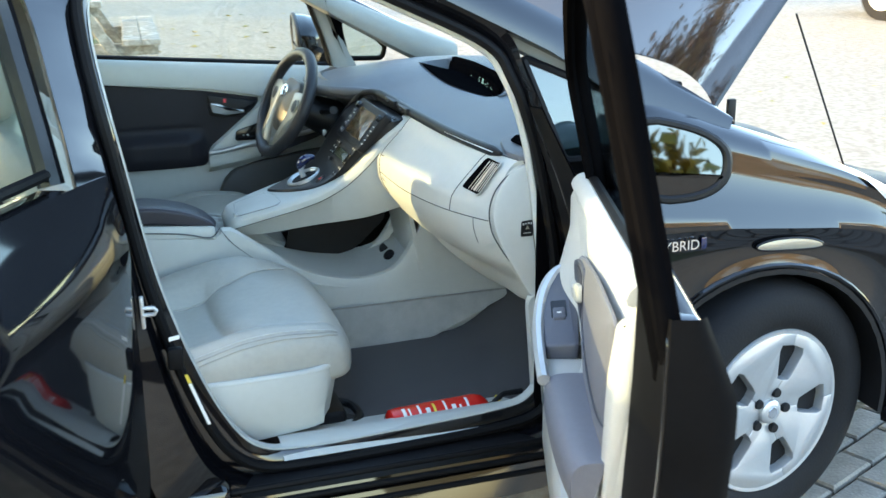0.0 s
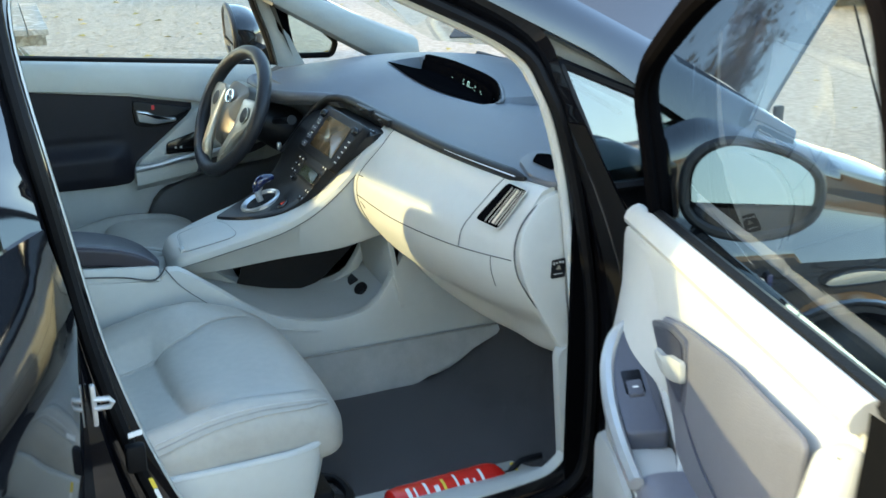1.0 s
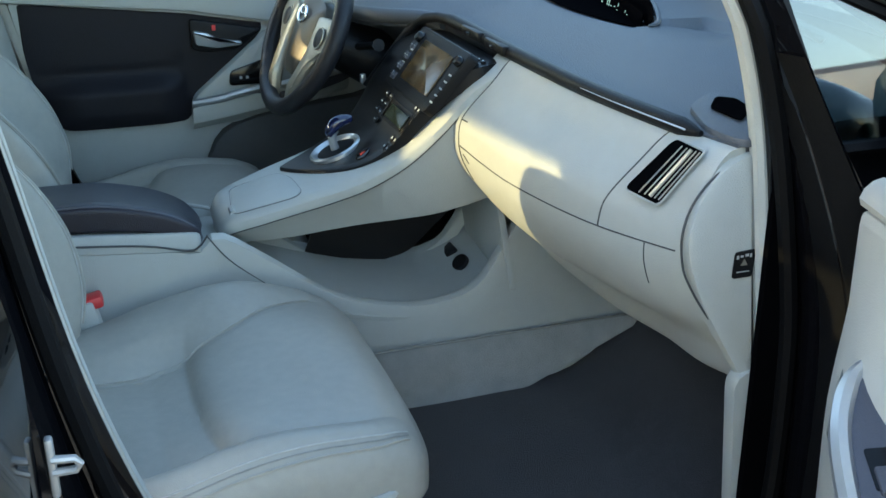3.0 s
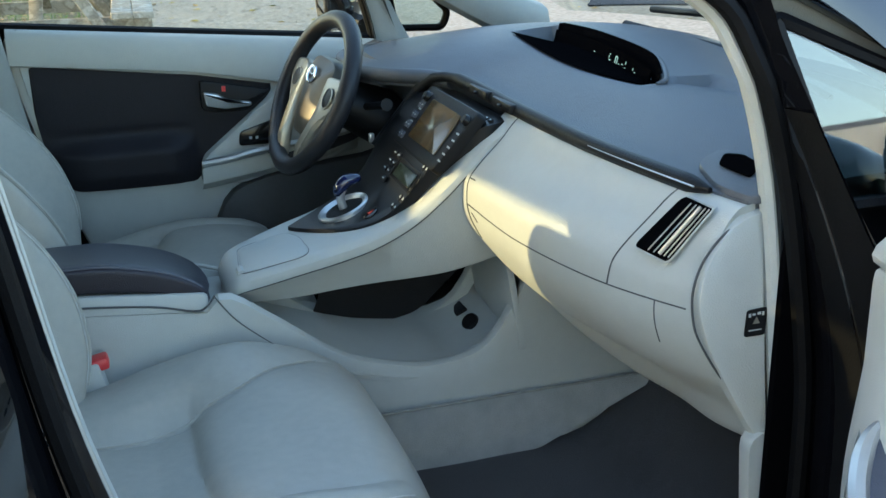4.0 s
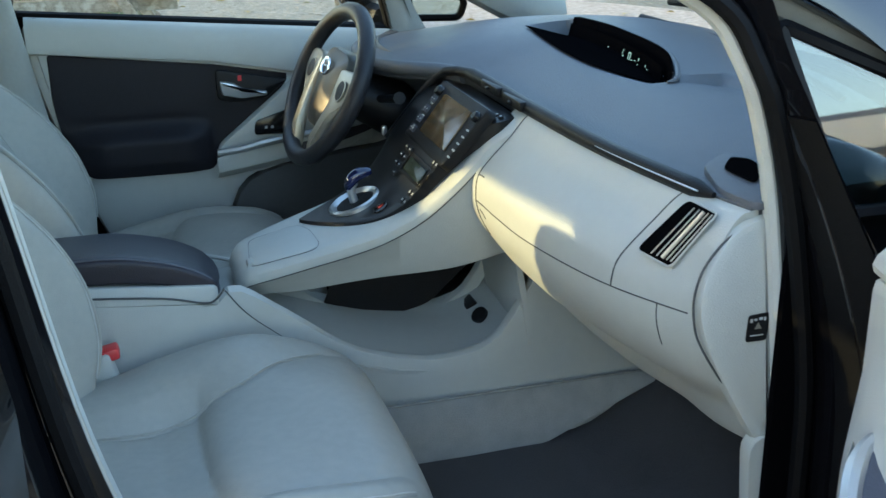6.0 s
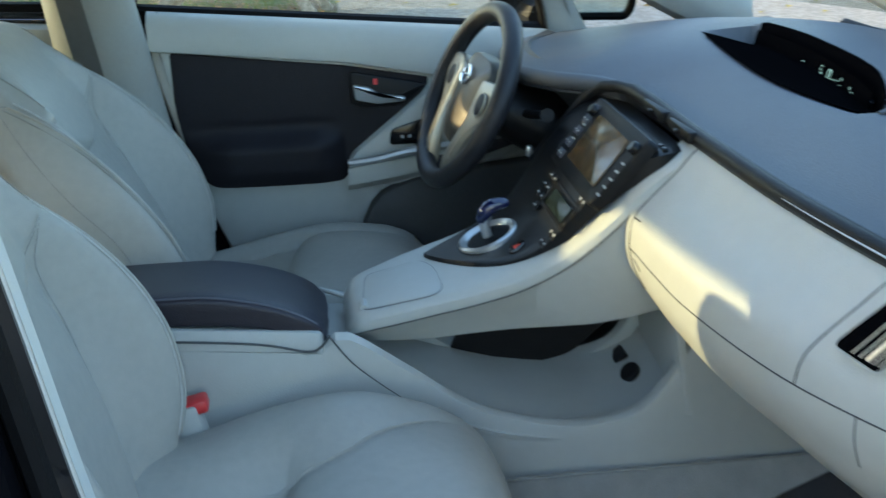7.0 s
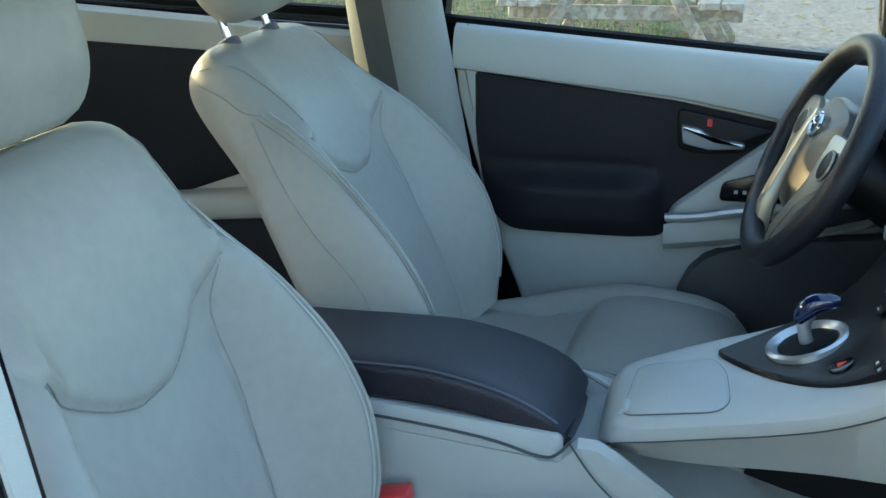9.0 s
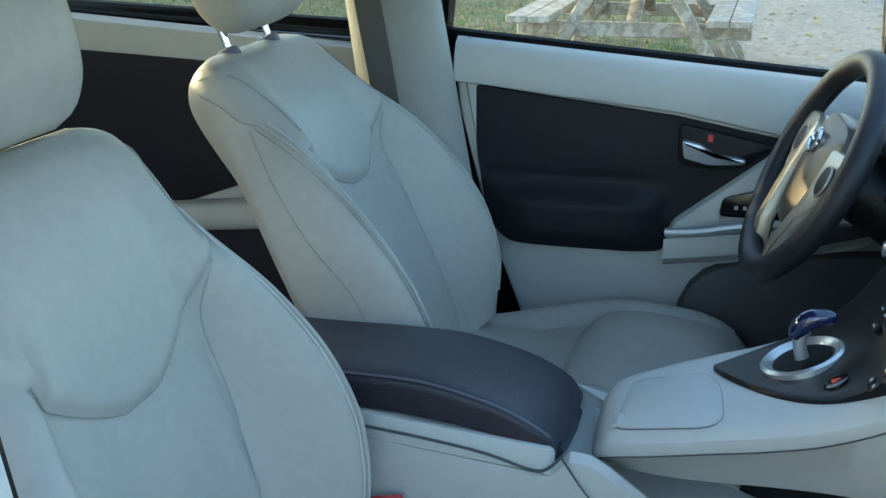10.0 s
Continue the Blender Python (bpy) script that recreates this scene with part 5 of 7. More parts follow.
def crest_z(y):
    return smooth_table(y, LIP_Y, [0.962, 0.970, 0.985, 1.000, 1.018, 1.023, 1.024, 1.018, 0.990, 0.96])


def lip_z(y):
    return smooth_table(y, LIP_Y, [0.945, 0.948, 0.950, 0.955, 0.963, 0.968, 0.964, 0.958, 0.952, 0.945])


def soft_valley(x, y):
    """The hood's brow runs on towards the passenger as a soft ridge with a shallow valley behind it."""
    edge = -0.372 - 0.22 * (y + 0.10)
    fade = min(1, max(0, (0.02 - y) / 0.14)) * min(1, max(0, (y + 0.36) / 0.16))
    t = min(1, max(0, (x + 0.53) / (edge + 0.53)))
    back = min(1, max(0, 1 - (x - edge) / 0.030))
    return 0.018 * fade * t * t * back * back * (3 - 2 * back)


def dent(x, y):
    """The pocket for the instrument display: deepest under its brow."""
    if not -0.20 < y < 0.25:
        return soft_valley(x, y)
    q = [-0.20, -0.19, -0.05, 0.12, 0.235, 0.25]
    xr = smooth_table(y, q, [-0.455, -0.474, -0.513, -0.523, -0.518, -0.512])
    xb = smooth_table(y, q, [-0.445, -0.430, -0.378, -0.388, -0.412, -0.420])
    t = (x - xr) / max(0.004, xb - xr)
    if t <= 0:
        return soft_valley(x, y)
    return soft_valley(x, y) * max(0, 1 - t) + 0.036 * min(1, (xb - xr) / 0.09) * (t if t <= 1 else max(0, 1 - (x - xb) / 0.007))


def dash_top(x, y):
    return dash_form(x, y) - dent(x, y)


def dash_form(x, y):
    lx, lz, cz = lip_x(y), lip_z(y), crest_z(y)
    cx = -0.40
    if x < cx:
        t = max(0, (x - lx) / (cx - lx))
        return lz + (cz - lz) * math.sin(t * math.pi / 2) ** 1.1
    t = (x - cx) / 0.30
    return cz - 0.035 * t * t


def dash_pt(u, v):
    y = -0.69 + 1.38 * v
    far = -0.10 - 0.22 * abs(2 * v - 1) ** 2.2
    x = lip_x(y) + (far - lip_x(y)) * u
    return (x, y, dash_top(x, y))


dash = part("dashboard", thick(grid(dash_pt, 110, 120), 0.03), DASH, car, "slate grey moulded dashboard")


# instrument recess under a brow
def recess(u, v):
    y = -0.188 + 0.436 * v
    q = [-0.19, -0.05, 0.12, 0.235]
    a = smooth_table(y, q, [-0.470, -0.509, -0.519, -0.514])
    b = smooth_table(y, q, [-0.434, -0.380, -0.390, -0.412])
    x = a + (b + 0.015 - a) * u
    return (x - (0.002 if u > 0.9 else 0), y, dash_top(x, y) + (0.0035 if u < 0.75 else 0.0065))


part("display_recess", grid(recess, 40, 40), MATTE, dash, "black display recess")
brow = spline([(-0.425, 0.275, 0), (-0.412, 0.235, 0), (-0.385, 0.12, 0), (-0.375, -0.05, 0), (-0.427, -0.19, 0), (-0.455, -0.21, 0)], 6)
part("display_brow", tube([(p.x + 0.012, p.y, dash_form(p.x, p.y) - 0.001) for p in brow], [0.002 + 0.005 * math.sin(math.pi * i / (len(brow) - 1)) for i in range(len(brow))], 8), DASH, dash)
def face(u, v, w):
    """On the upright display face: u to the car's left, v up from the pocket's floor."""
    x = -0.402 - 0.12 * max(0, abs(u - 0.01) - 0.05)
    return (x - w + 0.25 * (v - 0.012), u, dash_form(x, u) - 0.034 + v)


part("display_glass", grid(lambda a, b: face(-0.125 + 0.368 * a, 0.030 * b, 0.0), 20, 3), MATTE, dash, "dark upright instrument display")
for y, z, ww, hh in ((-0.050, 0.020, 0.007, 0.0016), (-0.050, 0.008, 0.007, 0.0016), (-0.0465, 0.014, 0.0018, 0.012), (-0.0535, 0.014, 0.0018, 0.012),
                     (-0.062, 0.010, 0.004, 0.0012), (-0.024, 0.019, 0.004, 0.0014), (-0.022, 0.014, 0.0018, 0.003), (-0.026, 0.009, 0.004, 0.003), (-0.074, 0.012, 0.005, 0.0012),
                     (-0.086, 0.017, 0.0014, 0.005), (-0.086, 0.008, 0.0014, 0.003), (-0.118, 0.014, 0.0016, 0.004), (-0.128, 0.011, 0.004, 0.0012), (-0.105, 0.006, 0.010, 0.0010), (0.030, 0.012, 0.003, 0.0014)):
    part("digit", slab([(y - ww / 2, z - hh / 2), (y + ww / 2, z - hh / 2), (y + ww / 2, z + hh / 2), (y - ww / 2, z + hh / 2)], 0.0006, lambda u, v, w: face(u + 0.064, v, 0.001 + w), 0), DIGIT, dash)
part("windscreen_vent", tube([(-0.22, -0.35, dash_top(-0.22, -0.35) + 0.002), (-0.15, 0.0, dash_top(-0.15, 0) + 0.002), (-0.22, 0.35, dash_top(-0.22, 0.35) + 0.002)], 0.008, 6, flat=0.4), BLACK, dash, "black windscreen vent slot")
# side demister outlet
part("demister", slab(rounded([(-0.575, -0.700), (-0.592, -0.64), (-0.572, -0.560), (-0.525, -0.538), (-0.496, -0.585), (-0.50, -0.690)], 0.018), 0.010, lambda u, v, w: (u, v, dash_top(u, v) - 0.002 + w), 0.004), DASH, dash, "grey side window demister")
part("demister_grille", slab(rounded([(-0.560, -0.592), (-0.536, -0.566), (-0.520, -0.586), (-0.522, -0.628), (-0.552, -0.650)], 0.008), 0.002, lambda u, v, w: (u, v, dash_top(u, v) + 0.009 + w), 0), MATTE, dash, "black grille")


# pale lower dash in front of the passenger
def mid_x(y):
    return smooth_table(y, [-0.70, -0.66, -0.53, -0.35, -0.23, -0.18, -0.145], [-0.620, -0.645, -0.698, -0.735, -0.743, -0.745, -0.750])


LOW_H = [0.0, 0.07, 0.18, 0.34, 0.42, 0.55, 0.72, 0.86, 0.93, 1.0]


def low_dash(u, v):
    y = -0.690 + 0.568 * v
    lx, lz, mx = lip_x(y), lip_z(y), mid_x(y)
    bx = smooth_table(y, [-0.70, -0.62, -0.55, -0.45, -0.33, -0.22, -0.18, -0.145], [-0.535, -0.530, -0.526, -0.518, -0.538, -0.565, -0.590, -0.625])
    bz = smooth_table(y, [-0.70, -0.62, -0.55, -0.45, -0.33, -0.22, -0.18, -0.145], [0.614, 0.590, 0.574, 0.560, 0.557, 0.572, 0.596, 0.640])
    x = smooth_table(u, LOW_H, [lx + 0.01, lx - 0.012, lx - 0.035 - 0.1 * (lx - mx - 0.06), mx + 0.010, mx + 0.002, mx + 0.07 * (bx - mx), mx + 0.36 * (bx - mx), mx + 0.84 * (bx - mx), bx, bx + 0.03])
    z = smooth_table(u, LOW_H, [lz - 0.002, lz - 0.008, lz - 0.040, 0.862, 0.833, 0.833 - 0.24 * (0.833 - bz), 0.833 - 0.52 * (0.833 - bz), 0.833 - 0.76 * (0.833 - bz), bz + 0.012, bz - 0.006])
    return Vector((x, y, z))


low = part("glovebox_panel", thick(grid(low_dash, 60, 40), 0.012), PALE, dash, "pale grey glovebox panel")


def low_line(us, vs, r=0.0012, mat=GAP, name="panel_gap"):
    pts = [low_dash(u, v) for u, v in zip(us, vs)]
    return part(name, tube(pts, r, 5), mat, dash)


lin = lambda a, b, n=16: [a + (b - a) * i / (n - 1) for i in range(n)]
low_line(lin(0.475, 0.475), lin(0.04, 0.935))
low_line(lin(0.06, 0.475), lin(0.915, 0.935))
low_line(lin(0.06, 0.475), lin(0.165, 0.245))
low_line(lin(0.475, 0.62), lin(0.115, 0.130), 0.0009)
low_line(lin(0.475, 0.62), lin(0.935, 0.92), 0.0014)
low_line(lin(0.36, 0.36, 4), lin(0.925, 0.895, 4))
low_line(lin(0.50, 0.52, 4), lin(0.915, 0.885, 4))
# dark trim strip with a silver line along the top of the pale panel
arch = [(lip_x(y) - 0.004, y, lip_z(y) + 0.001) for y in lin(-0.640, 0.10, 24)] + [(-0.700, 0.150, 0.960), (-0.722, 0.190, 0.930), (-0.755, 0.212, 0.880), (-0.80, 0.215, 0.825)]
strip = spline(arch, 2)
part("dash_strip", tube(strip, [min(0.0125, 0.004 + 0.30 * (p.y + 0.640)) if p.y < 0.09 else 0.010 for p in strip], 10), BLACK, dash, "black dash strip")
part("dash_roll", tube([(lip_x(y) + 0.004, y, lip_z(y) - 0.010) for y in lin(0.12, 0.60, 30)], 0.014, 10), DASH, dash)
part("silver_line", tube([(lip_x(y) - 0.0165, y, lip_z(y) + 0.004) for y in lin(-0.628, -0.40, 24)], [0.0013 - 0.0009 * i / 23 for i in range(24)], 6), SILVER, dash, "thin silver trim line")
for y in (-0.10, 0.0):
    part("centre_vent", box(lip_x(y) - 0.012, y - 0.02, lip_z(y) + 0.002, 0.014, 0.085, 0.016, 0.003), BLACK, dash, "black centre air vent")
    part("vent_tab", box(lip_x(y) - 0.020, y - 0.02, lip_z(y) + 0.002, 0.010, 0.010, 0.005, 0.002), BLACK, dash)


# side air vent let into the panel
def vent_pt(a, b, lift):
    """a across (0 inner, 1 outer), b down."""
    p = low_dash(0.093 + 0.240 * b + 0.012 * a * b, 0.118 - 0.086 * a + 0.056 * b - 0.006 * a * b)
    n = Vector((-0.86, -0.15, 0.48))
    return p + n * (lift + 0.007)


ventp = part("air_vent", slab(rounded([(0.02, -0.02), (1.02, 0.03), (0.98, 1.02), (-0.03, 0.97)], 0.12), 0.004, lambda u, v, w: vent_pt(u, v, w), 0.001), MATTE, dash, "black side air vent")
part("vent_rim", tube([vent_pt(p.x, p.y, 0.003) for p in rounded([(0.00, -0.04), (1.04, 0.01), (1.0, 1.04), (-0.05, 0.99)], 0.14)], 0.0014, 6, True), PALE, dash)
for a in (0.40, 0.56, 0.84, 0.95):
    part("vent_slat", tube([vent_pt(a, 0.05, 0.005), vent_pt(a - 0.02, 0.95, 0.005)], 0.0009, 6), SILVER, ventp, "thin silver slat")
part("vent_tab", tube([vent_pt(0.71, 0.06, 0.005), vent_pt(0.69, 0.94, 0.005)], 0.0026, 8), SILVER, ventp, "silver vent tab")

# rounded end panel of the dash with its label
endp = rounded([(-0.555, 0.940), (-0.60, 0.925), (-0.632, 0.880), (-0.645, 0.83), (-0.625, 0.765), (-0.59, 0.70), (-0.545, 0.625), (-0.52, 0.615), (-0.50, 0.75), (-0.50, 0.93)], 0.03)
part("dash_end_panel", slab(endp, 0.016, lambda u, v, w: (u, -0.684 - w, v), 0.012), PALE, dash, "pale rounded dash end panel")
part("end_seam", tube(spline([(-0.552, -0.692, 0.931), (-0.598, -0.692, 0.917), (-0.631, -0.692, 0.884), (-0.645, -0.692, 0.845), (-0.643, -0.692, 0.806), (-0.632, -0.692, 0.775), (-0.600, -0.692, 0.724), (-0.560, -0.692, 0.678), (-0.530, -0.692, 0.624)], 5), 0.0016, 6), GAP, dash, "dark gap round the end panel")
part("dash_underside", thick(grid(lambda u, v: (-0.23 - 0.27 * u, -0.64 + 1.30 * v, 0.690 + 0.01 * u), 4, 6), 0.01), MATTE, dash, "black closing panel under the dash")
part("footwell_side", slab(rounded([(-0.20, 0.30), (-0.55, 0.30), (-0.55, 0.94), (-0.20, 0.94)], 0.02), 0.01, lambda u, v, w: (u, -0.722 - w, v), 0), MATTE, dash, "black footwell side lining")
lab = part("airbag_label", slab(rounded([(-0.018, -0.021), (0.016, -0.021), (0.018, 0.022), (-0.016, 0.020)], 0.005), 0.0012, lambda u, v, w: (-0.562 + u * 0.85, -0.7012 - w, 0.795 + v * 0.85), 0), BLACK, dash, "black warning label")
for a, b, ww, hh in ((-0.012, 0.013, 0.004, 0.006), (-0.005, 0.014, 0.005, 0.003), (0.004, 0.015, 0.006, 0.004), (0.011, 0.014, 0.003, 0.006), (-0.001, -0.012, 0.022, 0.0016)):
    part("label_bar", slab([(a - ww / 2, b - hh / 2), (a + ww / 2, b - hh / 2), (a + ww / 2, b + hh / 2), (a - ww / 2, b + hh / 2)], 0.0006, lambda u, v, w: (-0.562 + u * 0.8, -0.7026 - w, 0.795 + v * 0.8), 0), THREAD, dash)
part("label_mark", slab([(-0.006, -0.004), (0.006, -0.004), (0.0, 0.007)], 0.0006, lambda u, v, w: (-0.562 + u * 0.8, -0.7026 - w, 0.797 + v * 0.8), 0), CHAMPAGNE, dash)
part("kick_panel", slab(rounded([(-0.56, 0.64), (-0.30, 0.66), (-0.28, 0.36), (-0.54, 0.37)], 0.03), 0.03, lambda u, v, w: (u, -0.705 + w, v), 0.01), PALE, dash, "pale kick panel")

# dark knee panel and steering column on the driver's side
part("knee_panel", thick(grid(lambda u, v: (smooth_table(u, [0, 0.3, 0.6, 1], [lip_x(0.14 + 0.55 * v) + 0.03, -0.70, -0.66, -0.50]), 0.14 + 0.55 * v, smooth_table(u, [0, 0.3, 0.6, 1], [0.955, 0.86, 0.72, 0.60])), 14, 14), 0.02), KNEE, dash, "dark grey knee panel")
COL = Vector((-0.895, -0.085, 0.435)).normalized()
WUP = Vector((0.437, 0, 0.899)).normalized()
WC = Vector((-0.870, 0.345, 0.908))


def wheel_pt(a, b, h):
    return WC + WUP.cross(COL).normalized() * a + WUP * b + COL * h


part("column_shroud", grid(lambda u, v: WC - COL * (0.035 + 0.22 * u) + Vector((0, 1, 0)) * (0.060 + 0.045 * u) * math.cos(2 * math.pi * v) + WUP * (0.045 + 0.030 * u) * math.sin(2 * math.pi * v), 8, 24, wrap_v=True, cap=True), BLACK, dash, "black steering column shroud")
part("ignition_key", box(-0.80, 0.245, 0.835, 0.010, 0.012, 0.018, 0.002), SILVER, dash)
for s in (-1, 1):
    part("stalk", tube([wheel_pt(s * 0.05, 0.01, -0.07), wheel_pt(s * 0.15, 0.035, -0.065), wheel_pt(s * 0.175, 0.04, -0.06)], [0.007, 0.008, 0.012], 8), BLACK, dash, "black column stalk")

# steering wheel
ring = [wheel_pt(0.176 * math.cos(a), 0.145 * math.sin(a) - (0.012 if math.sin(a) < -0.7 else 0) * (-math.sin(a) - 0.7) / 0.3, 0.02) for a in [2 * math.pi * i / 72 for i in range(72)]]
rim_ob = part("steering_wheel", tube(ring, 0.0172, 14, True), WHEELHIDE, car, "black leather steering wheel with warm silver spokes")
hubo = [(-0.076, 0.052), (-0.05, 0.070), (0.05, 0.070), (0.076, 0.052), (0.068, -0.02), (0.040, -0.092), (-0.040, -0.092), (-0.068, -0.02)]
part("airbag_cover", slab(rounded(hubo, 0.025), 0.035, lambda u, v, w: wheel_pt(u, v, -0.012 + w), 0.014, 0.012), BRONZE, rim_ob, "warm grey airbag cover")
for s in (-1, 1):
    band = [(0.066, 0.040), (0.110, 0.046), (0.166, 0.040), (0.164, -0.004), (0.122, -0.030), (0.094, -0.072), (0.078, -0.122), (0.074, -0.146), (0.044, -0.150), (0.050, -0.098), (0.068, -0.030)]
    part("spoke", slab(rounded([(s * p, q) for p, q in band], 0.010), 0.020, lambda u, v, w: wheel_pt(u, v, 0.002 + w + 0.010 * max(0, (0.11 - abs(u)) / 0.06) * (v > -0.12)), 0.007, 0.003), CHAMPAGNE, rim_ob, "champagne silver spoke")
    part("control_pad", slab([(s * 0.106 + 0.021 * math.cos(a), 0.004 + 0.020 * math.sin(a)) for a in [2 * math.pi * i / 24 for i in range(24)]], 0.006, lambda u, v, w: wheel_pt(u, v, 0.022 + w), 0.002), BLACK, rim_ob, "round control pad")
    part("pad_ring", tube([wheel_pt(s * 0.106 + 0.021 * math.cos(a), 0.004 + 0.020 * math.sin(a), 0.0265) for a in [2 * math.pi * i / 24 for i in range(24)]], 0.0018, 6, True), CHAMPAGNE, rim_ob)
part("emblem", tube([wheel_pt(0.021 * math.cos(a), 0.028 + 0.016 * math.sin(a), 0.036) for a in [2 * math.pi * i / 24 for i in range(24)]], 0.0028, 6, True), CHROME, rim_ob, "chrome oval emblem")
part("emblem_bar", tube([wheel_pt(0.016 * math.cos(a), 0.034 + 0.006 * math.sin(a), 0.037) for a in [2 * math.pi * i / 18 for i in range(18)]], 0.002, 6, True), CHROME, rim_ob)

# ---- floating centre console ----
BX = [-1.125, -1.11, -1.06, -1.0, -0.94, -0.88, -0.82, -0.77, -0.72, -0.67]


def bridge_zt(x):
    return smooth_table(x, BX, [0.672, 0.690, 0.706, 0.722, 0.738, 0.760, 0.798, 0.848, 0.905, 0.940])


def bridge_zb(x):
    return smooth_table(x, BX, [0.658, 0.652, 0.652, 0.656, 0.664, 0.672, 0.680, 0.690, 0.705, 0.72])


def bridge_yr(x):
    return smooth_table(x, BX, [-0.035, -0.055, -0.070, -0.080, -0.090, -0.103, -0.122, -0.142, -0.158, -0.165])


def bridge_yl(x):
    return smooth_table(x, BX, [0.085, 0.105, 0.125, 0.140, 0.150, 0.165, 0.18, 0.19, 0.20, 0.205])


def bridge(u, v):
    """Loft of the bridge: a rounded top plate over side faces that lean in below a sharp crease."""
    x = BX[0] + (BX[-1] - BX[0]) * u
    zt, zb, yr, yl = bridge_zt(x), bridge_zb(x) - 0.014, bridge_yr(x), bridge_yl(x)
    lip = min(0.026, (zt - zb) * 0.55)
    half = ((0.05, zt), (0.022, zt - 0.0005), (0.008, zt - 0.003), (0.001, zt - 0.010), (0.0, lip and zt - lip + 0.003), (0.0015, zt - lip), (0.005, zt - lip - 0.003),
            (0.030, zb + 0.010), (0.036, zb + 0.002), (0.045, zb))
    k = round(v * 20)
    if k < 10:
        d, z = half[k]
        return (x, yr + d, z)
    d, z = half[19 - k] if k < 20 else half[0]
    return (x, yl - d, z) if k < 20 else (x, yr + d, z)


con = part("centre_console", grid(bridge, 60, 20, wrap_v=True, cap=True), PALE, car, "pale grey floating centre console")


def on_top(u, v, w):
    return (u, v, bridge_zt(u) + w)


part("console_lid", slab(rounded([(-1.100, -0.042), (-1.00, -0.066), (-0.986, -0.050), (-0.990, 0.030), (-1.006, 0.074), (-1.088, 0.082)], 0.020), 0.0022, lambda u, v, w: on_top(u, v, w - 0.0012), 0.0018), PALE, con, "pale sliding lid")
part("lid_knob", tube([on_top(-1.098, -0.036, -0.003), on_top(-1.098, -0.010, -0.002)], 0.007, 8), PALE, con, "small pale lid catch")
part("lid_gap", tube([on_top(p.x, p.y, -0.0004) for p in rounded([(-1.102, -0.044), (-0.999, -0.0685), (-0.984, -0.051), (-0.988, 0.031), (-1.004, 0.076), (-1.090, 0.084)], 0.020)], 0.0006, 5, True), GAP, con)
for sy in (-1, 1):
    part("console_seam", tube([(x, (bridge_yr(x) + 0.0012) if sy < 0 else (bridge_yl(x) - 0.0012), bridge_zt(x) - min(0.026, (bridge_zt(x) - bridge_zb(x) + 0.014) * 0.55)) for x in [-1.115 + 0.43 * i / 40 for i in range(41)]], 0.0011, 5), GAP, con)

# dark panel with shift lever, buttons and screen
def on_stack(u, v, w):
    swell = smooth_table(u, [-1.0, -0.88, -0.84, -0.80, -0.76, -0.715, -0.66], [0.0, 0.0, 0.008, 0.028, 0.030, 0.016, -0.012])
    return (u, v, bridge_zt(u) + swell + w)




def panel_top(u, v):
    x = -0.998 + 0.328 * u
    yr = smooth_table(x, [-0.998, -0.990, -0.962, -0.925, -0.885, -0.83, -0.77, -0.705, -0.67], [0.078, 0.060, 0.018, -0.026, -0.058, -0.088, -0.118, -0.148, -0.142])
    yl = smooth_table(x, [-0.998, -0.965, -0.90, -0.80, -0.72, -0.67], [0.080, 0.105, 0.145, 0.185, 0.200, 0.19])
    k = round(v * 24)
    f = min(1, max(0, (k - 1) / 22))
    edge = -0.024 if k in (0, 24) else (0.004 if k in (1, 23) else 0.007)
    return on_stack(x, yr + (yl - yr) * f + (0.0015 if k == 1 else -0.0015 if k == 23 else 0), edge)


part("shift_panel", grid(panel_top, 60, 24), PANEL, con, "black gear and control panel")
RC = Vector((-0.903, 0.053, bridge_zt(-0.903) + 0.0130))
NT = Vector((-0.36, 0, 0.93)).normalized()
SX = NT.cross(Vector((0, 1, 0))).normalized()


def ring_pt(a, b, h):
    return RC + SX * -a + Vector((0, 1, 0)) * b + NT * h


part("shift_ring", lathe([(0.034, -0.006), (0.037, -0.001), (0.044, 0.0025), (0.048, 0.0), (0.049, -0.012), (0.034, -0.012)], 36, ring_pt), SILVER, con, "satin silver gear ring")
part("shift_gate", lathe([(0.001, -0.003), (0.020, 0.001), (0.034, -0.003), (0.034, -0.010)], 28, ring_pt), RUBBER, con)
lever = spline([(-0.900, 0.050, 0.752), (-0.906, 0.050, 0.772), (-0.907, 0.049, 0.790), (-0.894, 0.047, 0.807), (-0.868, 0.044, 0.813)], 5)
part("shift_stem", tube(lever[:13], [0.0088 - 0.0012 * math.sin(i / 4) for i in range(13)], 10), SILVER, con, "silver gear stem")
part("shift_knob", tube([p + Vector((-0.004, 0, 0.003)) for p in lever[8:]], [0.0030 + 0.0088 * math.sin(math.pi * (0.1 + 0.88 * i / (len(lever) - 9))) ** 0.6 for i in range(len(lever) - 8)], 12), BLUE, con, "translucent blue gear knob")
part("hazard_button", slab([(-0.874 + 0.012 * math.cos(a), -0.030 + 0.014 * math.sin(a)) for a in [2 * math.pi * i / 20 for i in range(20)]], 0.003, lambda u, v, w: on_stack(u, v, 0.007 + w), 0.001), GLOSS, con, "hazard light button")
part("hazard_mark", slab([(-0.878, -0.035), (-0.869, -0.030), (-0.878, -0.025)], 0.0008, lambda u, v, w: on_stack(u, v, 0.0102 + w), 0), LIT_RED, con, "red triangle")
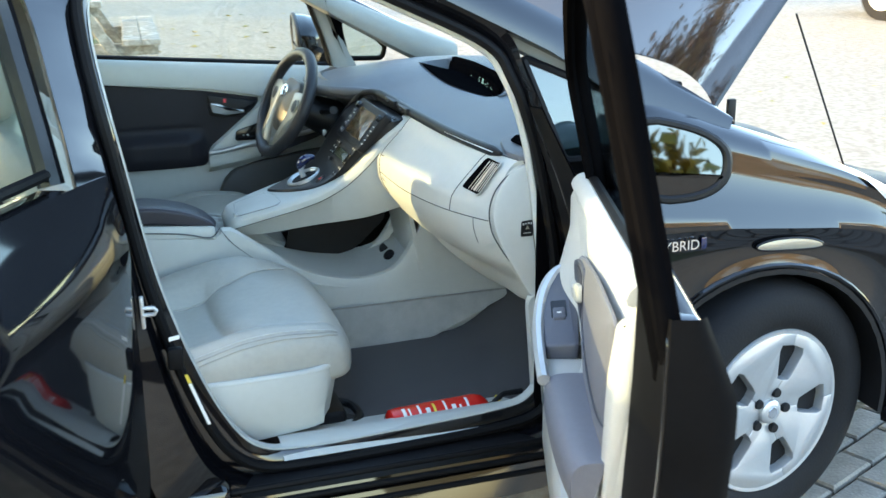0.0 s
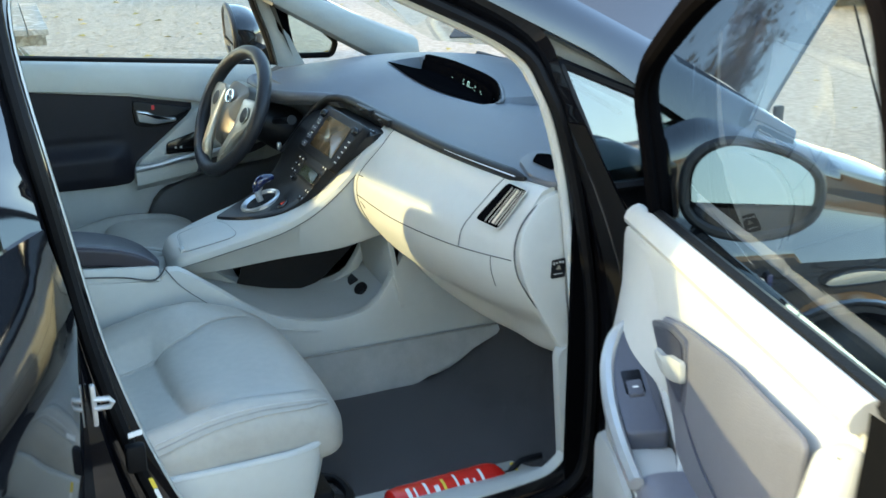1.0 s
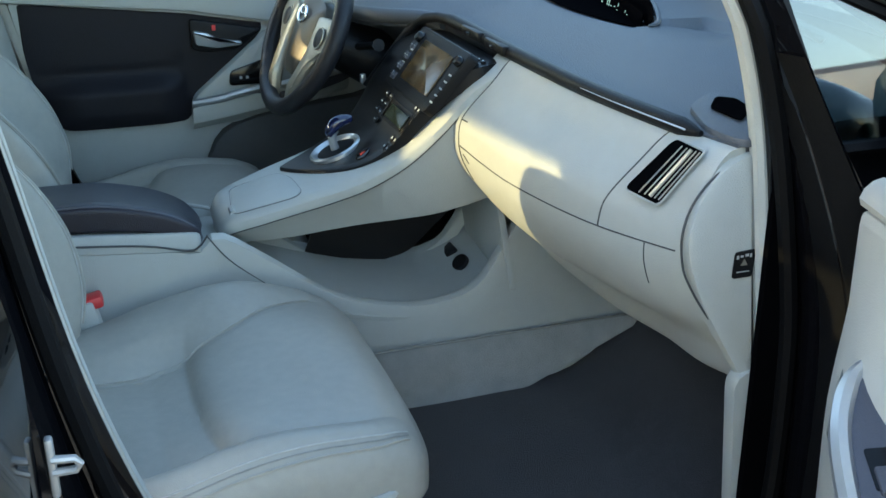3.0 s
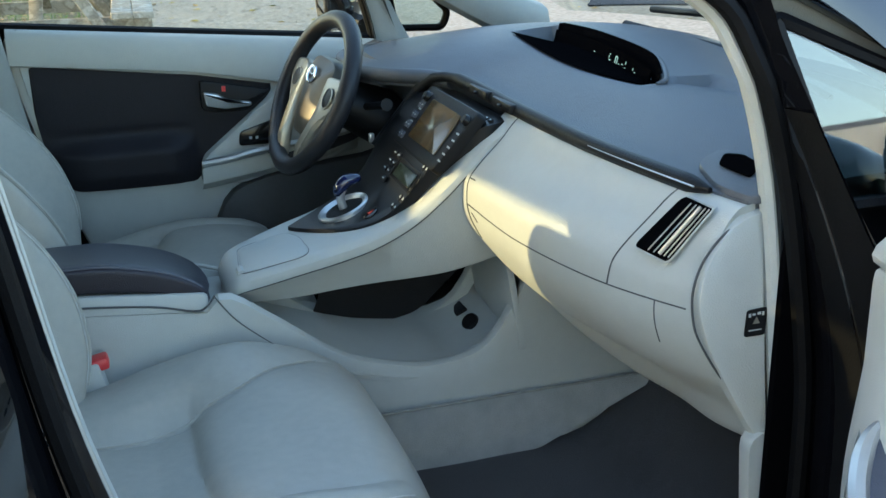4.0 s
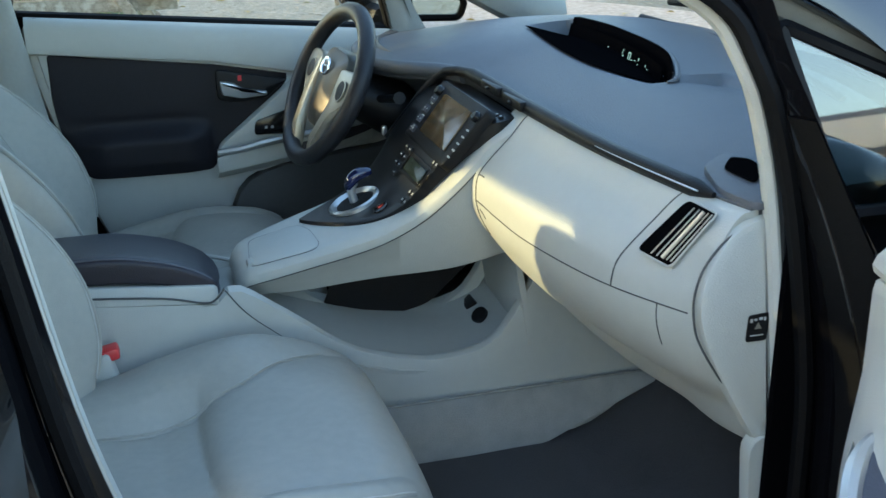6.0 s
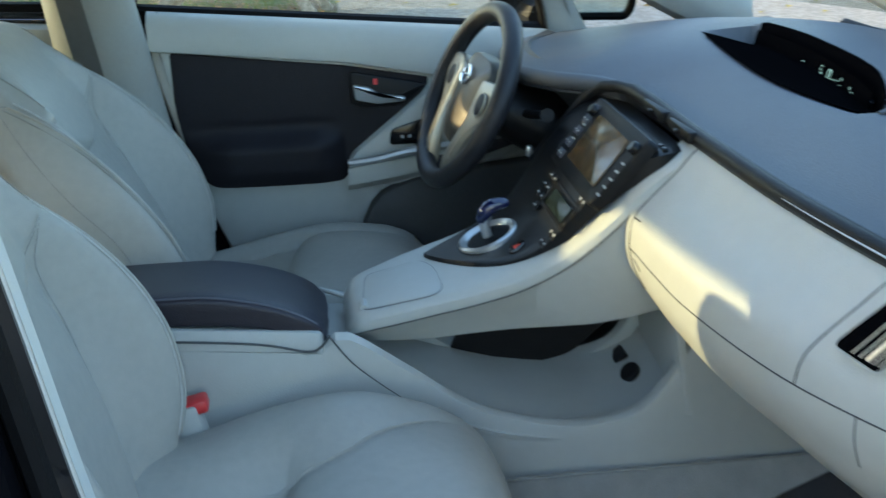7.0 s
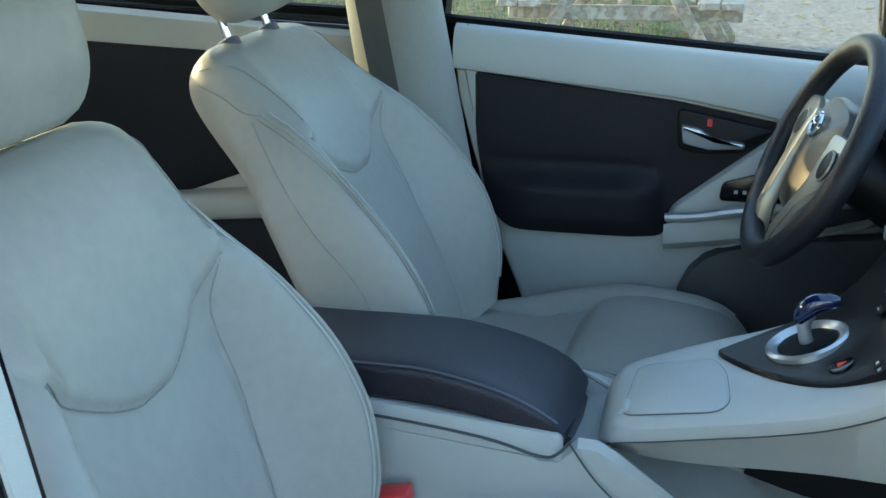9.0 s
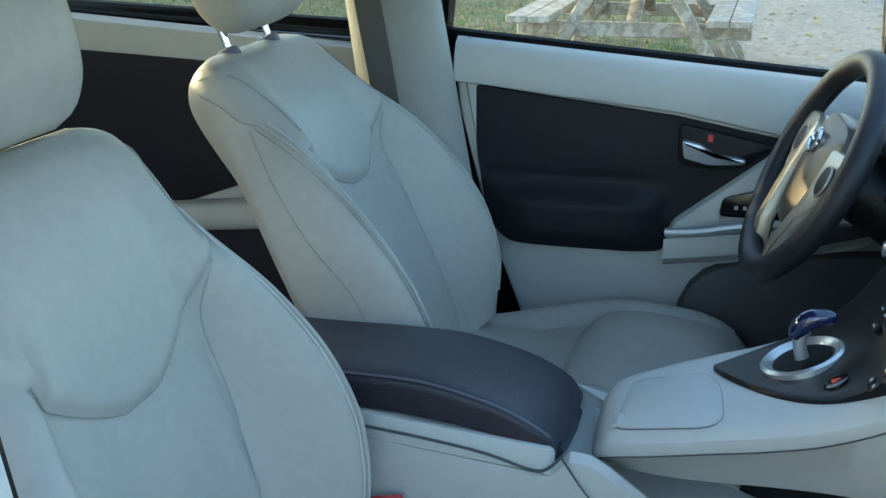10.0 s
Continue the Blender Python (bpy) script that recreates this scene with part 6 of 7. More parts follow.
for k in range(26):
    r, c = divmod(k, 2)
    x = -0.845 + 0.0125 * r
    y = bridge_yr(x) + 0.030 + 0.016 * c
    part("button", slab(rounded([(x - 0.004, y - 0.006), (x + 0.004, y - 0.006), (x + 0.004, y + 0.006), (x - 0.004, y + 0.006)], 0.002, 2), 0.002, lambda u, v, w: on_stack(u, v, 0.007 + w), 0.0006), BLACK, con)
    part("button_mark", slab([(x - 0.0015, y - 0.003), (x + 0.0012, y - 0.0022), (x + 0.0012, y + 0.0022), (x - 0.0015, y + 0.0022)], 0.0005, lambda u, v, w: on_stack(u, v, 0.0092 + w), 0), THREAD, con)
# screen bezel stands up from the panel
D0, D1 = Vector((-0.715, 0, 0.945)), Vector((-0.800, 0, 0.838))
DN = Vector((-(D0.z - D1.z), 0, D0.x - D1.x)).normalized()


def stack_pt(a, b, w):
    """a to the car's left, b down from the top of the screen."""
    return D0 + (D1 - D0).normalized() * b + Vector((0, a, 0)) + DN * w


part("screen_bezel", slab(rounded([(-0.150, -0.006), (0.105, -0.006), (0.115, 0.115), (-0.125, 0.115)], 0.012), 0.018, lambda u, v, w: stack_pt(u, v, -0.007 + w), 0.004), BLACK, con, "black screen surround")
part("touch_screen", slab(rounded([(-0.102, 0.014), (0.048, 0.014), (0.048, 0.092), (-0.102, 0.092)], 0.004), 0.002, lambda u, v, w: stack_pt(u, v, 0.012 + w), 0.0005), SCREEN, con, "glossy dark touch screen")
for s, yy in ((-1, -0.132), (1, 0.078)):
    part("dial_knob", lathe([(0.001, 0.010), (0.007, 0.010), (0.0085, 0.008), (0.009, 0.0)], 18, lambda a, b, h: stack_pt(yy + a, 0.016 + b, 0.011 + h)), GLOSS, con, "black dial knob")
    for k in range(5):
        part("button_mark", slab([(yy - 0.006, 0.040 + 0.013 * k), (yy + 0.006, 0.040 + 0.013 * k), (yy + 0.006, 0.043 + 0.013 * k), (yy - 0.006, 0.043 + 0.013 * k)], 0.0006, lambda u, v, w: stack_pt(u, v, 0.0125 + w), 0), THREAD, con)

part("climate_display", slab(rounded([(-0.095, 0.135), (0.0, 0.135), (0.0, 0.160), (-0.095, 0.160)], 0.004), 0.003, lambda u, v, w: stack_pt(u, v, 0.012 + w), 0.0005), LCD, con, "dark green climate display")
part("climate_frame", tube([stack_pt(p.x, p.y, 0.013) for p in rounded([(-0.105, 0.128), (0.015, 0.128), (0.015, 0.166), (-0.105, 0.166)], 0.006)], 0.0012, 6, True), BLACK, con)
for k in range(10):
    aa, bb = 0.090 - 0.014 * (k // 5), 0.012 + 0.021 * (k % 5)
    part("button", slab(rounded([(aa - 0.005, bb - 0.007), (aa + 0.005, bb - 0.007), (aa + 0.005, bb + 0.007), (aa - 0.005, bb + 0.007)], 0.002, 2), 0.003, lambda u, v, w: stack_pt(u, v, 0.011 + w), 0.0008), SLATE, con)
    part("button_mark", slab([(aa - 0.003, bb - 0.001), (aa + 0.003, bb - 0.001), (aa + 0.003, bb + 0.001), (aa - 0.003, bb + 0.001)], 0.0005, lambda u, v, w: stack_pt(u, v, 0.0142 + w), 0), THREAD, con)
for k in range(7):
    aa, bb = 0.030 + 0.022 * (k % 2), 0.128 + 0.016 * (k // 2)
    part("button", slab(rounded([(aa - 0.008, bb - 0.005), (aa + 0.008, bb - 0.005), (aa + 0.008, bb + 0.005), (aa - 0.008, bb + 0.005)], 0.002, 2), 0.003, lambda u, v, w: stack_pt(u, v, 0.010 + w), 0.0008), BLACK, con)
    part("button_mark", slab([(aa - 0.004, bb - 0.001), (aa + 0.004, bb - 0.001), (aa + 0.004, bb + 0.001), (aa - 0.004, bb + 0.001)], 0.0005, lambda u, v, w: stack_pt(u, v, 0.0132 + w), 0), THREAD, con)

# lower console: rear bin with padded armrest, tray in front


def side_top(x):
    return smooth_table(x, [-1.55, -1.38, -1.29, -1.21, -1.168, -1.135, -1.06, -0.95, -0.86, -0.77, -0.68, -0.60, -0.50, -0.40], [0.697, 0.694, 0.686, 0.672, 0.660, 0.684, 0.634, 0.550, 0.516, 0.506, 0.540, 0.665, 0.74, 0.75])


def far_top(x):
    return side_top(x) if x > -1.06 else smooth_table(x, [-1.55, -1.17, -1.06], [0.680, 0.662, 0.634])


def console_wall(yo, yi, top=side_top):
    """A side wall with a rounded top rim, from yo (outer face) to yi."""
    def at(u, v):
        x = -1.55 + 1.20 * u
        zt = top(x)
        out = yo + (0.012 if yo < 0 else -0.012) * math.sin(min(1, max(0, (x + 1.2) / 0.5)) * math.pi)
        f = (0, 0.55, 0.8, 0.92, 0.98, 1.0, 0.985, 0.95, 0.86)[round(v * 8)]
        yy = (0, 0.0, 0.0, 0.02, 0.10, 0.45, 0.85, 1.0, 1.05)[round(v * 8)]
        return (x, out + (yi - yo) * yy, 0.30 + (zt - 0.30) * f)
    return grid(at, 60, 9)


lower = part("console_base", console_wall(-0.098, -0.068), PALE, con, "pale console side")
part("console_wall", console_wall(0.150, 0.120, far_top), PALE, con, "pale console side")
part("kick_carpet", thick(grid(lambda u, v: (-1.20 + 0.82 * u, -0.104 - 0.022 * (1 - v) - 0.005 * v, 0.318 + 0.115 * v + (0.10 * max(0, u - 0.72) / 0.28) * (1 - v)), 24, 6), 0.006), CARPET_PALE, con, "pale carpet along the console foot")
part("carpet_edge", tube([(-1.20 + 0.82 * t, -0.112, 0.433) for t in lin(0, 1, 12)], 0.0024, 5), SEAM, con)
part("tray_floor", thick(grid(lambda u, v: (-1.17 + 0.60 * u, -0.09 + 0.24 * v, smooth_table(-1.17 + 0.60 * u, [-1.17, -1.0, -0.9, -0.8, -0.72, -0.62, -0.57], [0.60, 0.535, 0.50, 0.482, 0.480, 0.528, 0.575]) + 0.036 * v + 0.001 * noise.noise((u * 20, v * 8, 0))), 24, 10), 0.008), PALE, con, "pale console tray")
# black sheet before the pale far wall: the shade under the bridge, put in as colour
part("tray_back", slab(rounded([(-0.968, 0.524), (-0.879, 0.508), (-0.813, 0.510), (-0.755, 0.522), (-0.721, 0.553), (-0.662, 0.606), (-0.66, 0.66), (-0.93, 0.66), (-0.945, 0.572)], 0.02), 0.004, lambda u, v, w: (u, 0.116 - w, v), 0), BLACK, con, "black sheet as shade on the tray's far side")
part("tray_pocket", box(-0.84, 0.09, 0.632, 0.12, 0.04, 0.018, 0.005), PALE, con)
part("tray_front", slab(rounded([(-0.10, 0.50), (0.13, 0.50), (0.13, 0.70), (-0.10, 0.70)], 0.02), 0.012, lambda u, v, w: (-0.60 + 0.25 * (0.5 - v) - 0.3 * max(0, 0.56 - v) - w, u, v), 0.003), PALE, con)
sock = lambda a, b, h, y=0.092: (-0.676 + 0.75 * b - 0.66 * h, y + a, 0.519 + 0.66 * b + 0.75 * h)
part("accessory_socket", slab(rounded([(-0.019, -0.012), (0.019, -0.012), (0.019, 0.012), (-0.019, 0.012)], 0.004), 0.008, lambda u, v, w: sock(u, v, w), 0.002), BLACK, con, "black oblong socket cover")
for y, r in ((0.036, 0.017),):
    part("power_socket", lathe([(0.001, 0.004), (r * 0.9, 0.004), (r, 0.002), (r, -0.004)], 20, lambda a, b, h, y=y: (-0.676 + 0.75 * b - 0.66 * h, y + a * 1.3, 0.519 + 0.66 * b + 0.75 * h)), BLACK, con, "black power socket cover")
part("cup_holder", tube(spline([(-1.162, 0.126, 0.662), (-1.136, 0.098, 0.664), (-1.112, 0.070, 0.664)], 4), 0.004, 8), PALE, con)
part("cup_floor", box(-1.14, 0.03, 0.630, 0.06, 0.20, 0.02, 0.006), PALE, con)
part("rail_groove", tube(spline([(-1.150, -0.0990, 0.682), (-1.120, -0.1005, 0.640), (-1.075, -0.1045, 0.600), (-1.030, -0.1070, 0.565)], 5), [0.0013 - 0.00005 * i for i in range(16)], 5), GAP, con)
# rear bin and armrest pad
part("console_bin", slab(rounded([(-1.160, -0.0965), (-1.55, -0.0965), (-1.55, 0.148), (-1.160, 0.148)], 0.012), 0.032, lambda u, v, w: (u, v, 0.658 + w - 0.15 * (v + 0.094) + smooth_table(u, [-1.55, -1.38, -1.29, -1.21, -1.15], [0.036, 0.034, 0.028, 0.014, -0.006])), 0.006), PALE, con, "pale console bin")
part("bin_gap", tube(spline([(-1.52, -0.0988, 0.698), (-1.38, -0.0988, 0.694), (-1.25, -0.0988, 0.680), (-1.185, -0.0988, 0.664), (-1.165, -0.0988, 0.668), (-1.150, -0.0988, 0.686)], 5), 0.0018, 5), GAP, con)


def pad(u, v):
    x = -1.160 - 0.40 * u
    a = 2 * math.pi * v
    hw = 0.117 * smooth_table(u, [0, 0.04, 0.12, 1], [0.93, 0.985, 1.0, 1.0])
    top = smooth_table(u, [0, 0.03, 0.10, 0.2, 0.38, 0.55, 1], [0.690, 0.704, 0.722, 0.738, 0.754, 0.756, 0.756])
    bot = smooth_table(u, [0, 0.15, 0.37, 0.6, 1], [0.668, 0.690, 0.704, 0.708, 0.708])
    c, s = sgnpow(math.cos(a), 0.26), sgnpow(math.sin(a), 0.42 if math.sin(a) > 0 else 0.16)
    return (x + 0.02 * (1 - abs(c) ** 3) * (1 - u) * 0.5, 0.027 + c * hw, (top + bot) / 2 + s * (top - bot) / 2 - 0.15 * (c * hw + 0.112))


part("armrest_pad", grid(pad, 30, 44, wrap_v=True, cap=True), PADDARK, con, "dark blue-grey padded armrest lid")
part("pad_band", grid(lambda u, v: Vector(pad(0.004 + 0.95 * u, 0.415 + 0.165 * v)) + Vector((0, -0.0008, 0)), 30, 16), BAND, con, "dark brown leather edge band")
for vv in (0.400, 0.412):
    part("pad_seam", tube([Vector(pad(u, vv)) + Vector((0, -0.0006, 0.0005)) for u in lin(0.02, 0.95, 24)], 0.0009, 5), GREYTRIM, con)

# ---- loose things ----
ext = tagged(empty("fire_extinguisher", (-0.742, -0.625, 0.336)), "small red fire extinguisher lying on the door sill", "fire extinguisher")
EXM = Euler((0, 0, radians(4))).to_matrix()
ex = lambda a, b, h: EXM @ Vector((h, a, b))
part("bottle", lathe([(0.001, -0.125), (0.030, -0.125), (0.040, -0.118), (0.0425, -0.105), (0.0425, 0.085), (0.038, 0.104), (0.026, 0.118), (0.014, 0.124)], 40, ex), RED, ext, "red enamelled bottle")
part("valve", lathe([(0.014, 0.120), (0.016, 0.135), (0.013, 0.150), (0.010, 0.165)], 20, ex), BLACK, ext, "black valve")
part("lever", tube([ex(0.004, 0.012, 0.140), ex(0.01, 0.026, 0.165), ex(0.012, 0.024, 0.215)], 0.007, 8), BLACK, ext)
part("lever_pin", tube([ex(-0.012, 0.01, 0.150), ex(0.02, 0.018, 0.152)], 0.004, 8), YELLOW, ext)


def wrapped(h0, h1, a0, a1, name, mat):
    part(name, grid(lambda u, v: ex(0.0429 * math.cos(radians(a0 + (a1 - a0) * v)), 0.0429 * math.sin(radians(a0 + (a1 - a0) * v)), h0 + (h1 - h0) * u), 3, 10), mat, ext)


wrapped(-0.095, -0.087, 95, 165, "label_bar", WHITE)
wrapped(-0.080, -0.076, 100, 150, "label_bar", WHITE)
wrapped(-0.058, -0.052, 90, 170, "label_bar", WHITE)
wrapped(-0.040, -0.030, 110, 160, "label_bar", WHITE)
wrapped(-0.022, -0.016, 95, 140, "label_bar", YELLOW)
wrapped(0.005, 0.010, 90, 165, "label_bar", WHITE)
wrapped(0.022, 0.032, 115, 150, "label_bar", WHITE)
wrapped(0.040, 0.045, 120, 165, "label_bar", WHITE)
wrapped(0.058, 0.064, 95, 160, "label_bar", WHITE)

# ---- outside ----
tagged(part("ground", grid(lambda u, v: (-600 + 1200 * u, -600 + 1200 * v, -0.012), 2, 2), GRAVEL), "grey gravel yard", "ground", kind="structure")


def patch(name, pts, mat, z, label):
    k = spline([(a, b, 0) for a, b in pts], 8, True)
    bm = bmesh.new()
    c = sum(k, Vector()) / len(k)
    rings = []
    for f in (1.0, 0.9, 0.7, 0.4):
        rings.append([bm.verts.new((c.x + (p.x - c.x) * f, c.y + (p.y - c.y) * f, -0.010 if f == 1.0 else z)) for p in k])
    for a, b in zip(rings, rings[1:]):
        for i in range(len(k)):
            bm.faces.new((a[i], a[(i + 1) % len(k)], b[(i + 1) % len(k)], b[i]))
    bm.faces.new(rings[-1])
    return tagged(part(name, bm, mat), label, "ground", kind="structure")


patch("verge", [(-0.9, 8.0), (-1.1, 6.6), (-2.2, 5.3), (-4.5, 4.6), (-9, 4.3), (-14, 6), (-14, 13), (-7, 16), (-2.5, 13), (-1.3, 10)], SOIL, 0.03, "leaf-strewn grassy verge")


# grass blades and fallen leaves on the verge, leaves on the gravel
def scatter(name, mat, n, area, size, label, upright, parent=None, seed=1, z0=0.03):
    r = random.Random(seed)
    vs, fs = [], []
    for _ in range(n):
        x, y = area(r)
        a, s = r.uniform(0, math.tau), size * r.uniform(0.6, 1.5)
        dx, dy = math.cos(a) * s, math.sin(a) * s
        k = len(vs)
        if upright:
            h = s * r.uniform(1.5, 4)
            vs += [(x - dx * 0.2, y - dy * 0.2, z0), (x + dx * 0.2, y + dy * 0.2, z0), (x + dy * 1.2, y - dx * 1.2, z0 + h)]
            fs.append((k, k + 1, k + 2))
        else:
            t = r.uniform(0.1, 0.5) * s
            vs += [(x - dx, y - dy, z0), (x - dy * 0.6, y + dx * 0.6, z0 + t), (x + dx, y + dy, z0 + 0.004), (x + dy * 0.6, y - dx * 0.6, z0 + t * 0.6)]
            fs += [(k, k + 1, k + 2), (k, k + 2, k + 3)]
    me = bpy.data.meshes.new(name)
    me.from_pydata(vs, [], fs)
    me.materials.append(mat)
    ob = new(name, me)
    return tagged(ob, label, "plants" if upright else "leaves", kind="stuff")


def on_verge(r):
    while True:
        x, y = r.uniform(-9, -0.9), r.uniform(4.6, 13)
        edge = -1.25 - 0.35 * abs(y - 8) * 0.3 + 0.25 * noise.noise((y * 0.7, 3, 0))
        if x < edge + 0.3 * r.random() and y > 5.0 + 0.10 * (x + 9) * 0.2:
            return x, y


scatter("grass", LEAF_G, 24000, on_verge, 0.016, "short green grass", True, seed=3)
scatter("fallen_leaves", LEAF_B, 9000, on_verge, 0.022, "fallen brown leaves", False, seed=4, z0=0.04)
scatter("fallen_leaves", LEAF_Y, 150, lambda r: (r.uniform(-1.5, 5), r.uniform(3, 12)), 0.035, "scattered yellow leaves on gravel", False, seed=5, z0=-0.006)

# gravel stones in the yard beyond the car
scatter("gravel_stones", GRAVEL, 7000, lambda r: (r.uniform(-1.4, 1.6), 2.5 + 9 * r.random() ** 1.3), 0.014, "loose grey gravel stones", False, seed=6, z0=-0.010)


# timber picnic table, end on
def picnic_table(m):
    t = tagged(empty("picnic_table"), "weathered grey timber picnic table with fixed benches", "picnic table")

    def bar(name, a, b, w, h, n=None):
        a, b = Vector(a), Vector(b)
        d = (b - a).normalized()
        sd = Vector((0, 1, 0)) if abs(d.y) < 0.9 else Vector((1, 0, 0))
        up = sd.cross(d).normalized()
        bm = bmesh.new()
        bmesh.ops.create_cube(bm, size=1)
        bmesh.ops.transform(bm, matrix=Matrix.Diagonal(((b - a).length, w, h, 1)), verts=bm.verts[:])
        bmesh.ops.bevel(bm, geom=bm.edges[:], offset=0.005, segments=1, affect="EDGES")
        rot = Matrix((d, sd, up)).transposed().to_4x4()
        bmesh.ops.transform(bm, matrix=Matrix.Translation((a + b) / 2) @ rot, verts=bm.verts[:])
        return part(name, bm, WOOD, t)

    for y in (0.28, 1.52):
        for s in (-1, 1):
            bar("leg", (s * 0.62, y, 0.0), (s * 0.20, y, 0.71), 0.045, 0.078)
        bar("bench_bearer", (-0.76, y + 0.05, 0.36), (0.76, y + 0.05, 0.36), 0.045, 0.095)
        bar("top_bearer", (-0.34, y + 0.05, 0.665), (0.34, y + 0.05, 0.665), 0.045, 0.09)
    bar("brace", (0, 0.33, 0.36), (0, 0.85, 0.66), 0.045, 0.09)
    bar("brace", (0, 1.47, 0.36), (0, 0.95, 0.66), 0.045, 0.09)
    for k in range(5):
        x = -0.30 + 0.15 * k
        bar("tabletop_plank", (x, 0, 0.735), (x, 1.8, 0.735), 0.138, 0.045)
    for s in (-1, 1):
        for x in (0.56, 0.70):
            bar("bench_plank", (s * x, 0, 0.445), (s * x, 1.8, 0.445), 0.135, 0.045)
    t.matrix_basis = m
    return t


picnic_table(pose(-1.64, 5.85, -0.01, 0, 0, -2))


# parked white car beyond, seen low down
def parked_car(m):
    c = tagged(empty("parked_car"), "white car parked on the far side of the yard", "car")
    prof = [(-2.1, 0.35), (-2.15, 0.75), (-1.9, 0.95), (-1.3, 1.02), (-0.7, 1.42), (0.5, 1.46), (1.3, 1.05), (2.0, 0.85), (2.1, 0.55), (2.0, 0.32)]
    pr = spline([(a, b, 0) for a, b in prof], 4, True)
    secs = [(-0.85, 0.93), (-0.80, 1.0), (0.80, 1.0), (0.85, 0.93)]
    part("body", grid(lambda u, v: (pr[round(v * len(pr)) % len(pr)].x, secs[round(u * 3)][0] * (1 - 0.16 * max(0, pr[round(v * len(pr)) % len(pr)].y - 0.95)), 0.3 + (pr[round(v * len(pr)) % len(pr)].y - 0.3) * secs[round(u * 3)][1]), 4, len(pr), wrap_v=True, cap=True), WHITECAR, c)
    for s in (-1, 1):
        part("side_window", slab(rounded([(-0.95, 1.04), (-0.62, 1.34), (0.45, 1.38), (1.0, 1.06)], 0.05), 0.01, lambda u, v, w: (u, s * (0.855 - 0.10 * max(0, v - 0.95) + w), v), 0.004), GLOSS, c)
        part("sill", box(0, s * 0.80, 0.27, 2.4, 0.08, 0.14, 0.02), BLACK, c)
        for x in (-1.3, 1.35):
            w = part("wheel", lathe([(0.05, 0.0), (0.31, 0.0), (0.31, 0.19), (0.05, 0.19)], 32, lambda a, b, h: (x + a, s * (0.87 - h), 0.31 + b)), TYRE, c)
            part("wheel_cover", lathe([(0.001, 0.0), (0.20, 0.0), (0.20, 0.02), (0.001, 0.02)], 28, lambda a, b, h: (x + a, s * (0.875 - h), 0.31 + b)), ALLOY, w)
    c.matrix_basis = m
    return c


parked_car(pose(8.6, 6.9, -0.01, 0, 0, 100))


# house behind the viewpoint, as the paint and mirrors reflect it
def house(m, label):
    h = tagged(empty("house"), label, "house")
    wall = part("wall", box(0, 0, 1.5, 14, 7, 3.0), BRICK, h, "tan brick wall", smooth=False)
    bm = bmesh.new()
    v = [bm.verts.new(p) for p in ((-7.4, -3.9, 2.9), (7.4, -3.9, 2.9), (7.4, 3.9, 2.9), (-7.4, 3.9, 2.9), (-6.8, 0, 3.7), (6.8, 0, 3.7))]
    for f in ((0, 1, 5, 4), (2, 3, 4, 5), (1, 2, 5), (3, 0, 4), (3, 2, 1, 0)):
        bm.faces.new([v[i] for i in f])
    part("roof", bm, ROOFTILE, h, "brown tiled roof", smooth=False)
    part("fascia", box(0, 3.94, 2.86, 14.9, 0.08, 0.55, 0.01), RENDER, h, "white eaves board")
    for x in (-5, -2, 2.2, 5):
        w = part("window", box(x, 3.48, 1.55, 1.3, 0.12, 1.2, 0.02), RENDER, wall, "white window")
    part("door", box(0.1, 3.49, 1.05, 1.0, 0.10, 2.1, 0.02), RENDER, wall, "white front door")
    h.matrix_basis = m
    return h


house(pose(14.0, -18.5, -0.01, 0, 0, 28), "tan brick bungalow with a brown tiled roof")


def tree(m, height, mat, seed, label, spread=0.32):
    r = random.Random(seed)
    t = tagged(empty("tree"), label, "tree")
    bm = tube(spline([(0, 0, 0), (0.1, 0.05, height * 0.3), (-0.05, 0.1, height * 0.6), (0.1, 0, height * 0.92)], 5), [0.024 * height * (1 - 0.055 * i) for i in range(16)], 8)
    trunk = part("trunk", bm, BARK, t)
    vs, fs = [], []
    for k in range(16):
        a, z = r.uniform(0, math.tau), height * r.uniform(0.28, 0.85)
        ln = height * spread * r.uniform(0.5, 1.0) * (1.1 - z / height * 0.6)
        tip = Vector((math.cos(a) * ln, math.sin(a) * ln, z + ln * r.uniform(0.2, 0.7)))
        part("limb", tube(spline([(0, 0, z - 0.1), tip * 0.5 + Vector((0, 0, z * 0.45)), tip], 3), [0.05 - 0.006 * i for i in range(7)], 5), BARK, trunk)
        for j in range(150):
            p = tip.lerp(Vector((0, 0, z)), r.random() ** 1.6 * 0.75) + Vector((r.gauss(0, 1), r.gauss(0, 1), r.gauss(0, 0.8))) * height * 0.045
            s = 0.10 + 0.16 * r.random()
            d1 = Vector((r.gauss(0, 1), r.gauss(0, 1), r.gauss(0, 1))).normalized() * s
            d2 = d1.orthogonal().normalized() * s * 0.7
            q = len(vs)
            vs += [p - d1, p + d2, p + d1, p - d2]
            fs.append((q, q + 1, q + 2, q + 3))
    me = bpy.data.meshes.new("crown")
    me.from_pydata(vs, [], fs)
    me.materials.append(mat)
    c = new("crown", me)
    c.parent = t
    t.matrix_basis = m
    return t


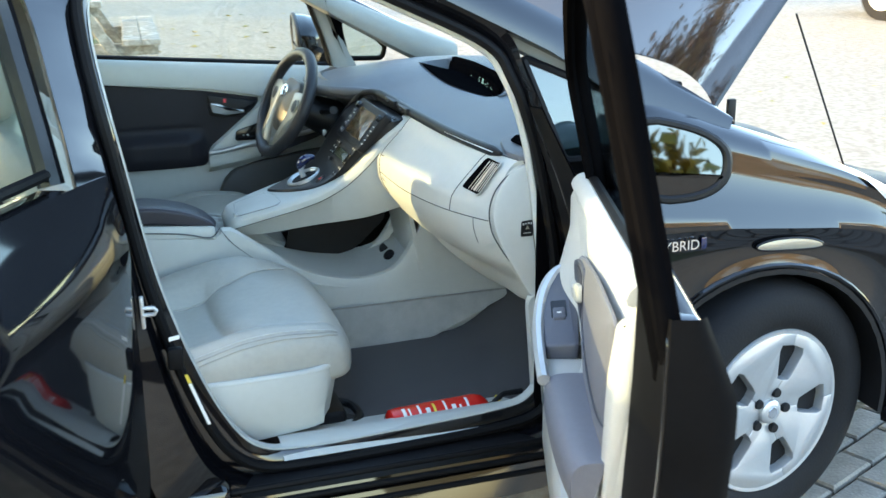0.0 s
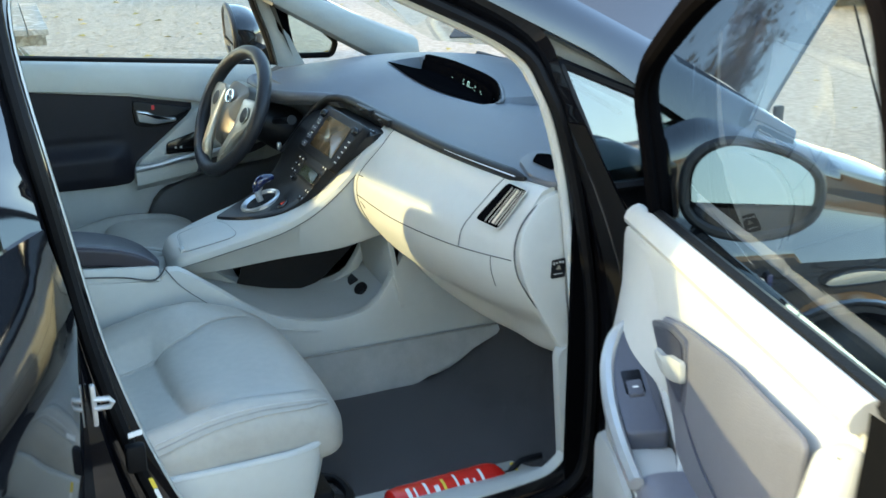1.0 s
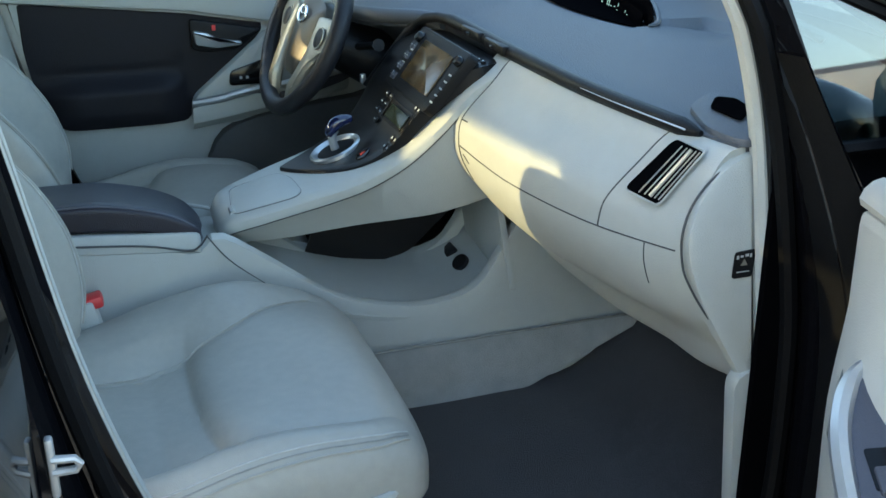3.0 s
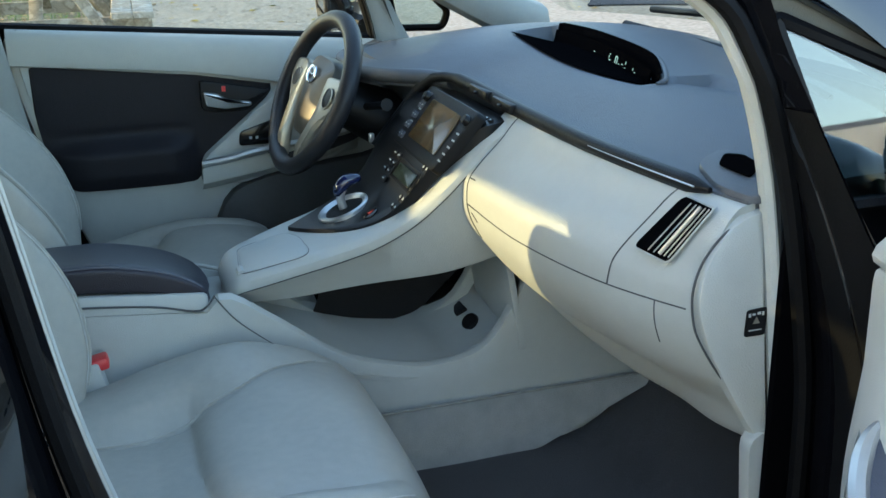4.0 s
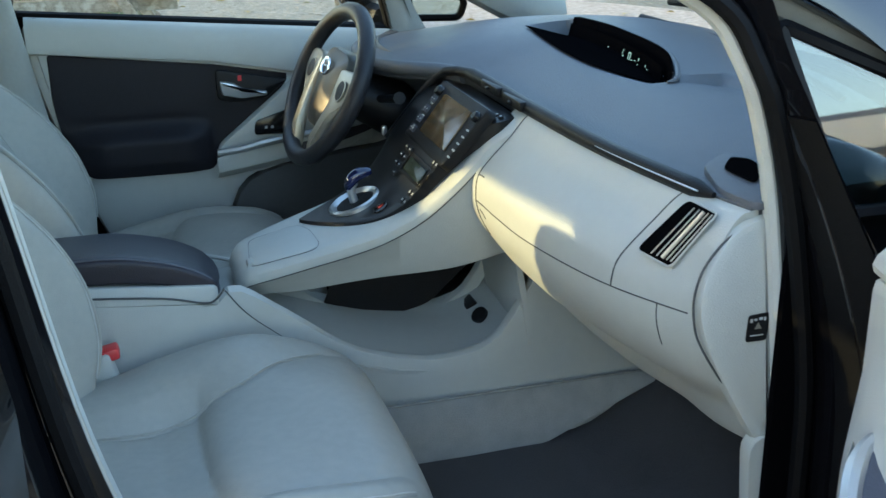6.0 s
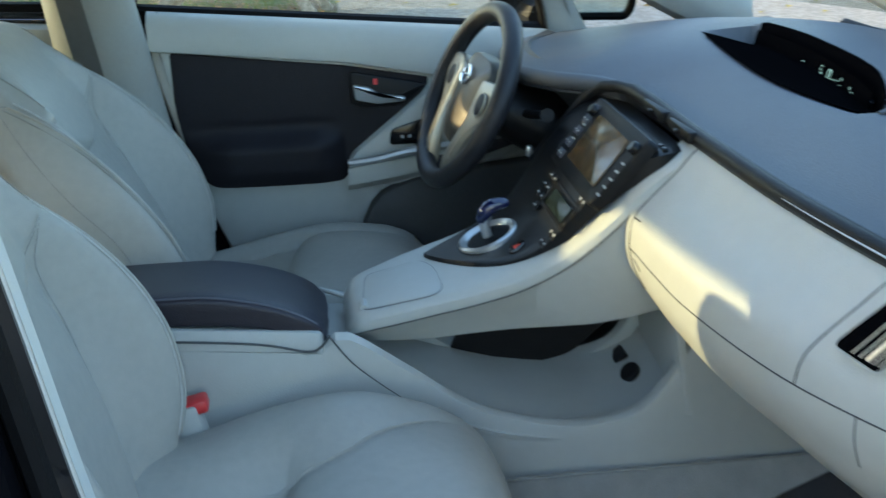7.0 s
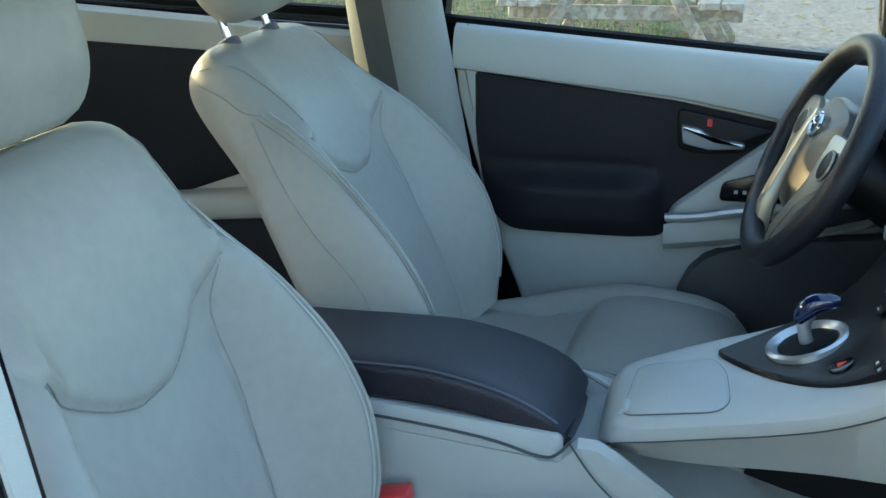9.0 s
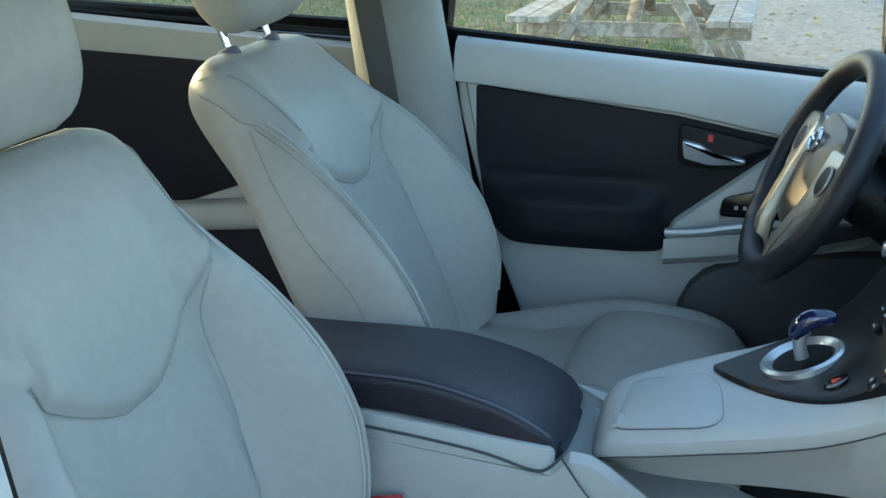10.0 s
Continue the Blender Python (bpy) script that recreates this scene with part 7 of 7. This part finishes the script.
k = 0
for x, y, h, mat, lab in ((-13, -9, 8, LEAF_B, "tree with dry brown leaves"), (-9, -13, 7, LEAF_Y, "tree with yellow autumn leaves"), (-17, -5, 9, LEAF_B, "tree with dry brown leaves"),
                          (-20, -11, 10, LEAF_B, "tree with dry brown leaves"), (-5, -17, 8, LEAF_Y, "tree with yellow autumn leaves"), (-16, -15, 9, LEAF_G, "broad tree with green leaves"),
                          (27, -20, 8, LEAF_G, "broad tree with green leaves"), (-22, -4, 8, LEAF_B, "tree with dry brown leaves"), (-6, 19, 12, LEAF_B, "tall tree with dry brown leaves"), (-1.5, 21, 13, LEAF_B, "tall tree with dry brown leaves"),
                          (-10, 20, 12, LEAF_B, "tall tree with dry brown leaves"), (-3.5, 25, 13, LEAF_B, "tall tree with dry brown leaves"), (-14, 17, 10, LEAF_Y, "tree with yellow autumn leaves")):
    k += 1
    tree(pose(x, y, -0.01, 0, 0, 40 * k), h, mat, k, lab)

# ---- pavers beside the car ----
paving = tagged(part("pavement", grid(lambda u, v: (0.02 + 2.66 * u, -2.02 + 1.72 * v, -0.006), 2, 2), SOIL), "mossy bed of the paver joints", "pavement", kind="structure")
PW, PL = 0.10, 0.20
bm = bmesh.new()
bmesh.ops.create_cube(bm, size=1, matrix=Matrix.Translation((0, 0, -0.5 * 0.03)) @ Matrix.Diagonal((PL - 0.010, PW - 0.010, 0.03, 1)))
bmesh.ops.bevel(bm, geom=[e for e in bm.edges if all(v.co.z > -0.001 for v in e.verts)], offset=0.006, segments=1, affect="EDGES")
first = None
pr = random.Random(9)
CA, SA = math.cos(radians(24)), math.sin(radians(24))
for j in range(-16, 18):
    for i in range(-9, 12):
        a, b = (i + 0.5 * (j % 2)) * PL, j * PW
        x, y = 1.0 + CA * a - SA * b, -1.35 + SA * a + CA * b
        if not (-0.3 < x < 2.6 and -2.9 < y < -0.35):
            continue
        if y < -1.9 or x < 0.1:
            continue
        z = 0.012 + pr.uniform(-0.002, 0.004)
        m = Matrix.Translation((x, y, z)) @ Euler((pr.gauss(0, 0.008), pr.gauss(0, 0.008), radians(24) + pr.gauss(0, 0.01))).to_matrix().to_4x4()
        if first is None:
            first = part("paver", bm, STONE, paving)
            first.matrix_basis = m
        else:
            share("paver", first, paving, m)
